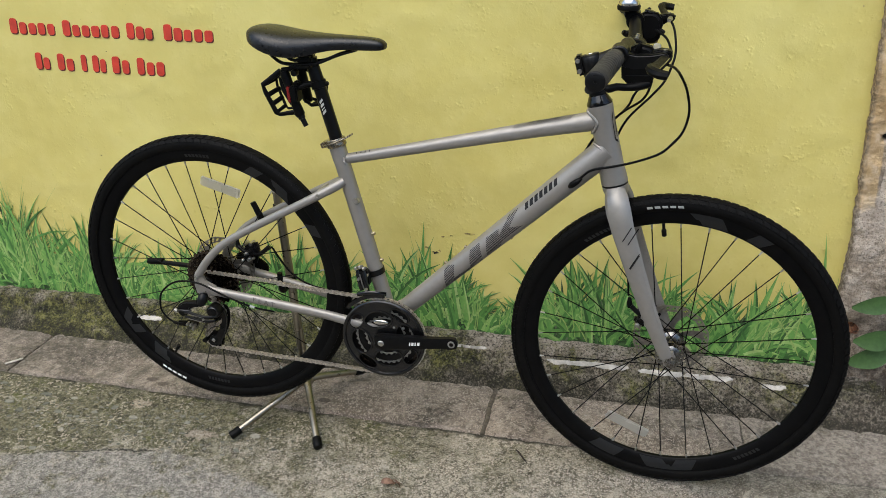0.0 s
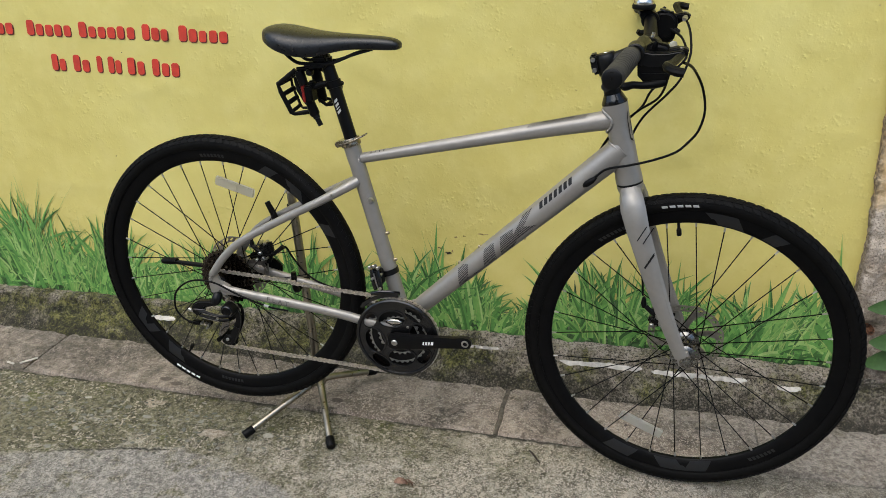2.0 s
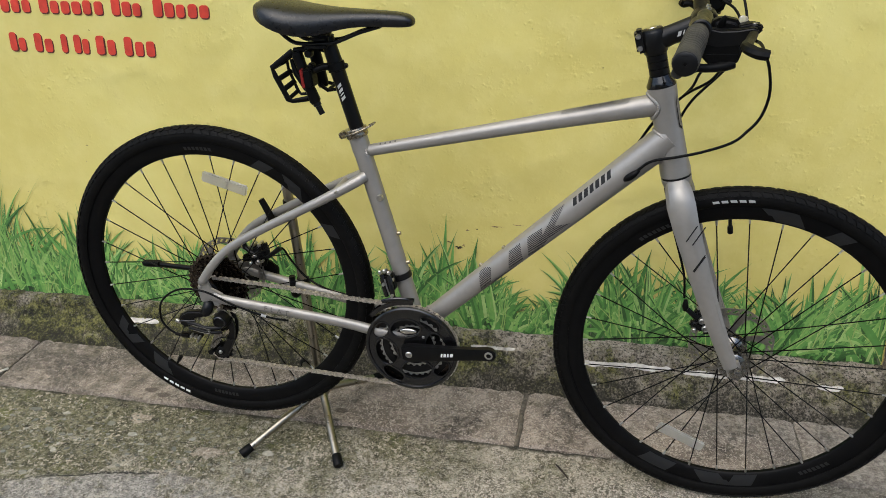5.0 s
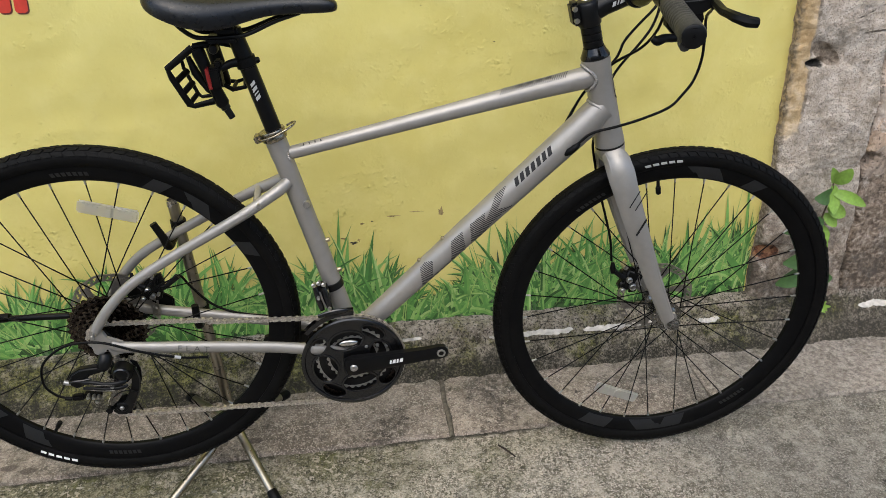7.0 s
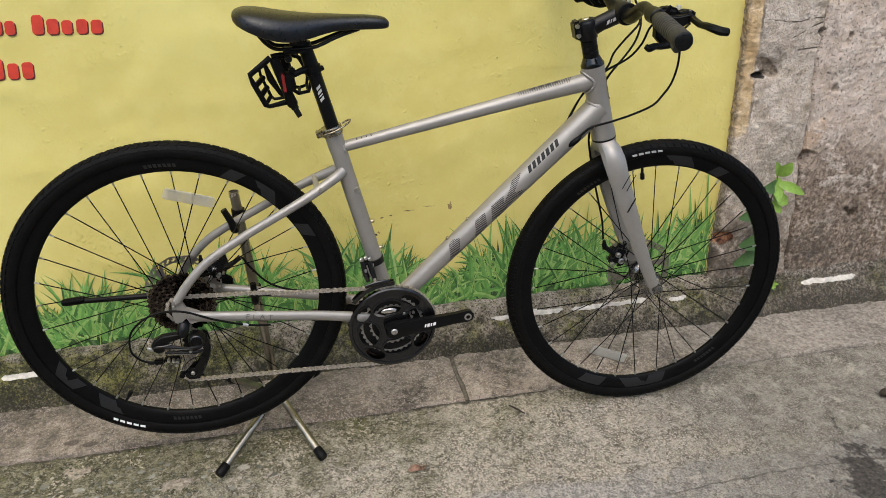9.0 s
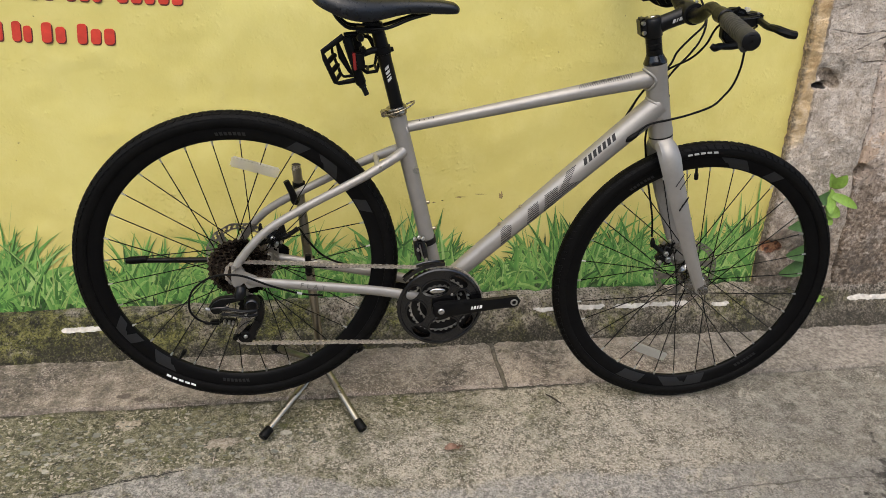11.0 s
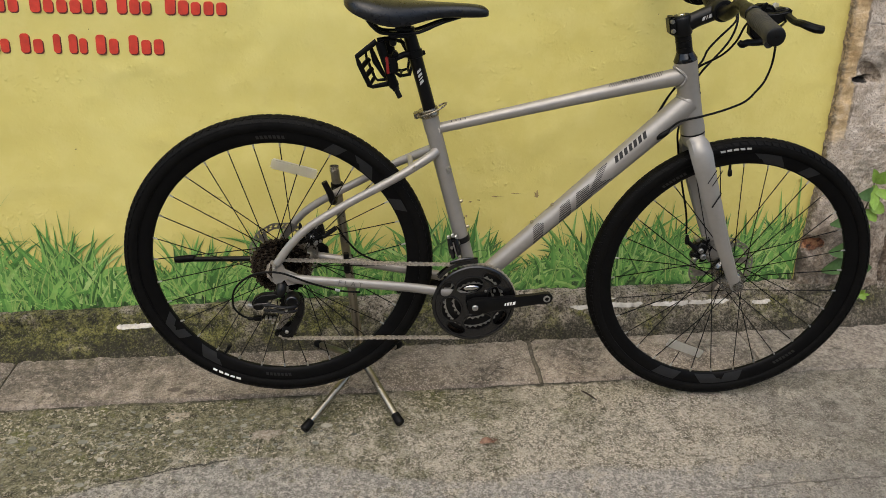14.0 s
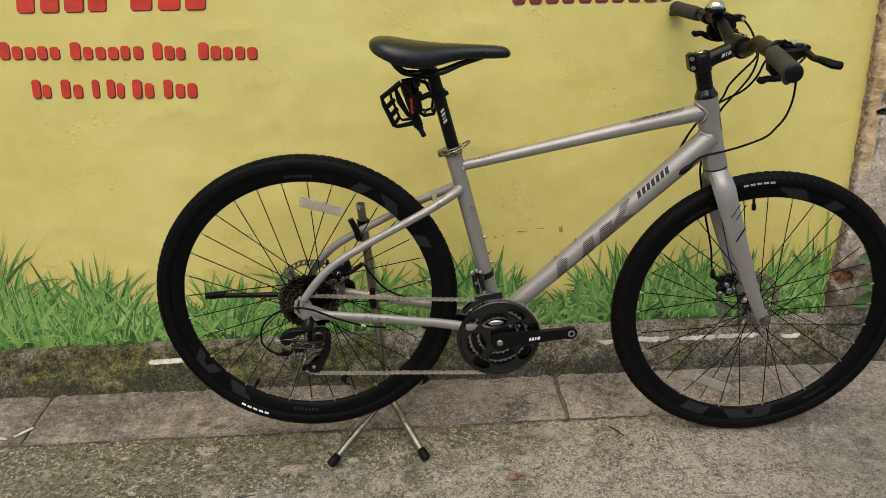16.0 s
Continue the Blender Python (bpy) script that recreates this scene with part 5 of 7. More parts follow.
ax = (HEAD_LOW - HEAD_TOP).normalized()
part("lower_headset_ring", steered(tube([HEAD_LOW + ax * 0.0012, HEAD_LOW + ax * 0.004], 0.0262, 32)), BLACK, bike)
fork = part("fork_crown", steered(tube([HEAD_LOW + ax * 0.0042, HEAD_LOW + ax * 0.010, HEAD_LOW + ax * 0.020, HEAD_LOW + ax * 0.032], [0.0262, 0.0262, 0.024, 0.018], 32)), FRAME, bike)
for side in (-1, 1):
    rows = ((0.536, 0.010, 0.699, 0.020, 0.016), (0.541, 0.030, 0.688, 0.024, 0.015), (0.547, 0.043, 0.668, 0.0255, 0.0125), (0.559, 0.050, 0.630, 0.0235, 0.0110), (0.590, 0.055, 0.545, 0.0205, 0.0100), (0.625, 0.058, 0.455, 0.0175, 0.0092), (0.655, 0.060, 0.385, 0.0150, 0.0080), (0.668, 0.060, 0.356, 0.0135, 0.0062))
    pts = [Vector((x, side * y, z)) for x, y, z, a, b in rows]
    loops = []
    for i, p in enumerate(pts):
        d = (pts[min(i + 1, 7)] - pts[max(i - 1, 0)]).normalized()
        s = (Vector((0, 1, 0)) - d * d.y).normalized()
        u = d.cross(s)
        a, b = rows[i][3], rows[i][4]
        # a faceted leg: flat outer face between two sloping ones
        sec = ((1, 0.1), (0.62, 0.85), (0.0, 1.0), (-0.62, 0.85), (-1, 0.1), (-0.8, -0.75), (0, -1), (0.8, -0.75))
        loops.append([p + u * (a * e) + s * (b * g * side) for e, g in sec])
    bm = bmesh.new()
    rings(bm, loops)
    bm = fix(bm)
    bmesh.ops.bevel(bm, geom=[e for e in bm.edges if len(e.link_faces) == 2 and e.calc_face_angle(0) > 0.3], offset=0.0018, segments=2, affect="EDGES")
    leg = part("fork_leg", steered(bm), FRAME, bike)
    part("fork_end", steered(plate([(0.655, 0.368), (0.680, 0.372), (0.689, 0.350), (0.688, 0.338), (0.676, 0.332), (0.664, 0.338)], side * 0.0565 - 0.004, side * 0.0565 + 0.004)), FRAME, bike)
    if side < 0:
        bm = bmesh.new()
        for x, z, l, w in ((0.560, 0.612, 0.050, 0.0022), (0.571, 0.606, 0.058, 0.0022), (0.578, 0.555, 0.050, 0.0040), (0.588, 0.575, 0.022, 0.002)):
            c, s = math.cos(radians(52)), math.sin(radians(52))
            y = -0.0662 + (0.60 - z) * 0.010 - 0.0004
            flat_patch(bm, [(x, y, z), (x + w * s, y, z - w * c), (x + w * s + l * c * 0.5, y + 0.0003, z - w * c + l * s * 0.8), (x + l * c * 0.5, y + 0.0003, z + l * s * 0.8)])
        part("fork_mark", steered(bm), MARK, leg, "thin black slanted lines")
top = HEAD_TOP - ax * 0.0
part("headset_cover", tube([HEAD_TOP, HEAD_TOP - ax * 0.003, HEAD_TOP - ax * 0.010, HEAD_TOP - ax * 0.019], [0.0246, 0.0250, 0.0215, 0.0175], 32), simple("gloss_black_ring", (0.003, 0.003, 0.003), 0.14, 0.0, 0.1, coat=0.0, gloss=0.45), bike)
for k in range(3):
    q = HEAD_TOP - ax * (0.0195 + 0.0120 * k)
    part("headset_spacer", tube([q, q - ax * 0.0008, q - ax * 0.0105, q - ax * 0.0113], [0.0158, 0.0168, 0.0168, 0.0158], 28), SATIN, bike)
S0 = HEAD_TOP - ax * 0.076
S1 = Vector((0.5515, 0, 0.972))
bm = tube([HEAD_TOP - ax * 0.0552, HEAD_TOP - ax * 0.058, HEAD_TOP - ax * 0.091, HEAD_TOP - ax * 0.094], [0.0175, 0.0195, 0.0195, 0.0175], 28)
joined(bm, tube([S0 + Vector((0.004, 0, 0)), S0.lerp(S1, 0.35), S1], [0.0185, 0.0165, 0.0175], 24, 0.85))
joined(bm, block((0.016, 0.030, 0.038), S0 + Vector((-0.022, 0, 0.0)), 0.004, Matrix.Rotation(radians(-14), 4, "Y")))
stem = part("stem", steered(bm), BLACK, bike, "satin black handlebar stem")
part("stem_cap", steered(tube([HEAD_TOP - ax * 0.094, HEAD_TOP - ax * 0.097, HEAD_TOP - ax * 0.098], [0.0175, 0.0165, 0.012], 24)), BLACK, stem)
part("cap_bolt", steered(tube([HEAD_TOP - ax * 0.0982, HEAD_TOP - ax * 0.0995], [0.0085, 0.0070], 16)), CHROME, stem)
for k in (0.009, -0.010):
    part("stem_bolt", steered(turned([(0.0, -0.004), (0.0038, -0.004), (0.0045, -0.002), (0.0045, 0.004)], 14, centre=S0 + Vector((-0.024 - k * 0.25, -0.015, k)))), STEEL, stem)
part("bar_clamp", steered(turned([(0.0135, -0.024), (0.021, -0.024), (0.0225, -0.022), (0.0225, 0.022), (0.021, 0.024), (0.0135, 0.024)], 28, centre=S1)), BLACK, stem)
for y in (-0.014, 0.014):
    part("clamp_bolt", steered(tube([S1 + Vector((0.004, y, 0.0215)), S1 + Vector((0.005, y, 0.0260))], 0.0036, 10)), STEEL, stem)
bm = bmesh.new()
for k, w in ((0.45, 0.07), (0.555, 0.03), (0.62, 0.10)):
    tube_decal(bm, S0, S1, 0.0172, 0.0172, k, k + w, -14, 9, 0.85, 0.05)
part("stem_mark", steered(bm), PALE, stem, "pale slanted bars")

BAR_TURN = STEER @ Matrix.Translation(S1) @ Matrix.Rotation(radians(2.8), 4, "X") @ Matrix.Translation(-S1)


def barred(bm):
    bmesh.ops.transform(bm, matrix=BAR_TURN, verts=bm.verts)
    return bm


BAR_HALF = [(0.5515, 0.0, 0.972), (0.5515, 0.035, 0.972), (0.549, 0.065, 0.983), (0.545, 0.105, 1.003), (0.5415, 0.140, 1.0045), (0.533, 0.200, 1.003), (0.5140, 0.345, 0.997)]
bar_pts = [(x, -y, z) for x, y, z in BAR_HALF[:0:-1]] + BAR_HALF
handlebar = part("handlebar", barred(tube(bar_pts, [0.0111, 0.0111, 0.0111, 0.0115, 0.0135, 0.0155, 0.0158, 0.0155, 0.0135, 0.0115, 0.0111, 0.0111, 0.0111], 22, smooth_steps=6, side=Vector((0, 0, 1)))), SATIN, bike, "black flat handlebar")


def on_bar(y):
    a = abs(y)
    ys = [p[1] for p in BAR_HALF]
    return Vector((float(np.interp(a, ys, [p[0] for p in BAR_HALF])), y, float(np.interp(a, ys, [p[2] for p in BAR_HALF]))))


for side in (-1, 1):
    def off(p, q):
        """A point given as (forward, outward, up) from a point of the bar."""
        return p + Vector((q[0], side * q[1], q[2]))

    ends = [on_bar(side * y) for y in (0.212, 0.214, 0.225, 0.26, 0.30, 0.325, 0.339, 0.3435)]
    grip = part("grip", barred(tube(ends, [0.0142, 0.0156, 0.0158, 0.0156, 0.0159, 0.0166, 0.0169, 0.0158], 30, 1.0, side=Vector((0, 0, 1)))), GRIP, handlebar, "ribbed dark rubber grip")
    bm = bmesh.new()
    for k in range(9):
        p = on_bar(side * (0.232 + 0.0094 * k))
        q = on_bar(side * (0.2390 + 0.0094 * k))
        joined(bm, tube([p, p.lerp(q, 0.15), p.lerp(q, 0.85), q], [0.0158, 0.0164, 0.0164, 0.0158], 26, side=Vector((0, 0, 1))))
    part("grip_rib", barred(bm), GRIP, grip)
    e = on_bar(side * 0.3436)
    prof = [(0.0, 0.0010), (0.0022, 0.0010), (0.0024, 0.0024), (0.0132, 0.0024), (0.0154, 0.0010), (0.0158, -0.003)]
    part("grip_cap", turned([(r, side * y) for r, y in prof], 26), BLACK, grip, m=Matrix.Translation(BAR_TURN @ e) @ Matrix.Rotation(radians(-10.5 if side < 0 else 5), 4, "Z"))
    bm = bmesh.new()
    c = on_bar(side * 0.330)
    joined(bm, tube([c + Vector((-0.005, side * -0.020, -0.006)), c + Vector((-0.009, side * 0.000, -0.012)), c + Vector((-0.010, side * 0.0115, -0.0130))], [0.004, 0.0066, 0.0074], 14))
    part("grip_flare", barred(bm), GRIP, grip)

    # one-piece brake and shift lever
    c = on_bar(side * 0.178)

    def slice_of(outline, y0, y1, soft):
        """A bevelled plate across the bar: outline in millimetres (forward, up) from the bar."""
        b = plate([(c.x + x / 1000, c.z + z / 1000) for x, z in outline], *sorted((c.y + side * y0, c.y + side * y1)))
        bmesh.ops.bevel(b, geom=[e for e in b.edges if len(e.link_faces) == 2 and e.calc_face_angle(0) > 0.9], offset=soft, segments=3, affect="EDGES")
        return b

    bm = tube([off(c, (0, -0.014, 0)), off(c, (0, -0.012, 0)), off(c, (0, 0.014, 0)), off(c, (0, 0.016, 0))], [0.0125, 0.0150, 0.0150, 0.0125], 22, side=Vector((0, 0, 1)))
    joined(bm, slice_of([(4, 4), (12, 1), (28, -2), (50, -1), (70, 3), (78, 0), (78, -7), (66, -15), (52, -24), (24, -27), (6, -22)], -0.010, 0.008, 0.0026))
    lever = part("brake_lever", barred(bm), BLACK, handlebar, "black one-piece brake and shift lever")
    part("lever_hinge", barred(slice_of([(50, 2), (66, 6), (82, 4), (85, -2), (80, -8), (62, -8)], -0.024, -0.004, 0.0024)), PLASTIC, lever)
    rows = ((0.074, -0.012, -0.006), (0.068, 0.020, -0.006), (0.060, 0.060, -0.005), (0.0535, 0.094, 0.000), (0.0555, 0.112, 0.000), (0.066, 0.121, -0.003), (0.079, 0.122, -0.005))
    part("lever_blade", barred(tube([off(c, q) for q in rows], [0.0062, 0.0068, 0.0068, 0.0072, 0.0082, 0.0086, 0.0078], 8, 0.90, smooth_steps=6, side=Vector((0, 0, 1)))), PLASTIC, lever)
    part("cable_adjuster", barred(tube([off(c, (0.074, -0.024, -0.003)), off(c, (0.073, -0.034, -0.003)), off(c, (0.072, -0.041, -0.004))], [0.0055, 0.0055, 0.0036], 14)), STEEL, lever)
    part("pivot_bolt", barred(tube([off(c, (0.072, -0.008, 0.001)), off(c, (0.072, -0.008, 0.0055)), off(c, (0.072, -0.008, 0.0065))], [0.0038, 0.0038, 0.0026], 12)), NUT, lever)
    # rounded shift pod with a flat housing under the lever
    bm = slice_of([(17, 6), (24, 10), (36, 11), (50, 8), (58, -2), (61, -16), (58, -32), (49, -43), (37, -47), (25, -44), (16, -32), (13, -14)], -0.036, -0.010, 0.0065)
    joined(bm, slice_of([(4, -18), (56, -18), (60, -30), (56, -46), (44, -53), (18, -52), (6, -40)], -0.014, 0.007, 0.0036))
    shifter = part("gear_shifter", barred(bm), PLASTIC, handlebar)
    part("pod_seam", barred(slice_of([(11, -34), (56, -33), (56, -35), (11, -36)], -0.016, 0.0072, 0.0004)), GUARD, shifter)
    at_, tip = (((0.057, -0.026, 0.001), (0.0595, -0.026, 0.0115)) if side < 0 else ((0.034, -0.023, 0.0095), (0.035, -0.023, 0.0135)))
    part("shifter_window", barred(tube([off(c, at_), off(c, at_).lerp(off(c, tip), 0.7), off(c, tip)], [0.0068, 0.0064, 0.0036] if side < 0 else [0.0115, 0.0105, 0.0060], 18, 0.55 if side < 0 else 0.75)), CLEAR_PALE if side < 0 else GUARD, shifter, "small clear gear display window" if side < 0 else "glossy dark gear display window")
    low = -0.054 if side < 0 else -0.043
    rows = ((0.050, 0.000, -0.049), (0.036, 0.006, -0.052), (0.016, 0.012, -0.053 + 0.4 * (low + 0.053)), (0.000, 0.017, low + 0.002), (-0.012, 0.022, low), (-0.019, 0.020, low + 0.004))
    part("shift_trigger", barred(tube([off(c, q) for q in rows], [0.0085, 0.0085, 0.0072, 0.0072, 0.0082, 0.0056], 14, 0.85, smooth_steps=5, side=Vector((0, 0, 1)))), PLASTIC, shifter)
    part("release_trigger", barred(tube([off(c, (0.029, -0.012, -0.006)), off(c, (0.029, -0.010, 0.004)), off(c, (0.031, -0.008, 0.011)), off(c, (0.033, -0.007, 0.015))], [0.0042, 0.0050, 0.0042, 0.0026], 12, 0.7, smooth_steps=3)), PLASTIC, shifter)
    part("cable_adjuster", barred(tube([off(c, (0.050, -0.026, -0.026)), off(c, (0.060, -0.030, -0.027)), off(c, (0.065, -0.033, -0.028))], [0.0050, 0.0050, 0.0034], 12)), PLASTIC, shifter)
b = on_bar(0.112)
bell = part("bell", barred(turned([(0.0, 0.022), (0.010, 0.0215), (0.016, 0.018), (0.0190, 0.012), (0.0200, 0.006), (0.0190, 0.004)], 28, "z", centre=b + Vector((-0.014, 0, 0.024)))), CHROME, handlebar, "chrome bell dome on black base")
part("bell_base", barred(turned([(0.0, 0.001), (0.018, 0.001), (0.0222, 0.004), (0.0228, 0.009), (0.0215, 0.012), (0.018, 0.013)], 28, "z", centre=b + Vector((-0.014, 0, 0.018)))), PLASTIC, bell)
part("bell_strap", barred(joined(tube([b + Vector((0, -0.006, 0)), b + Vector((0, 0.006, 0))], 0.0172, 20, side=Vector((0, 0, 1))), block((0.020, 0.014, 0.016), b + Vector((-0.010, 0, 0.012)), 0.003))), PLASTIC, bell)

# cables
for name, pts in (("shift_cable", [(0.6061, -0.1730, 0.9740), (0.6190, -0.1420, 0.9640), (0.6316, -0.1049, 0.9462), (0.6477, -0.0767, 0.9136), (0.6567, -0.0596, 0.8705), (0.6501, -0.0547, 0.8334), (0.6333, -0.0546, 0.8089), (0.6113, -0.0568, 0.7891), (0.5705, -0.0481, 0.7692), (0.5296, -0.0417, 0.7557), (0.4891, -0.0332, 0.7434), (0.4673, -0.0279, 0.7244)]),
                  ("brake_cable", [(0.604, -0.140, 0.992), (0.612, -0.105, 0.985), (0.590, -0.060, 0.955), (0.586, -0.030, 0.912), (0.574, 0.000, 0.878), (0.542, 0.030, 0.848), (0.516, 0.037, 0.822), (0.485, 0.036, 0.785), (0.455, 0.028, 0.735), (0.440, 0.022, 0.700)]),
                  ("shift_cable", [(0.588, 0.140, 0.990), (0.612, 0.110, 0.976), (0.622, 0.070, 0.952), (0.615, 0.050, 0.938), (0.584, 0.046, 0.907), (0.560, 0.042, 0.881), (0.544, 0.038, 0.850), (0.494, 0.034, 0.800), (0.467, 0.030, 0.755), (0.452, 0.026, 0.718)]),
                  ("brake_cable", [(0.617, 0.138, 1.009), (0.626, 0.115, 0.990), (0.630, 0.080, 0.958), (0.625, 0.060, 0.934), (0.613, 0.053, 0.903), (0.591, 0.046, 0.876), (0.548, 0.038, 0.829), (0.526, 0.037, 0.775), (0.516, 0.035, 0.709), (0.521, 0.040, 0.671), (0.545, 0.050, 0.585), (0.574, 0.056, 0.49), (0.581, 0.052, 0.436)])):
    part(name, tube(pts, 0.0024, 10, smooth_steps=10), PLASTIC, bike, "thin black cable housing")


# wheels
RIM_PROFILE = [(0.2855, -0.0035), (0.288, -0.0065), (0.300, -0.0105), (0.3125, -0.0120), (0.3165, -0.0120), (0.3165, 0.0120), (0.3125, 0.0120), (0.300, 0.0105), (0.288, 0.0065), (0.2855, 0.0035)]
SIDE_R = [0.2855, 0.288, 0.300, 0.3125, 0.316, 0.320, 0.326, 0.333, 0.338]
SIDE_Y = [0.0035, 0.0065, 0.0105, 0.0120, 0.0130, 0.0162, 0.0182, 0.0172, 0.0150]


def side_mark(bm, r0, r1, a0, a1, skew=0.0, lift=0.0006, n=6):
    """A patch on the drive side of rim or tyre, in polar terms (degrees)."""
    rows = []
    for k in range(n + 1):
        f = k / n
        row = []
        for i in range(6):
            r, sk = r0 + (r1 - r0) * i / 5, skew * i / 5
            a = radians(a0 + (a1 - a0) * f + sk)
            row.append(bm.verts.new((r * math.cos(a), -float(np.interp(r, SIDE_R, SIDE_Y)) - lift, r * math.sin(a))))
        rows.append(row)
    for p, q in zip(rows, rows[1:]):
        for i in range(5):
            bm.faces.new((p[i], p[i + 1], q[i + 1], q[i]))


def tyre_mesh():
    rc, w, h = 0.3265, 0.0185, 0.0185
    prof = []
    for k in range(26):
        a = radians(-128 + 256 * k / 25)
        prof.append((rc + h * math.cos(a), w * math.sin(a)))
    bm = turned(prof, 160, closed=True)
    # shoulder blocks and a fine centre rib
    verts, faces = [], []
    n = 118

    def knob(ang, dang, s0, s1, rise, skew=0.0):
        base = len(verts)
        for up_ in (0.0, rise):
            for da, s, sk in ((-dang, s0, 0), (dang, s0, 0), (dang, s1, skew), (-dang, s1, skew)):
                sa = radians(s)
                r = rc + (h + up_ - 0.0003) * math.cos(sa)
                t = radians(ang + da + sk)
                verts.append((r * math.cos(t), (w + up_ - 0.0003) * math.sin(sa), r * math.sin(t)))
        for q in ((4, 5, 6, 7), (0, 1, 5, 4), (1, 2, 6, 5), (2, 3, 7, 6), (3, 0, 4, 7)):
            faces.append(tuple(base + i for i in q))

    for k in range(n):
        a = 360 * k / n
        for side in (-1, 1):
            knob(a, 1.05, side * 42, side * 66, 0.0024, 0.8 * side)
            knob(a + 1.5, 1.05, side * 19, side * 39, 0.0020, -0.8 * side)
        knob(a, 1.3, -9, 9, 0.0010, 0.6)
    me = bpy.data.meshes.new("t")
    me.from_pydata(verts, [], faces)
    bm.from_mesh(me)
    bpy.data.meshes.remove(me)
    return fix(bm)


def unit_wire(r, seg=8):
    bm = bmesh.new()
    rings(bm, [[(r * math.cos(2 * math.pi * k / seg), r * math.sin(2 * math.pi * k / seg), z) for k in range(seg)] for z in (0, 1)])
    me = bpy.data.meshes.new("spoke")
    fix(bm).to_mesh(me)
    bm.free()
    me.materials.append(SPOKE)
    me.shade_smooth()
    return me


SPOKE_MESH = unit_wire(0.00115)
bm = turned([(0.0, 0.0), (0.0019, 0.0), (0.0019, 0.006), (0.0024, 0.007), (0.0024, 0.012)], 8, "z")
NIPPLE_MESH = bpy.data.meshes.new("nipple")
bm.to_mesh(NIPPLE_MESH)
bm.free()
NIPPLE_MESH.materials.append(STEEL)


def rotor_keep(r, a):
    if r > 0.0645:
        band = (r - 0.0645) / 0.0155
        u = (a * 36 / (2 * math.pi) + band * 0.9) % 1.0
        return not (0.22 < band < 0.80 and abs(u - 0.5) < 0.24)
    if r < 0.027:
        return True
    u = (a * 6 / (2 * math.pi) + (r - 0.027) * 7) % 1.0
    return abs(u - 0.5) < 0.15


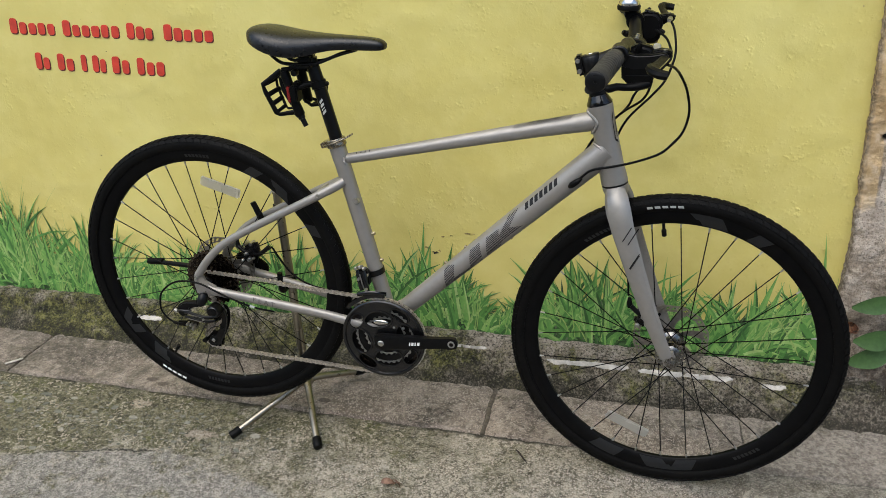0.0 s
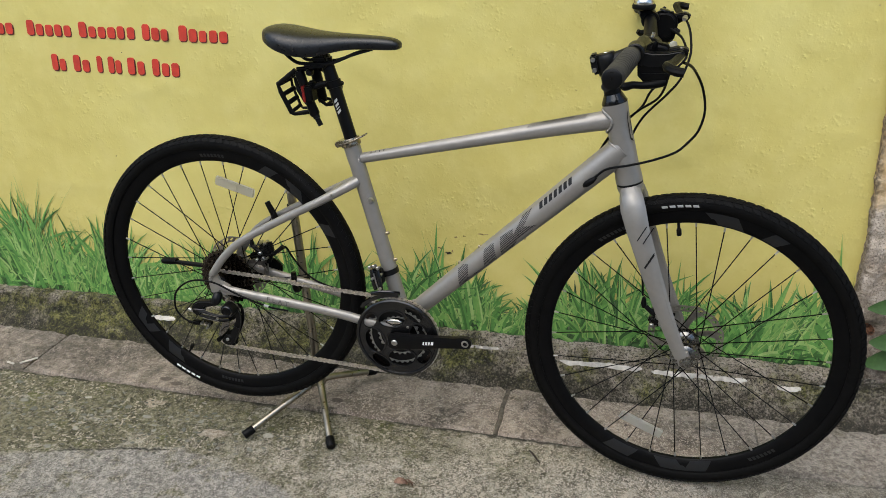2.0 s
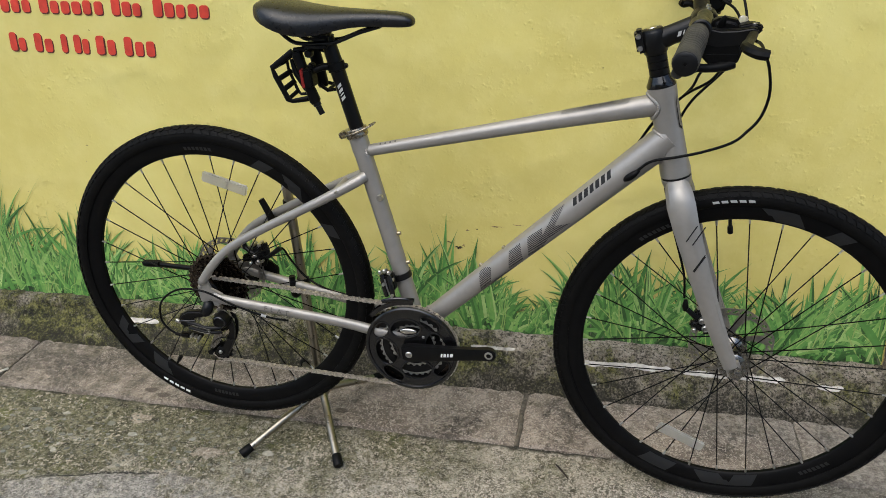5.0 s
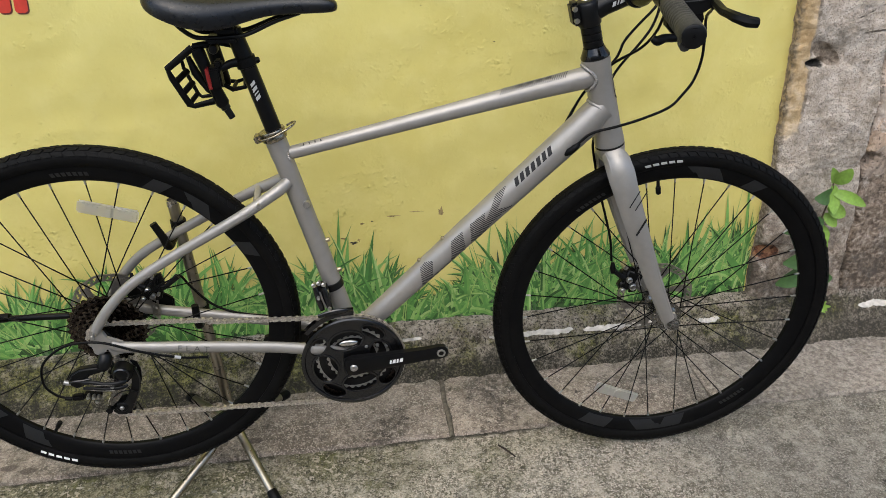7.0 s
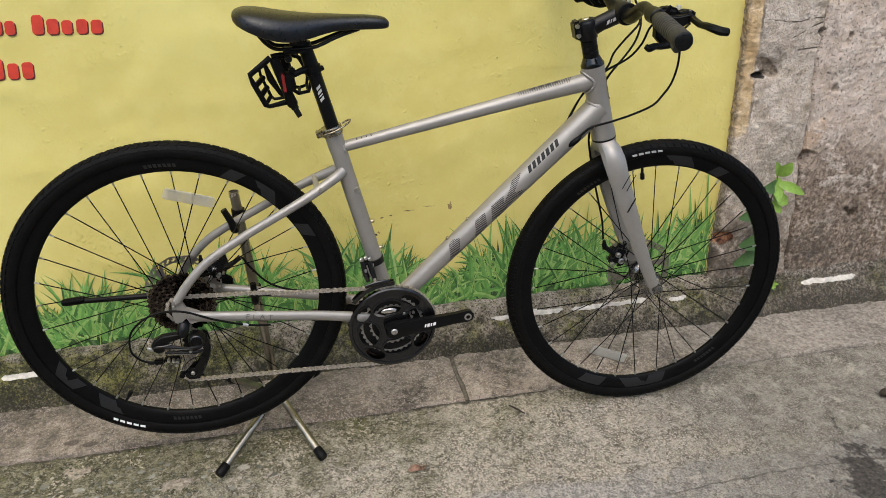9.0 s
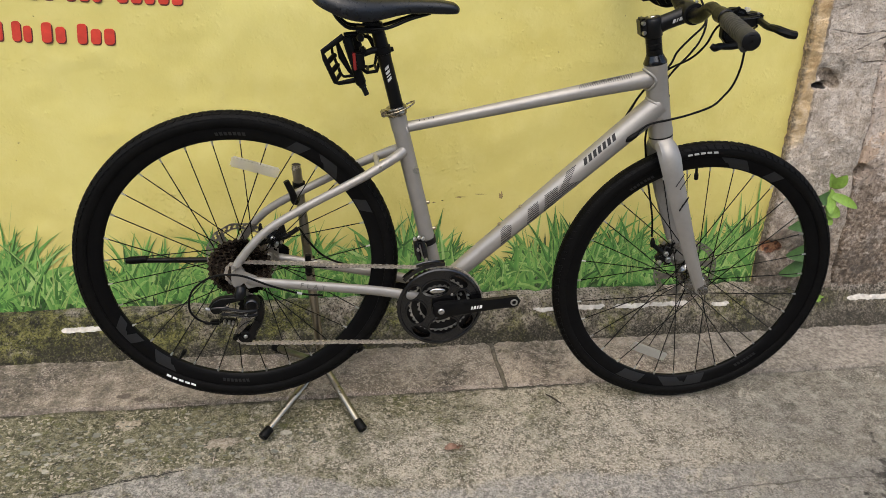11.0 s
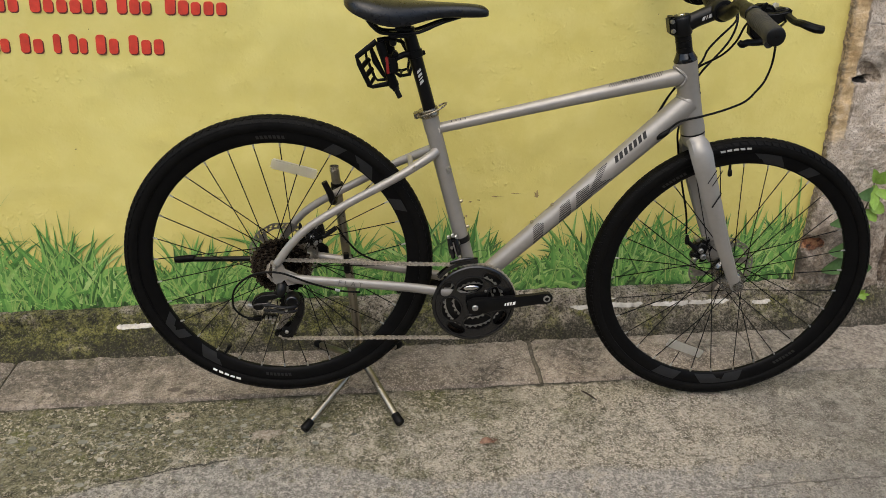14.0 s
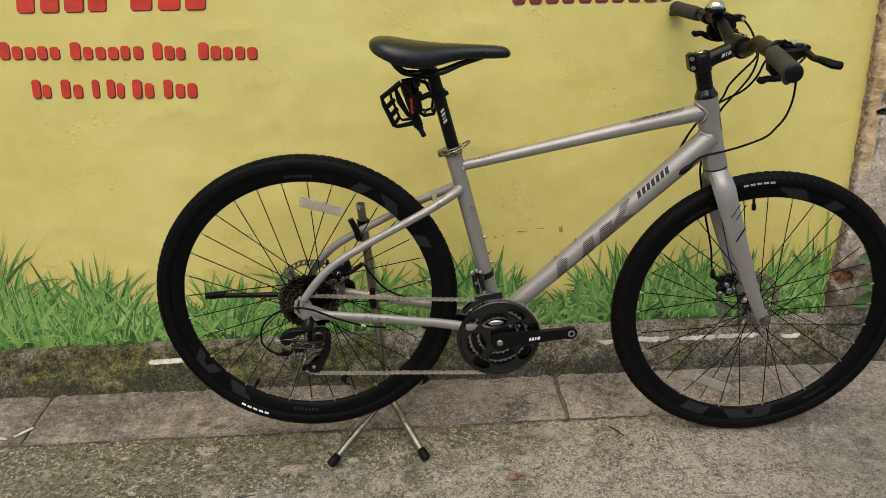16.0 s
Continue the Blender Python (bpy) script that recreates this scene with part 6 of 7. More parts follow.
def wheel(name, label, centre, turn, front, kenda, logos, faint, valve, first):
    m = Matrix.Translation(centre) @ Matrix.Rotation(radians(turn), 4, "Z")
    rim = part(name, turned(RIM_PROFILE, 160, closed=True), RIM, bike, label, m)
    tyre = part("tyre", tyre_mesh(), RUBBER, rim, "black tyre with fine block tread")
    bm = bmesh.new()
    for k in range(5):
        side_mark(bm, 0.3212, 0.3282, kenda + 2.6 * k - 6.1, kenda + 2.6 * k - 4.2, 0.35, 0.0009)
    part("tyre_mark", bm, PALE if front else WHITE, tyre, "row of small pale bars")
    for k, (a0, a1) in enumerate(logos):
        bm = bmesh.new()
        side_mark(bm, 0.2885, 0.3125, a0, a1 - 3.0, 4.0 if k % 2 else -3.0, n=5)
        if k % 2:
            side_mark(bm, 0.300, 0.3125, a1 - 3.4, a1, 2.5, n=3)
        part("rim_mark", bm, RIM_MARK, rim, "dark grey angular shape")
    for a in faint:
        bm = bmesh.new()
        for k in range(7):
            side_mark(bm, 0.297, 0.3045, a + 1.7 * k - 6, a + 1.7 * k - 4.8, 0.4, n=2)
        part("rim_faint_mark", bm, RIM_FAINT, rim, "row of faint grey bars")
    if front:
        prof = [(0.0, -0.052), (0.0048, -0.052), (0.0048, -0.046), (0.0105, -0.046), (0.0115, -0.040), (0.0200, -0.036), (0.0225, -0.034), (0.0225, -0.031), (0.0165, -0.027), (0.0130, -0.018), (0.0130, 0.012), (0.017, 0.022), (0.0230, 0.026), (0.0230, 0.029), (0.0185, 0.031), (0.0185, 0.040), (0.0105, 0.046), (0.0048, 0.046), (0.0048, 0.052), (0.0, 0.052)]
        hub = part("hub", turned(prof, 36), HUB_STEEL, rim, "polished silver front hub")
        for fy in (-0.0345, 0.0270):
            part("hub_flange", polar_plate(0.0150, 0.0300, 8, 192, lambda q, a: not (0.0215 < q < 0.0270 and abs((a * 16 / (2 * math.pi)) % 1.0 - 0.5) < 0.19), fy, fy + 0.0024), HUB_STEEL, hub, "drilled silver flange")
    else:
        prof = [(0.0, -0.062), (0.0048, -0.062), (0.0048, -0.055), (0.0140, -0.052), (0.0165, -0.045), (0.0165, -0.020), (0.0280, -0.0185), (0.0285, -0.016), (0.0180, -0.012), (0.0150, 0.0), (0.0150, 0.016), (0.0200, 0.026), (0.0280, 0.030), (0.0280, 0.033), (0.0190, 0.035), (0.0190, 0.044), (0.0115, 0.052), (0.0048, 0.055), (0.0048, 0.062), (0.0, 0.062)]
        part("hub", turned(prof, 36), BLACK, rim, "black rear hub")
    yf, yl, rf = (-0.0325, 0.0275, 0.0265) if front else (-0.0172, 0.0315, 0.0272)
    for k in range(32):
        side = (k + 1) % 2 if front else k % 2
        lead = 1 if ((k + 3 if front else k + 1) // 2) % 2 else -1
        a_rim = 2 * math.pi * (k + 0.5) / 32 + first
        a_hub = a_rim + lead * radians(66 if front else 74)
        p = Vector((rf * math.cos(a_hub), yl if side else yf, rf * math.sin(a_hub)))
        q = Vector((0.2875 * math.cos(a_rim), 0.0015 if side else -0.0015, 0.2875 * math.sin(a_rim)))
        d = q - p
        rot = Vector((0, 0, 1)).rotation_difference(d).to_matrix().to_4x4()
        s = new("spoke", SPOKE_MESH)
        s.parent = rim
        s.matrix_local = Matrix.Translation(p) @ rot @ Matrix.Diagonal((1, 1, d.length, 1))
        nip = new("nipple", NIPPLE_MESH)
        nip.parent = rim
        nip.matrix_local = Matrix.Translation(q - d.normalized() * 0.012) @ rot
    part("brake_rotor", polar_plate(0.0185, 0.0800, 17, 288, rotor_keep, 0.0395 if front else 0.0435, 0.0413 if front else 0.0453, lambda a: 1 - 0.012 * math.cos(12 * a)), ROTOR, rim, "drilled steel brake disc")
    va = radians(valve)
    d = Vector((math.cos(va), 0, math.sin(va)))
    v = part("valve", tube([d * 0.287, d * 0.272, d * 0.2715, d * 0.2700], [0.0032, 0.0032, 0.0046, 0.0046], 12), BLACK, rim)
    part("valve_cap", tube([d * 0.2702, d * 0.2690, d * 0.2580, d * 0.2565], [0.0044, 0.0050, 0.0050, 0.0036], 12), PLASTIC, v)
    return rim


front_wheel = wheel("front_wheel", "black deep rim with wire spokes", FRONT, -2.9, True, 96.7, ((60, 69), (73, 86), (243, 258), (262, 275), (278, 290)), (124, 308), 98, radians(18.2))
rear_wheel = wheel("rear_wheel", "black deep rim with wire spokes", REAR, -0.2, False, 241.5, ((26, 35), (43, 53), (62, 71), (203, 211), (214, 222), (225, 236)), (90, 264), 237, radians(2.2))


def reflector(parent, x, z, tilt, length):
    bm = block((length, 0.007, 0.024), (0, 0, 0), 0.003)
    joined(bm, block((length * 0.16, 0.011, 0.019), (0, 0, 0), 0.002))
    for k in (-1, 1):
        joined(bm, block((length * 0.30, 0.0085, 0.015), (k * length * 0.28, 0, 0), 0.002))
    part("spoke_reflector", bm, CLEAR_PALE, parent, "clear plastic spoke reflector", Matrix.Translation((x, -0.004, z)) @ Matrix.Rotation(radians(tilt), 4, "Y"))


reflector(rear_wheel, -0.346 - REAR.x, 0.645 - REAR.z, 17, 0.100)
reflector(front_wheel, 0.601 - FRONT.x, 0.138 - FRONT.z, 23, 0.102)
for p in (FRONT, REAR):
    w = 0.052 if p is FRONT else 0.062
    for side in (-1, 1):
        bm = turned([(0.0, side * (w + 0.012)), (0.0035, side * (w + 0.012)), (0.0048, side * (w + 0.010)), (0.0055, side * (w + 0.009)), (0.0085, side * (w + 0.008)), (0.0085, side * (w + 0.001)), (0.0105, side * (w + 0.001)), (0.0105, side * w)], 18, centre=p)
        if p is FRONT:
            joined(bm, turned([(0.0135, side * (w + 0.0095)), (0.0135, side * (w + 0.0125)), (0.0105, side * (w + 0.0130)), (0.0095, side * (w + 0.0200)), (0.0052, side * (w + 0.0225)), (0.0, side * (w + 0.0225))], 22, centre=p))
        part("axle_nut", bm, NUT if p is FRONT else BLACK, bike)

# gears
PITCH = 0.0127


def gear_rim(teeth, depth=0.052):
    return lambda a: 1 - depth * (0.5 - 0.5 * math.cos(teeth * a)) ** 1.2


def gear(teeth, y0, y1, hole):
    r = teeth * PITCH / (2 * math.pi) + 0.0022
    return polar_plate(hole, r, 2, teeth * 6, lambda q, a: True, y0, y1, gear_rim(teeth, 0.0045 / r))


cassette = part("cassette", turned([(0.010, -0.049), (0.0155, -0.049), (0.0195, -0.047), (0.0195, -0.016), (0.010, -0.016)], 28, closed=True), COGS, bike, "seven dark oily sprockets", Matrix.Translation(REAR))
for k, teeth in enumerate((14, 17, 20, 23, 26, 30, 34)):
    y = -0.0475 + 0.0049 * k
    # every other sprocket takes the paler steel, so that the steps show
    part("sprocket", gear(teeth, y, y + 0.0018, 0.018), COGS if k % 2 else COG_PALE, cassette)


def window(q, a, at_, rr, dr, dt):
    da = (a - radians(at_) + math.pi) % (2 * math.pi) - math.pi
    return abs((q - rr) / dr) ** 2.2 + abs(da * rr / dt) ** 2.2 < 1


GUARD_WINDOWS = ((103, 0.0490, 0.0205, 0.0310), (192, 0.0540, 0.0230, 0.0300), (281, 0.0500, 0.0225, 0.0315), (12, 0.0540, 0.0210, 0.0300),
                 (57, 0.0750, 0.0125, 0.0225), (148, 0.0735, 0.0135, 0.0200), (237, 0.0760, 0.0125, 0.0235), (327, 0.0740, 0.0140, 0.0200))


def guard_keep(q, a):
    return not any(window(q, a, *w) for w in GUARD_WINDOWS)


crank = part("chain_guard", polar_plate(0.010, 0.0970, 64, 420, guard_keep, -0.0525, -0.0490), GUARD, bike, "black slotted chain guard", Matrix.Translation(BB))
part("guard_lip", turned([(0.0895, -0.0528), (0.0910, -0.0552), (0.0950, -0.0560), (0.0978, -0.0542), (0.0978, -0.0495), (0.0950, -0.0488), (0.0895, -0.0490)], 96, closed=True), GUARD, crank)
for w_at, rr, dr, dt in GUARD_WINDOWS:
    pts = []
    for k in range(49):
        a = 2 * math.pi * k / 48
        c, q = math.cos(a), math.sin(a)
        er, et = rr + (dr + 0.0012) * math.copysign(abs(q) ** 0.91, q), (dt + 0.0012) * math.copysign(abs(c) ** 0.91, c) / rr
        g = radians(w_at) + et
        pts.append((er * math.cos(g), -0.0528, er * math.sin(g)))
    part("window_lip", tube(pts, 0.0024 if dr > 0.015 else 0.0018, 8, 0.8), GUARD, crank)
part("large_chainring", gear(48, -0.0455, -0.0432, 0.080), COGS, crank)
part("middle_chainring", gear(34, -0.0425, -0.0405, 0.0645), RING, crank, "steel middle chainring")
part("small_chainring", gear(24, -0.0385, -0.0365, 0.0445), RING, crank, "steel small chainring")
# black disc added behind the rings, to keep background light out of the windows
part("ring_backing", turned([(0.020, -0.0350), (0.0900, -0.0400), (0.0900, -0.0340), (0.020, -0.0300)], 64, closed=True), BLACK, crank)
part("ring_web", turned([(0.0515, -0.0408), (0.0648, -0.0412), (0.0648, -0.0404), (0.0515, -0.0400)], 64, closed=True), BLACK, crank)
# chrome oval put in for the lit hole that shows in the top window
bm = bmesh.new()
bmesh.ops.create_uvsphere(bm, u_segments=18, v_segments=10, radius=1.0, matrix=Matrix.Translation((-0.006, -0.0480, 0.0385)) @ Matrix.Diagonal((0.0185, 0.0040, 0.0078, 1)))
part("lit_hole_oval", bm, CHROME, crank)
for a, r in ((50, 0.041), (33, 0.056), (24, 0.070)):
    part("ring_bolt", turned([(0.0, -0.0545), (0.0022, -0.0545), (0.0032, -0.0530), (0.0032, -0.048)], 12, centre=(r * math.cos(radians(a)), 0, r * math.sin(radians(a)))), STEEL, crank)
part("bottom_bracket_cup", turned([(0.0, -0.040), (0.024, -0.040), (0.026, -0.036), (0.026, -0.030)], 28), STEEL, crank)


def crank_arm(length, angle, side):
    rows = ((-0.018, 0.006, 0.4), (-0.015, 0.0150, 0.8), (0.0, 0.0185, 1.0), (0.020, 0.0170, 1.0), (length * 0.45, 0.0145, 0.85), (length * 0.85, 0.0125, 0.72), (length - 0.002, 0.0140, 0.72), (length + 0.009, 0.0115, 0.68), (length + 0.014, 0.0040, 0.45))
    loops = []
    for x, h, t in rows:
        y = side * (0.064 + 0.010 * max(0, x) / length)
        loops.append([(x, y + side * 0.0095 * t * e, h * g) for e, g in ((1, 0.55), (0.72, 1), (-0.72, 1), (-1, 0.6), (-1, -0.6), (-0.72, -1), (0.72, -1), (1, -0.55))])
    bm = bmesh.new()
    rings(bm, loops)
    fix(bm)
    m = Matrix.Rotation(radians(-angle), 4, "Y")
    bmesh.ops.transform(bm, matrix=m, verts=bm.verts)
    return bm, m


bm, m = crank_arm(0.166, 7.0, -1)
arm = part("crank_arm", bm, SATIN, crank, "black crank arm without pedal")
part("crank_bolt", turned([(0.0, -0.0755), (0.002, -0.0755), (0.0025, -0.0765), (0.0055, -0.0765), (0.0072, -0.0750), (0.0072, -0.072)], 18), STEEL, arm)
part("pedal_hole", turned([(0.0050, -0.0800), (0.0050, -0.0822), (0.0078, -0.0824), (0.0084, -0.0805)], 20, centre=m @ Vector((0.166, 0, 0))), STEEL, arm)
bm = bmesh.new()
for x0, x1 in ((0.067, 0.0705), (0.0725, 0.078), (0.080, 0.0835), (0.086, 0.092)):
    flat_patch(bm, [m @ Vector((x, -0.0779 - 0.0006 * (x - 0.07) / 0.03, z)) for x, z in ((x0, -0.004), (x1, -0.004), (x1 + 0.002, 0.004), (x0 + 0.002, 0.004))])
part("crank_mark", bm, WHITE, arm, "white slanted bars")
bm, m = crank_arm(0.166, 187.0, 1)
part("crank_arm", bm, SATIN, crank)

# chain: a loop of links round ring, pulleys and cog
COG_R, RING_R, PUL_R = 14 * PITCH / (2 * math.pi), 48 * PITCH / (2 * math.pi), 0.0235
GUIDE, TENSION = Vector((-0.374, 0, 0.343)), Vector((-0.386, 0, 0.2715))


def arc(c, r, a0, a1, n=24):
    return [Vector((c.x + r * math.cos(radians(a0 + (a1 - a0) * k / n)), 0, c.z + r * math.sin(radians(a0 + (a1 - a0) * k / n)))) for k in range(n + 1)]


ring_c = Vector((BB.x, 0, BB.z))
cog_c = Vector((REAR.x, 0, REAR.z))
loop = arc(ring_c, RING_R, 94, -88) + arc(TENSION, PUL_R, -88, -215, 12) + arc(GUIDE, PUL_R, -35, 65, 10) + arc(cog_c, COG_R, 232, 94, 12)
loop.append(loop[0])
lens = [0.0]
for a, b in zip(loop, loop[1:]):
    lens.append(lens[-1] + (b - a).length)


def along(s):
    s = s % lens[-1]
    i = min(int(np.searchsorted(lens, s, "right")) - 1, len(loop) - 2)
    return loop[i].lerp(loop[i + 1], (s - lens[i]) / max(1e-9, lens[i + 1] - lens[i]))


def link_mesh(name, y0, y1):
    bm = bmesh.new()
    out = [(PITCH / 2 + 0.0042 * math.cos(a), 0.0042 * math.sin(a)) for a in (radians(-70 + 28 * k) for k in range(6))]
    out += [(0.0, 0.0028)] + [(-PITCH / 2 + 0.0042 * math.cos(a), 0.0042 * math.sin(a)) for a in (radians(110 + 28 * k) for k in range(6))] + [(0.0, -0.0028)]
    for s in (-1, 1):
        plate(out, s * y0, s * y1, bm)
    if y0 > 0.0025:
        for s in (-1, 1):
            turned([(0.0, -y1 - 0.0006), (0.0016, -y1 - 0.0006), (0.0016, y1 + 0.0006), (0.0, y1 + 0.0006)], 8, bm=bm, centre=(s * PITCH / 2, 0, 0))
    else:
        for s in (-1, 1):
            turned([(0.0, -y0), (0.0038, -y0), (0.0038, y0), (0.0, y0)], 8, bm=bm, centre=(s * PITCH / 2, 0, 0))
    me = bpy.data.meshes.new(name)
    fix(bm).to_mesh(me)
    bm.free()
    me.materials.append(CHAIN)
    return me


LINKS = (link_mesh("chain_link", 0.0017, 0.0026), link_mesh("chain_link", 0.0029, 0.0037))
chain = new("chain")
chain.parent = bike
chain["label"] = "oiled steel chain"
count = 2 * round(lens[-1] / PITCH / 2)
step = lens[-1] / count
for k in range(count):
    a, b = along(k * step), along((k + 1) * step)
    c = (a + b) / 2
    lk = new("chain_link", LINKS[k % 2])
    lk.parent = chain
    y = -0.0450 if c.x > -0.2 else (-0.0385 if c.z > 0.375 else -0.0466)
    lk.matrix_local = Matrix.Translation((c.x, y, c.z)) @ Matrix.Rotation(-math.atan2(b.z - a.z, b.x - a.x), 4, "Y")

# rear derailleur
bm = tube([(-0.386, -0.069, 0.404), (-0.386, -0.071, 0.398), (-0.388, -0.078, 0.388), (-0.391, -0.080, 0.380)], [0.009, 0.0115, 0.0120, 0.009], 16)
joined(bm, tube([(-0.391, -0.070, 0.384), (-0.391, -0.074, 0.384), (-0.391, -0.083, 0.386), (-0.391, -0.086, 0.386)], [0.0085, 0.0105, 0.0105, 0.0085], 20))
rd = part("rear_derailleur", bm, BLACK, bike, "black rear derailleur")
bm = plate([(-0.400, 0.388), (-0.384, 0.385), (-0.384, 0.378), (-0.400, 0.374), (-0.416, 0.370), (-0.423, 0.359), (-0.431, 0.348), (-0.443, 0.346), (-0.452, 0.354), (-0.453, 0.366), (-0.445, 0.378), (-0.430, 0.386)], -0.088, -0.072)
bmesh.ops.bevel(bm, geom=[e for e in bm.edges if len(e.link_faces) == 2 and e.calc_face_angle(0) > 0.9], offset=0.0035, segments=3, affect="EDGES")
part("derailleur_body", bm, GLOSS, rd)
part("body_lip", tube([(-0.450, -0.089, 0.361), (-0.441, -0.091, 0.365), (-0.427, -0.091, 0.365), (-0.412, -0.090, 0.367)], [0.002, 0.003, 0.003, 0.002], 10, smooth_steps=4), GUARD, rd)
for z0, z1, w in ((0.365, 0.356, 0.0048), (0.353, 0.346, 0.0040)):
    part("derailleur_link", tube([(-0.426, -0.096, z0 - 0.001), (-0.408, -0.100, z0), (-0.384, -0.100, z1 + 0.002), (-0.362, -0.095, z1), (-0.354, -0.090, z1)], [w * 0.7, w, w * 1.05, w, w * 0.6], 14, 0.8, smooth_steps=5), BLACK, rd)
    # thin bright tube stands in for the highlight along the glossy link
    part("link_highlight", tube([(-0.412, -0.1052, z0 + 0.0006), (-0.396, -0.1066, z0 - 0.002), (-0.372, -0.1040, z1 + 0.001)], 0.0005, 8, smooth_steps=4), ROTOR, rd, "thin bright steel line standing in for the highlight on the link")
bm = turned([(0.0, -0.077), (0.012, -0.077), (0.0155, -0.075), (0.0172, -0.070), (0.0172, -0.056), (0.014, -0.052), (0.0, -0.052)], 28, centre=(-0.366, 0, 0.359))
part("derailleur_knuckle", bm, BLACK, rd)
part("knuckle_lip", turned([(0.0105, -0.0775), (0.0120, -0.0785), (0.0140, -0.0770), (0.0120, -0.0760)], 28, closed=True, centre=(-0.366, 0, 0.359)), GUARD, rd)
for x, z in ((-0.422, 0.334), (-0.413, 0.3325), (-0.405, 0.331), (-0.409, 0.323), (-0.377, 0.352)):
    part("adjusting_screw", turned([(0.0, -0.003), (0.0028, -0.003), (0.0035, 0.0), (0.0035, 0.008)], 12, centre=(x, -0.099, z)), STEEL, rd)
part("screw_block", block((0.030, 0.014, 0.009), (-0.416, -0.088, 0.332), 0.002, Matrix.Rotation(radians(4), 4, "Y")), PLASTIC, rd)
part("barrel_adjuster", tube([(-0.461, -0.084, 0.361), (-0.455, -0.084, 0.358), (-0.450, -0.084, 0.356)], [0.0042, 0.0048, 0.0034], 14), STEEL, rd, "bright cable barrel adjuster")
part("cable_clamp", joined(block((0.022, 0.012, 0.012), (-0.442, -0.088, 0.329), 0.003), tube([(-0.452, -0.090, 0.328), (-0.464, -0.090, 0.330)], 0.0038, 10)), PLASTIC, rd)
# cage: a slim bent plate on either side of the two toothed wheels
for y, mat in ((-0.0395, BLACK), (-0.0545, BLACK)):
    o = [(-0.356, 0.366), (-0.346, 0.360), (-0.342, 0.344), (-0.344, 0.322), (-0.352, 0.300), (-0.364, 0.278), (-0.370, 0.262), (-0.382, 0.254), (-0.396, 0.256), (-0.403, 0.264), (-0.400, 0.271), (-0.388, 0.275), (-0.377, 0.287), (-0.367, 0.304), (-0.358, 0.324), (-0.357, 0.342), (-0.363, 0.354)]
    bm = plate(o, y - 0.0012, y + 0.0012)
    part("derailleur_cage", bm, mat, rd)
part("cage_rim", tube([(-0.347, -0.057, 0.360), (-0.3425, -0.057, 0.340), (-0.345, -0.057, 0.318), (-0.353, -0.057, 0.296), (-0.367, -0.057, 0.268)], 0.0016, 10, smooth_steps=5), GUARD, rd)
part("cage_arm", plate([(-0.392, 0.318), (-0.380, 0.326), (-0.372, 0.318), (-0.384, 0.296), (-0.400, 0.280), (-0.408, 0.284)], -0.0600, -0.0580), NUT, rd, "bare steel cage arm")
part("cage_stop", tube([(-0.408, -0.062, 0.270), (-0.408, -0.048, 0.270)], [0.0060, 0.0060], 12), PLASTIC, rd)
for c in (GUIDE, TENSION):
    part("jockey_wheel", gear(11, -0.0485, -0.0445, 0.004), PLASTIC, rd, m=Matrix.Translation((c.x, 0, c.z)))
    part("jockey_hub", turned([(0.0, -0.0570), (0.0095, -0.0570), (0.0110, -0.0555), (0.0110, -0.040)], 20, centre=(c.x, 0, c.z)), GLOSS, rd)
    part("jockey_bolt", turned([(0.0, -0.0605), (0.0030, -0.0605), (0.0042, -0.0595), (0.0042, -0.050)], 14, centre=(c.x, 0, c.z)), STEEL, rd)
part("cage_spring", tube([(-0.405, -0.058, 0.285), (-0.392, -0.060, 0.302), (-0.372, -0.060, 0.312), (-0.352, -0.057, 0.304)], 0.0012, 8, smooth_steps=5), BLACK, rd)
part("shift_cable", tube([(-0.215, -0.058, 0.368), (-0.262, -0.068, 0.380), (-0.325, -0.079, 0.408), (-0.385, -0.084, 0.437), (-0.440, -0.088, 0.438), (-0.482, -0.090, 0.408), (-0.492, -0.090, 0.366), (-0.480, -0.090, 0.342), (-0.462, -0.090, 0.330)], 0.0023, 10, smooth_steps=8), PLASTIC, bike, "looped black cable housing")
part("cable_ferrule", tube([(-0.260, -0.0675, 0.3790), (-0.270, -0.070, 0.3835)], 0.0029, 12), PALE, bike, "white cable end sleeve")

# front derailleur
fd = part("front_derailleur", joined(tube([(0.0205, 0, 0.462), (0.0172, 0, 0.474)], 0.0215, 28), block((0.026, 0.024, 0.042), (0.000, -0.027, 0.464), 0.005, Matrix.Rotation(radians(-8), 4, "Y"))), BLACK, bike, "black front derailleur")
for dx, y in ((-0.009, -0.036), (0.006, -0.039)):
    part("derailleur_link", tube([(dx - 0.002, y, 0.484), (dx + 0.001, y - 0.003, 0.470), (dx + 0.005, y - 0.006, 0.450), (dx + 0.008, y - 0.007, 0.438)], [0.0045, 0.0060, 0.0056, 0.0045], 12, 0.8, smooth_steps=5), GUARD, fd)
part("link_spring", tube([(-0.003, -0.0455, 0.478), (0.001, -0.0475, 0.462), (0.006, -0.0490, 0.446)], 0.0016, 8, smooth_steps=4), ROTOR, fd)
for y in (-0.0390, -0.0505):
    o = [(BB.x + r * math.cos(radians(a)), BB.z + r * math.sin(radians(a))) for r, al in ((0.1035, range(86, 141, 6)), (0.1125, range(140, 85, -6))) for a in al]
    part("derailleur_cage", plate(o, y - 0.0009, y + 0.0009), GUARD, fd)
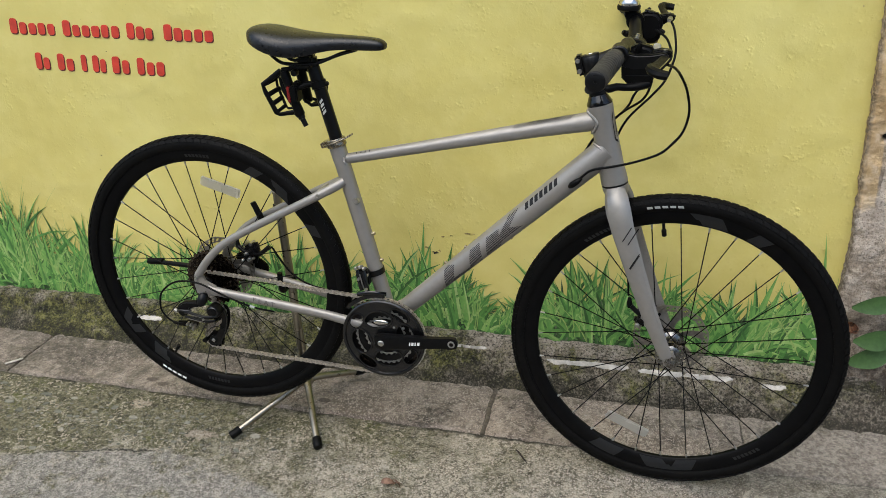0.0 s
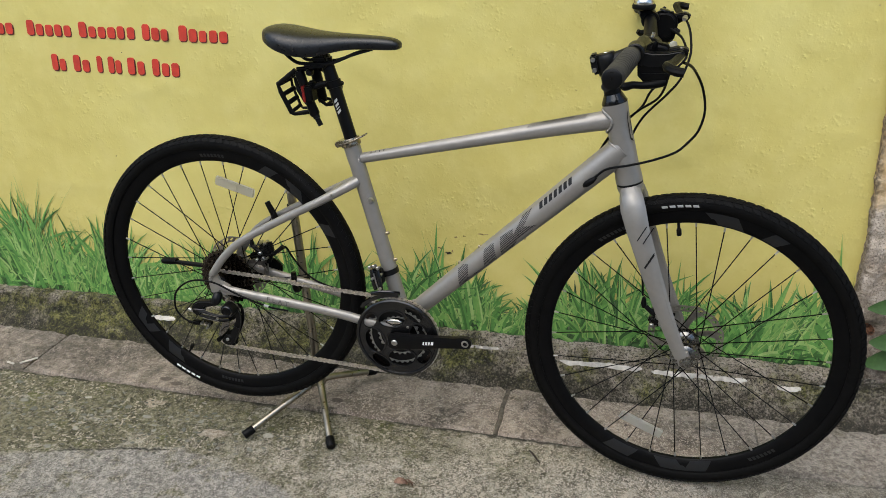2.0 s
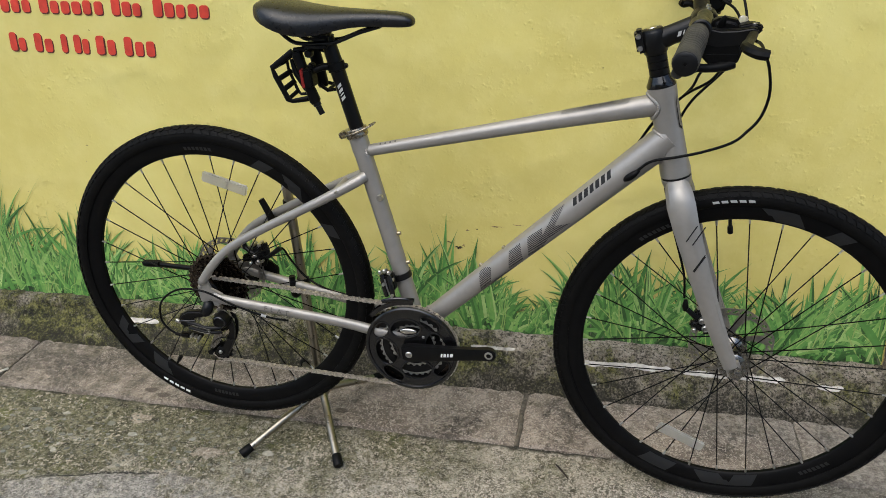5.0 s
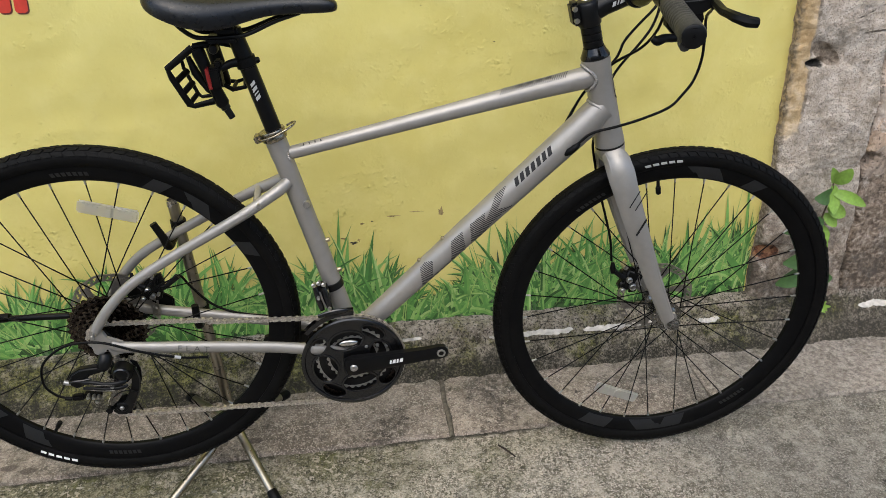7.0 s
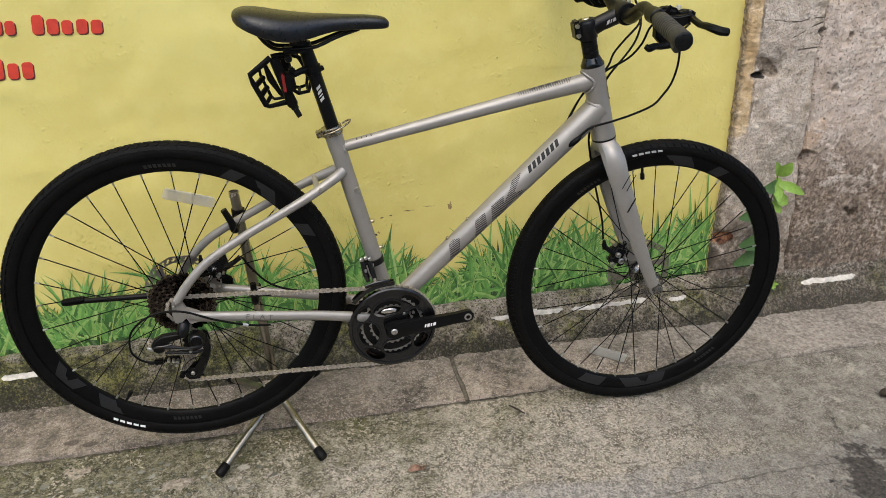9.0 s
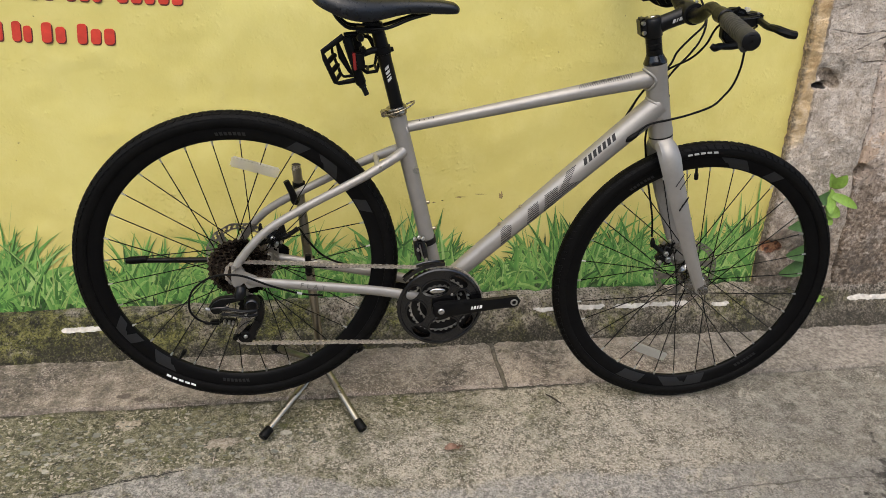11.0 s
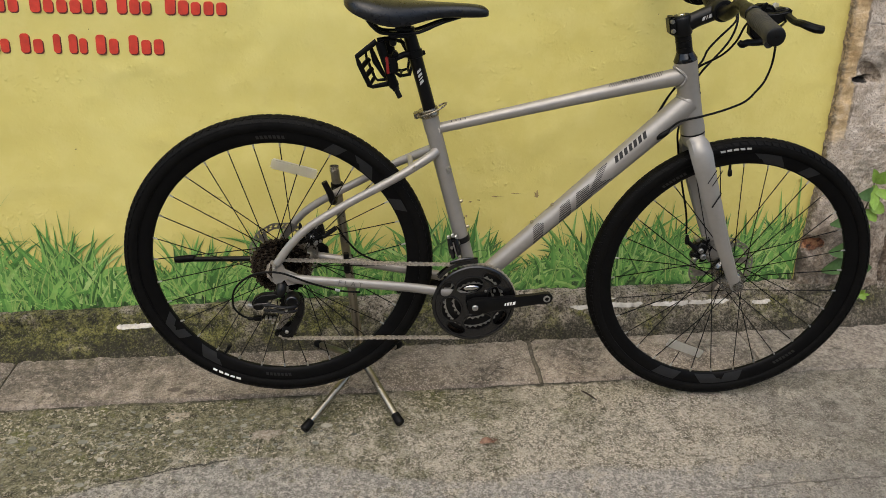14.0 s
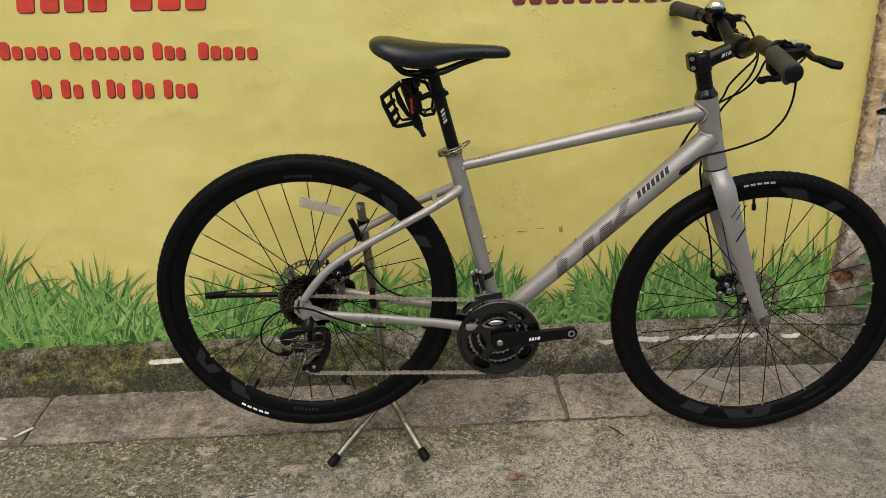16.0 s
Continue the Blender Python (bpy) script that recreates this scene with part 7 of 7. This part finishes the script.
part("cage_wing", tube([(-0.010, -0.051, 0.430), (0.010, -0.052, 0.4355), (0.028, -0.051, 0.4375), (0.040, -0.049, 0.4360), (0.043, -0.046, 0.4330)], [0.004, 0.0058, 0.0055, 0.0048, 0.0030], 12, 0.7, smooth_steps=5), GUARD, fd)
for x, z in ((-0.012, 0.4880), (-0.0025, 0.4915), (0.006, 0.4880)):
    part("adjusting_screw", tube([(x, -0.030, z), (x - 0.001, -0.042, z + 0.002), (x - 0.001, -0.0435, z + 0.002)], [0.0030, 0.0042, 0.0030], 10), STEEL, fd)
part("band_screw", turned([(0.0, -0.040), (0.0028, -0.040), (0.0036, -0.0385), (0.0036, -0.030)], 12, centre=(0.010, 0, 0.472)), STEEL, fd)
part("pivot_pin", turned([(0.0, -0.0545), (0.0030, -0.0545), (0.0036, -0.0530), (0.0036, -0.042)], 12, centre=(0.012, 0, 0.4445)), STEEL, fd)
part("pivot_pin", turned([(0.0, -0.0500), (0.0026, -0.0500), (0.0032, -0.0485), (0.0032, -0.040)], 12, centre=(-0.006, 0, 0.4660)), STEEL, fd)

# disc brake calipers
for name, p, tilt, q in (("front_caliper", Vector((0.621, 0.052, 0.392)), -70, 0.92), ("rear_caliper", Vector((-0.318, 0.050, 0.463)), -35, 0.74)):
    def sized(bm):
        """The parts shrunk about the caliper's middle."""
        bmesh.ops.transform(bm, matrix=Matrix.Translation(p) @ Matrix.Diagonal((q, 1, q, 1)) @ Matrix.Translation(-p), verts=bm.verts)
        return bm

    bm = block((0.048, 0.026, 0.034), p, 0.006, Matrix.Rotation(radians(tilt), 4, "Y"), seg=3)
    joined(bm, block((0.022, 0.022, 0.050), p + Vector((0.002, 0.004, 0.004)), 0.005, Matrix.Rotation(radians(tilt), 4, "Y"), seg=3))
    cal = part(name, steered(sized(bm)) if p.x > 0 else sized(bm), BLACK, bike, "black mechanical disc brake caliper")
    for dx, dz, r in ((-0.004, 0.004, 0.0070), (0.005, -0.014, 0.0080), (-0.018, -0.020, 0.0055), (0.020, -0.010, 0.0045)):
        part("caliper_bolt", sized(turned([(0.0, -0.004), (r * 0.4, -0.004), (r * 0.5, -0.002), (r * 0.7, -0.0045), (r, -0.003), (r, 0.004)], 18, centre=p + Vector((dx, -0.016, dz)))), STEEL, cal)
    for dx, dz in ((-0.012, 0.032), (0.010, 0.034)):
        part("mount_bolt", sized(tube([p + Vector((dx, -0.010, dz)), p + Vector((dx, -0.002, dz)), p + Vector((dx, 0.010, dz))], [0.0055, 0.0065, 0.0065], 12)), STEEL, cal)
    part("caliper_arm", sized(tube([p + Vector((-0.010, -0.006, 0.004)), p + Vector((-0.022, -0.008, 0.012)), p + Vector((-0.036, -0.006, 0.024))], [0.0080, 0.0060, 0.0060], 12, 0.7)), BLACK, cal)
    part("cable_boot", sized(tube([p + Vector((-0.038, -0.004, 0.020)), p + Vector((-0.040, -0.003, 0.030)), p + Vector((-0.040, 0.000, 0.044))], [0.0062, 0.0068, 0.0036], 12)), PLASTIC, cal)
    part("caliper_shell", sized(joined(block((0.034, 0.020, 0.022), p + Vector((-0.010, -0.004, -0.014)), 0.006, Matrix.Rotation(radians(tilt + 90), 4, "Y"), seg=3), block((0.016, 0.018, 0.040), p + Vector((0.012, -0.002, 0.018)), 0.005, Matrix.Rotation(radians(12), 4, "Y")))), BLACK, cal)
    part("caliper_bracket", sized(plate([(p.x + 0.004, p.z - 0.038), (p.x + 0.020, p.z - 0.036), (p.x + 0.036, p.z + 0.010), (p.x + 0.030, p.z + 0.040), (p.x + 0.014, p.z + 0.036), (p.x + 0.016, p.z)], p.y - 0.002, p.y + 0.003)), BLACK, cal)
part("brake_cable", tube([(-0.270, 0.050, 0.480), (-0.262, 0.058, 0.476), (-0.248, 0.058, 0.452), (-0.215, 0.056, 0.412), (-0.170, 0.050, 0.391), (-0.10, 0.045, 0.378)], 0.0024, 10, smooth_steps=8), PLASTIC, bike, "thin black cable housing")
part("caliper_arm", tube([(-0.322, 0.05, 0.478), (-0.300, 0.05, 0.460), (-0.284, 0.05, 0.468), (-0.266, 0.05, 0.482)], [0.006, 0.0055, 0.005, 0.006], 12, 0.7, smooth_steps=4), BLACK, bike)

# folded kickstand on the far side
ks = part("kickstand", tube([(-0.372, 0.082, 0.388), (-0.400, 0.088, 0.3875), (-0.46, 0.096, 0.387), (-0.625, 0.117, 0.381)], [0.0085, 0.0075, 0.0068, 0.0062], 14), SATIN, bike, "folded black kickstand")
part("kickstand_foot", tube([(-0.612, 0.115, 0.3845), (-0.618, 0.116, 0.384), (-0.650, 0.120, 0.380), (-0.660, 0.121, 0.379)], [0.0078, 0.0090, 0.0090, 0.0070], 14), PLASTIC, ks)
bm = plate([(-0.372, 0.444), (-0.352, 0.452), (-0.330, 0.446), (-0.306, 0.434), (-0.288, 0.420), (-0.290, 0.398), (-0.300, 0.384), (-0.330, 0.386), (-0.356, 0.392), (-0.372, 0.404)], 0.072, 0.082)
bmesh.ops.bevel(bm, geom=[e for e in bm.edges if len(e.link_faces) == 2 and e.calc_face_angle(0) > 0.9], offset=0.0025, segments=2, affect="EDGES")
part("kickstand_plate", bm, PLASTIC, ks)
part("kickstand_mount", block((0.050, 0.016, 0.036), (-0.365, 0.080, 0.398), 0.004), BLACK, ks)


# ---- display stand ----
HUB = Vector((-0.222, 2.150, 0.082))
stand = thing("display_stand", "chrome tube display stand with black rubber feet under the rear wheel", "bicycle stand", at=Matrix.Translation((HUB.x, HUB.y, 0)))
O = Vector((HUB.x, HUB.y, 0))
TOP = Vector((-0.2665, 2.199, 0.604))
pole = part("pole", tube([HUB - O, TOP - O], 0.0108, 24, caps=False), STAND, stand)
bm = turned([(0.0108, -0.012), (0.0116, -0.012), (0.0116, 0.0), (0.0095, 0.0), (0.0095, -0.012)], 24, "z", centre=TOP - O, closed=True)
part("pole_rim", bm, CHROME, stand)
# dark plug below the rim stands for the shade inside the open tube
part("pole_inner_shade", tube([TOP - O - Vector((0, 0, 0.010)), TOP - O - Vector((0, 0, 0.004))], 0.0098, 20), CHIP_DARK, stand)
for x, y in ((-0.362, 1.981), (-0.132, 1.986), (-0.350, 2.334), (-0.122, 2.290)):
    f = Vector((x, y, 0.013 if y < 2.2 else 0.019 if x < -0.2 else 0.034))
    d = f - HUB
    k1 = HUB + Vector((d.x * 0.10, d.y * 0.10, 0.0))
    leg = part("leg", tube([HUB - O - Vector((d.x * 0.04, d.y * 0.04, 0)), k1 - O, HUB.lerp(f, 0.3) - O + Vector((0, 0, 0.006)), f - O], 0.0090, 16, smooth_steps=5), STAND, stand)
    u = d.normalized()
    part("rubber_foot", tube([f - O - u * 0.024, f - O - u * 0.022, f - O + u * 0.002, f - O + u * 0.005], [0.0098, 0.0108, 0.0114, 0.0098], 18), PLASTIC, leg)
part("hub_block", block((0.030, 0.030, 0.026), HUB - O, 0.005), STAND, stand)


def on_pole(z):
    return HUB.lerp(TOP, (z - HUB.z) / (TOP.z - HUB.z))


for z, y, dx in ((0.552, 2.118, -0.012), (0.366, 2.128, 0.0)):
    c = on_pole(z)
    part("holder_hook", joined(tube([c - O - Vector((0, 0, 0.012)), c - O + Vector((0, 0, 0.012))], 0.0145, 18),
                               tube([c - O, Vector((c.x + dx * 0.4, y + 0.022, z - 0.004)) - O, Vector((c.x + dx * 0.6, y, z - 0.002)) - O, Vector((c.x + dx, y - 0.006, z + 0.020)) - O, Vector((c.x + dx * 2.0, y - 0.006, z + 0.048)) - O], [0.008, 0.0085, 0.0085, 0.0075, 0.0065], 14, smooth_steps=4)), PLASTIC, stand, "black plastic-coated holding hook")


# ---- a pair of loose pedals hung under the saddle ----
BM = bike.matrix_world.copy()
base = Vector((-0.150, 0.0, 0.870))


def rod(pts, r, squash=1.0):
    return tube([Vector(p) - base + Vector((0.0045, 0, 0)) for p in pts], r, 10, squash)


ped = thing("pedal", "black platform pedal hung under the saddle", "pedal", "spare pedals", BM @ Matrix.Translation(base))
OUT = [(-0.1645, -0.012, 0.9165), (-0.2055, -0.018, 0.887), (-0.2010, -0.018, 0.872), (-0.1810, -0.016, 0.8275), (-0.1750, -0.014, 0.8245), (-0.1420, -0.006, 0.8290)]
part("cage_rim", rod(OUT, [0.0058, 0.0055, 0.0052, 0.0055, 0.0042, 0.0055], 0.8), PLASTIC, ped)
INN = [(-0.1660, 0.016, 0.912), (-0.1880, 0.012, 0.896), (-0.1860, 0.010, 0.880), (-0.1700, 0.008, 0.838), (-0.1640, 0.006, 0.8335), (-0.1420, 0.004, 0.8360)]
part("cage_rim", rod(INN, [0.0036, 0.0034, 0.0030, 0.0032, 0.0028, 0.0034], 0.8), PLASTIC, ped)
for f in (0.02, 0.36, 0.68, 0.98):
    a, b = Vector(OUT[1]).lerp(Vector(OUT[3]), f), Vector(INN[1]).lerp(Vector(INN[3]), f)
    part("cage_bar", rod([a, b], 0.0052 if 0.1 < f < 0.9 else 0.004), PLASTIC, ped)
part("cage_arm", rod([(-0.176, 0.006, 0.899), (-0.168, 0.004, 0.874), (-0.152, 0.0, 0.846), (-0.136, -0.002, 0.832)], [0.0040, 0.0070, 0.0045, 0.0045]), PLASTIC, ped)
part("cage_arm", rod([(-0.163, -0.008, 0.9165), (-0.146, -0.006, 0.919), (-0.132, -0.004, 0.917)], [0.0060, 0.0055, 0.0060]), PLASTIC, ped)
part("spindle_barrel", rod([(-0.158, -0.010, 0.915), (-0.156, -0.010, 0.908), (-0.143, -0.010, 0.862), (-0.131, -0.010, 0.826), (-0.129, -0.010, 0.822)], [0.0095, 0.0105, 0.0090, 0.0110, 0.0090]), PLASTIC, ped)
part("spindle_thread", rod([(-0.1295, -0.010, 0.824), (-0.1265, -0.010, 0.8165), (-0.1262, -0.010, 0.8160), (-0.1190, -0.010, 0.8005)], [0.0078, 0.0078, 0.0058, 0.0056]), BLACK, ped)
base2 = Vector((-0.120, 0.030, 0.850))
ped2 = thing("pedal", "second black platform pedal lying behind the first", "pedal", "spare pedals", BM @ Matrix.Translation(base2))


def rod2(pts, r):
    return tube([Vector(p) - base2 for p in pts], r, 10)


part("cage_rim", rod2([(-0.126, 0.022, 0.848), (-0.112, 0.022, 0.838), (-0.092, 0.026, 0.840), (-0.086, 0.034, 0.858), (-0.092, 0.042, 0.890), (-0.106, 0.040, 0.905), (-0.126, 0.034, 0.912)], 0.0038), PLASTIC, ped2)
part("cage_rim", rod2([(-0.126, 0.052, 0.846), (-0.108, 0.054, 0.842), (-0.094, 0.056, 0.846), (-0.090, 0.060, 0.870), (-0.110, 0.058, 0.908)], 0.0034), PLASTIC, ped2)
for a, b in (((-0.112, 0.022, 0.838), (-0.108, 0.054, 0.842)), ((-0.092, 0.026, 0.840), (-0.094, 0.056, 0.846)), ((-0.092, 0.042, 0.890), (-0.090, 0.060, 0.870))):
    part("cage_bar", rod2([a, b], 0.0032), PLASTIC, ped2)
part("spindle_barrel", rod2([(-0.138, 0.034, 0.916), (-0.136, 0.034, 0.908), (-0.126, 0.034, 0.852), (-0.124, 0.034, 0.842)], [0.009, 0.0115, 0.0115, 0.0090]), PLASTIC, ped2)
refl = thing("rear_reflector", "red rear reflector on a black bracket clamped to the seat post", "reflector", at=BM @ Matrix.Translation((-0.085, 0, 0.889)))
part("bracket", tube([(-0.002, 0, 0.0), (-0.020, -0.012, 0.000), (-0.036, -0.016, -0.006)], [0.008, 0.0065, 0.0060], 12), PLASTIC, refl)
part("housing", joined(block((0.018, 0.030, 0.034), (-0.044, -0.016, -0.018), 0.003, Matrix.Rotation(radians(-4), 4, "Y")), block((0.012, 0.020, 0.012), (-0.038, -0.018, 0.003), 0.003)), PLASTIC, refl)
part("lens", block((0.0060, 0.030, 0.034), (-0.0545, -0.016, -0.0185), 0.0012, Matrix.Rotation(radians(-4), 4, "Y")), REFLECT_RED, refl)


# ---- small plants and litter ----
def leaf_mesh(bm, root, tip, width, droop, face):
    root, tip = Vector(root), Vector(tip)
    d = tip - root
    s = d.cross(Vector(face)).normalized()
    nrm = s.cross(d).normalized()
    n = 7
    rows = []
    for k in range(n + 1):
        f = k / n
        w = 1.1 * width * math.sin(math.pi * min(1, f * 0.94 + 0.04)) ** 0.65 * (1 - 0.25 * f)
        c = root + d * f + nrm * (droop * f * (1 - f) * 4) - Vector((0, 0, droop * f * f))
        rows.append([bm.verts.new(c - s * w + nrm * w * 0.25), bm.verts.new(c), bm.verts.new(c + s * w + nrm * w * 0.25)])
    for a, b in zip(rows, rows[1:]):
        bm.faces.new((a[0], a[1], b[1], b[0]))
        bm.faces.new((a[1], a[2], b[2], b[1]))
    return bm


plant = thing("weed", "young green broad-leaved weed growing from the plinth", "plant", at=Matrix.Translation((1.225, 2.372, 0.10)))
O2 = Vector((1.225, 2.372, 0.10))
part("stem", tube([Vector((1.225, 2.372, 0.09)) - O2, Vector((1.205, 2.355, 0.20)) - O2, Vector((1.185, 2.345, 0.32)) - O2, Vector((1.196, 2.343, 0.43)) - O2, Vector((1.194, 2.343, 0.462)) - O2], [0.0035, 0.003, 0.0026, 0.002, 0.0016], 8, smooth_steps=5), STEM, plant)
for r, q, w, dr in (((1.195, 2.343, 0.462), (1.170, 2.328, 0.512), 0.0085, 0.003), ((1.195, 2.343, 0.462), (1.219, 2.325, 0.507), 0.0150, 0.003), ((1.196, 2.343, 0.455), (1.198, 2.318, 0.388), 0.0125, -0.003), ((1.196, 2.343, 0.44), (1.278, 2.322, 0.415), 0.0100, 0.010),
                    ((1.194, 2.343, 0.43), (1.146, 2.330, 0.442), 0.0150, 0.010), ((1.192, 2.344, 0.38), (1.222, 2.330, 0.352), 0.010, 0.002), ((1.190, 2.344, 0.37), (1.158, 2.332, 0.345), 0.010, 0.004), ((1.196, 2.343, 0.40), (1.238, 2.330, 0.380), 0.013, 0.003), ((1.188, 2.345, 0.36), (1.092, 2.335, 0.352), 0.016, 0.010), ((1.187, 2.345, 0.35), (1.205, 2.328, 0.300), 0.013, 0.0),
                    ((1.200, 2.350, 0.26), (1.112, 2.338, 0.262), 0.024, 0.010), ((1.203, 2.352, 0.22), (1.108, 2.342, 0.196), 0.024, 0.008), ((1.207, 2.356, 0.19), (1.255, 2.335, 0.205), 0.018, 0.006), ((1.188, 2.345, 0.33), (1.215, 2.33, 0.275), 0.010, 0.0)):
    part("leaf", leaf_mesh(bmesh.new(), Vector(r) - O2, Vector(q) - O2, w * (1.4 if r[2] > 0.3 else 1.1), dr, (0, -1, 0.25)), LEAF if r[2] > 0.3 and q[0] > 1.16 else LEAF_DEEP, plant)
tuftlet = thing("small_weed", "tiny dull green weed at the foot of the wall", "plant", at=Matrix.Translation((1.262, 2.372, 0.09)))
for k in range(9):
    a = rg.uniform(0, 2 * math.pi)
    part("leaf", leaf_mesh(bmesh.new(), (0, 0, 0), (0.028 * math.cos(a), -0.012 - 0.012 * rg.random(), 0.020 * math.sin(a) + 0.006), 0.007, 0.004, (0, -1, 0.2)), LEAF, tuftlet)

tagged(link("twig", tube([(0.348, 2.078, 0.007), (0.357, 2.066, 0.0085), (0.366, 2.054, 0.008), (0.378, 2.039, 0.006)], [0.0017, 0.0024, 0.0022, 0.0014], 7, smooth_steps=4), TWIG), "small dry brown twig on the concrete", "twig")
bm = leaf_mesh(bmesh.new(), (0.056, 1.907, 0.003), (0.090, 1.913, 0.009), 0.008, 0.009, (0.2, -0.6, 1))
leaf_mesh(bm, (0.072, 1.911, 0.004), (0.104, 1.902, 0.006), 0.007, 0.008, (0.3, 0.7, 1))
leaf_mesh(bm, (0.086, 1.902, 0.003), (0.108, 1.911, 0.004), 0.005, 0.006, (-0.4, 0.2, 1))
tagged(link("dry_leaf", bm, DRY_LEAF), "curled reddish-brown dry leaf on the concrete", "leaf")
for x, y, a, ln in ((-1.176, 2.168, 48, 0.050), (-1.222, 2.146, -12, 0.030)):
    bm = block((ln, 0.008, 0.004), (0, 0, 0), 0.0015)
    ob = tagged(link("paper_scrap", bm, PAINT_WHITE), "small dirty white paper scrap on the ground", "litter", "scraps of litter")
    ob.matrix_world = pose(x, y, 0.008, 0, 0, a)
tagged(link("dark_stone", fix(joined(tube([(1.318, 1.918, 0.0), (1.325, 1.912, 0.010), (1.338, 1.905, 0.008), (1.348, 1.90, 0.0)], [0.006, 0.013, 0.012, 0.005], 10, smooth_steps=3), bmesh.new())), CHIP_DARK), "dark lump of dirt on the concrete", "stone")

# flat stones bedded in the moss
bm = bmesh.new()
placed = []
for k in range(520):
    x, y = rg.gauss(-0.80, 0.26), rg.gauss(1.985, 0.05)
    r = 0.0035 + 0.0105 * rg.random() ** 2.6
    if not (-1.6 < x < -0.2 and 1.84 < y < 2.112) or any((x - a) ** 2 + (y - b) ** 2 < (1.25 * (r + q)) ** 2 for a, b, q in placed):
        continue
    placed.append((x, y, r))
    n, ph, sx, sy = rg.choice((5, 6, 7)), rg.uniform(0, 6.3), rg.uniform(0.9, 1.5), rg.uniform(0.5, 0.9)
    turns = [ph + (i + rg.uniform(-0.3, 0.3)) * 6.283 / n for i in range(n)]
    shape = [rg.uniform(0.72, 1.15) for i in range(n)]
    tip, lean = rg.uniform(0.0004, 0.0016), rg.uniform(-0.10, 0.10)
    loops = []
    for f, h in ((1.04, -0.003), (1.0, 0.2), (0.90, 1.0)):
        loops.append([bm.verts.new((x + r * f * q * sx * math.cos(a), y + r * f * q * sy * math.sin(a), ground_z(x, y) + (h * tip if h > 0 else h) + lean * r * math.cos(a))) for a, q in zip(turns, shape)])
    for p, q in zip(loops, loops[1:]):
        for i in range(n):
            bm.faces.new((p[i], p[(i + 1) % n], q[(i + 1) % n], q[i]))
    bm.faces.new(loops[-1])
tagged(link("bedded_stones", bm, STONES, smooth=False), "flat grey-green stones bedded in mossy concrete", "stones", kind="stuff")

# aggregate stones bedded in the worn concrete
verts, faces = [], []
for k in range(15000):
    x, y = rg.uniform(-1.75, 1.75), rg.uniform(1.32, 2.12)
    dense = wob(x, y, 2.0, 3.0, 3) - 0.25 * max(0.0, x - 0.2)
    if dense < rg.uniform(-0.35, 0.35):
        continue
    r = 0.0010 + 0.0030 * rg.random() ** 4
    z = ground_z(x, y)
    n, base_i, ph = 7, len(verts), rg.uniform(0, 6.3)
    sx, sy = rg.uniform(0.75, 1.35), rg.uniform(0.6, 1.1)
    for lvl, (f, h) in enumerate(((1.0, -0.002), (0.85, 0.08), (0.5, 0.14))):
        for i in range(n):
            a = ph + 2 * math.pi * i / n
            q = r * f * (1 + 0.22 * math.sin(3.1 * i + ph))
            verts.append((x + q * sx * math.cos(a), y + q * sy * math.sin(a), z + r * h))
    for lvl in range(2):
        for i in range(n):
            j = (i + 1) % n
            faces.append((base_i + lvl * n + i, base_i + lvl * n + j, base_i + (lvl + 1) * n + j, base_i + (lvl + 1) * n + i))
    faces.append(tuple(base_i + 2 * n + i for i in range(n)))
me = bpy.data.meshes.new("t")
me.from_pydata(verts, [], faces)
bm = bmesh.new()
bm.from_mesh(me)
bpy.data.meshes.remove(me)
tagged(link("aggregate", bm, PEBBLES), "small stones showing through the worn concrete", "gravel", kind="stuff")
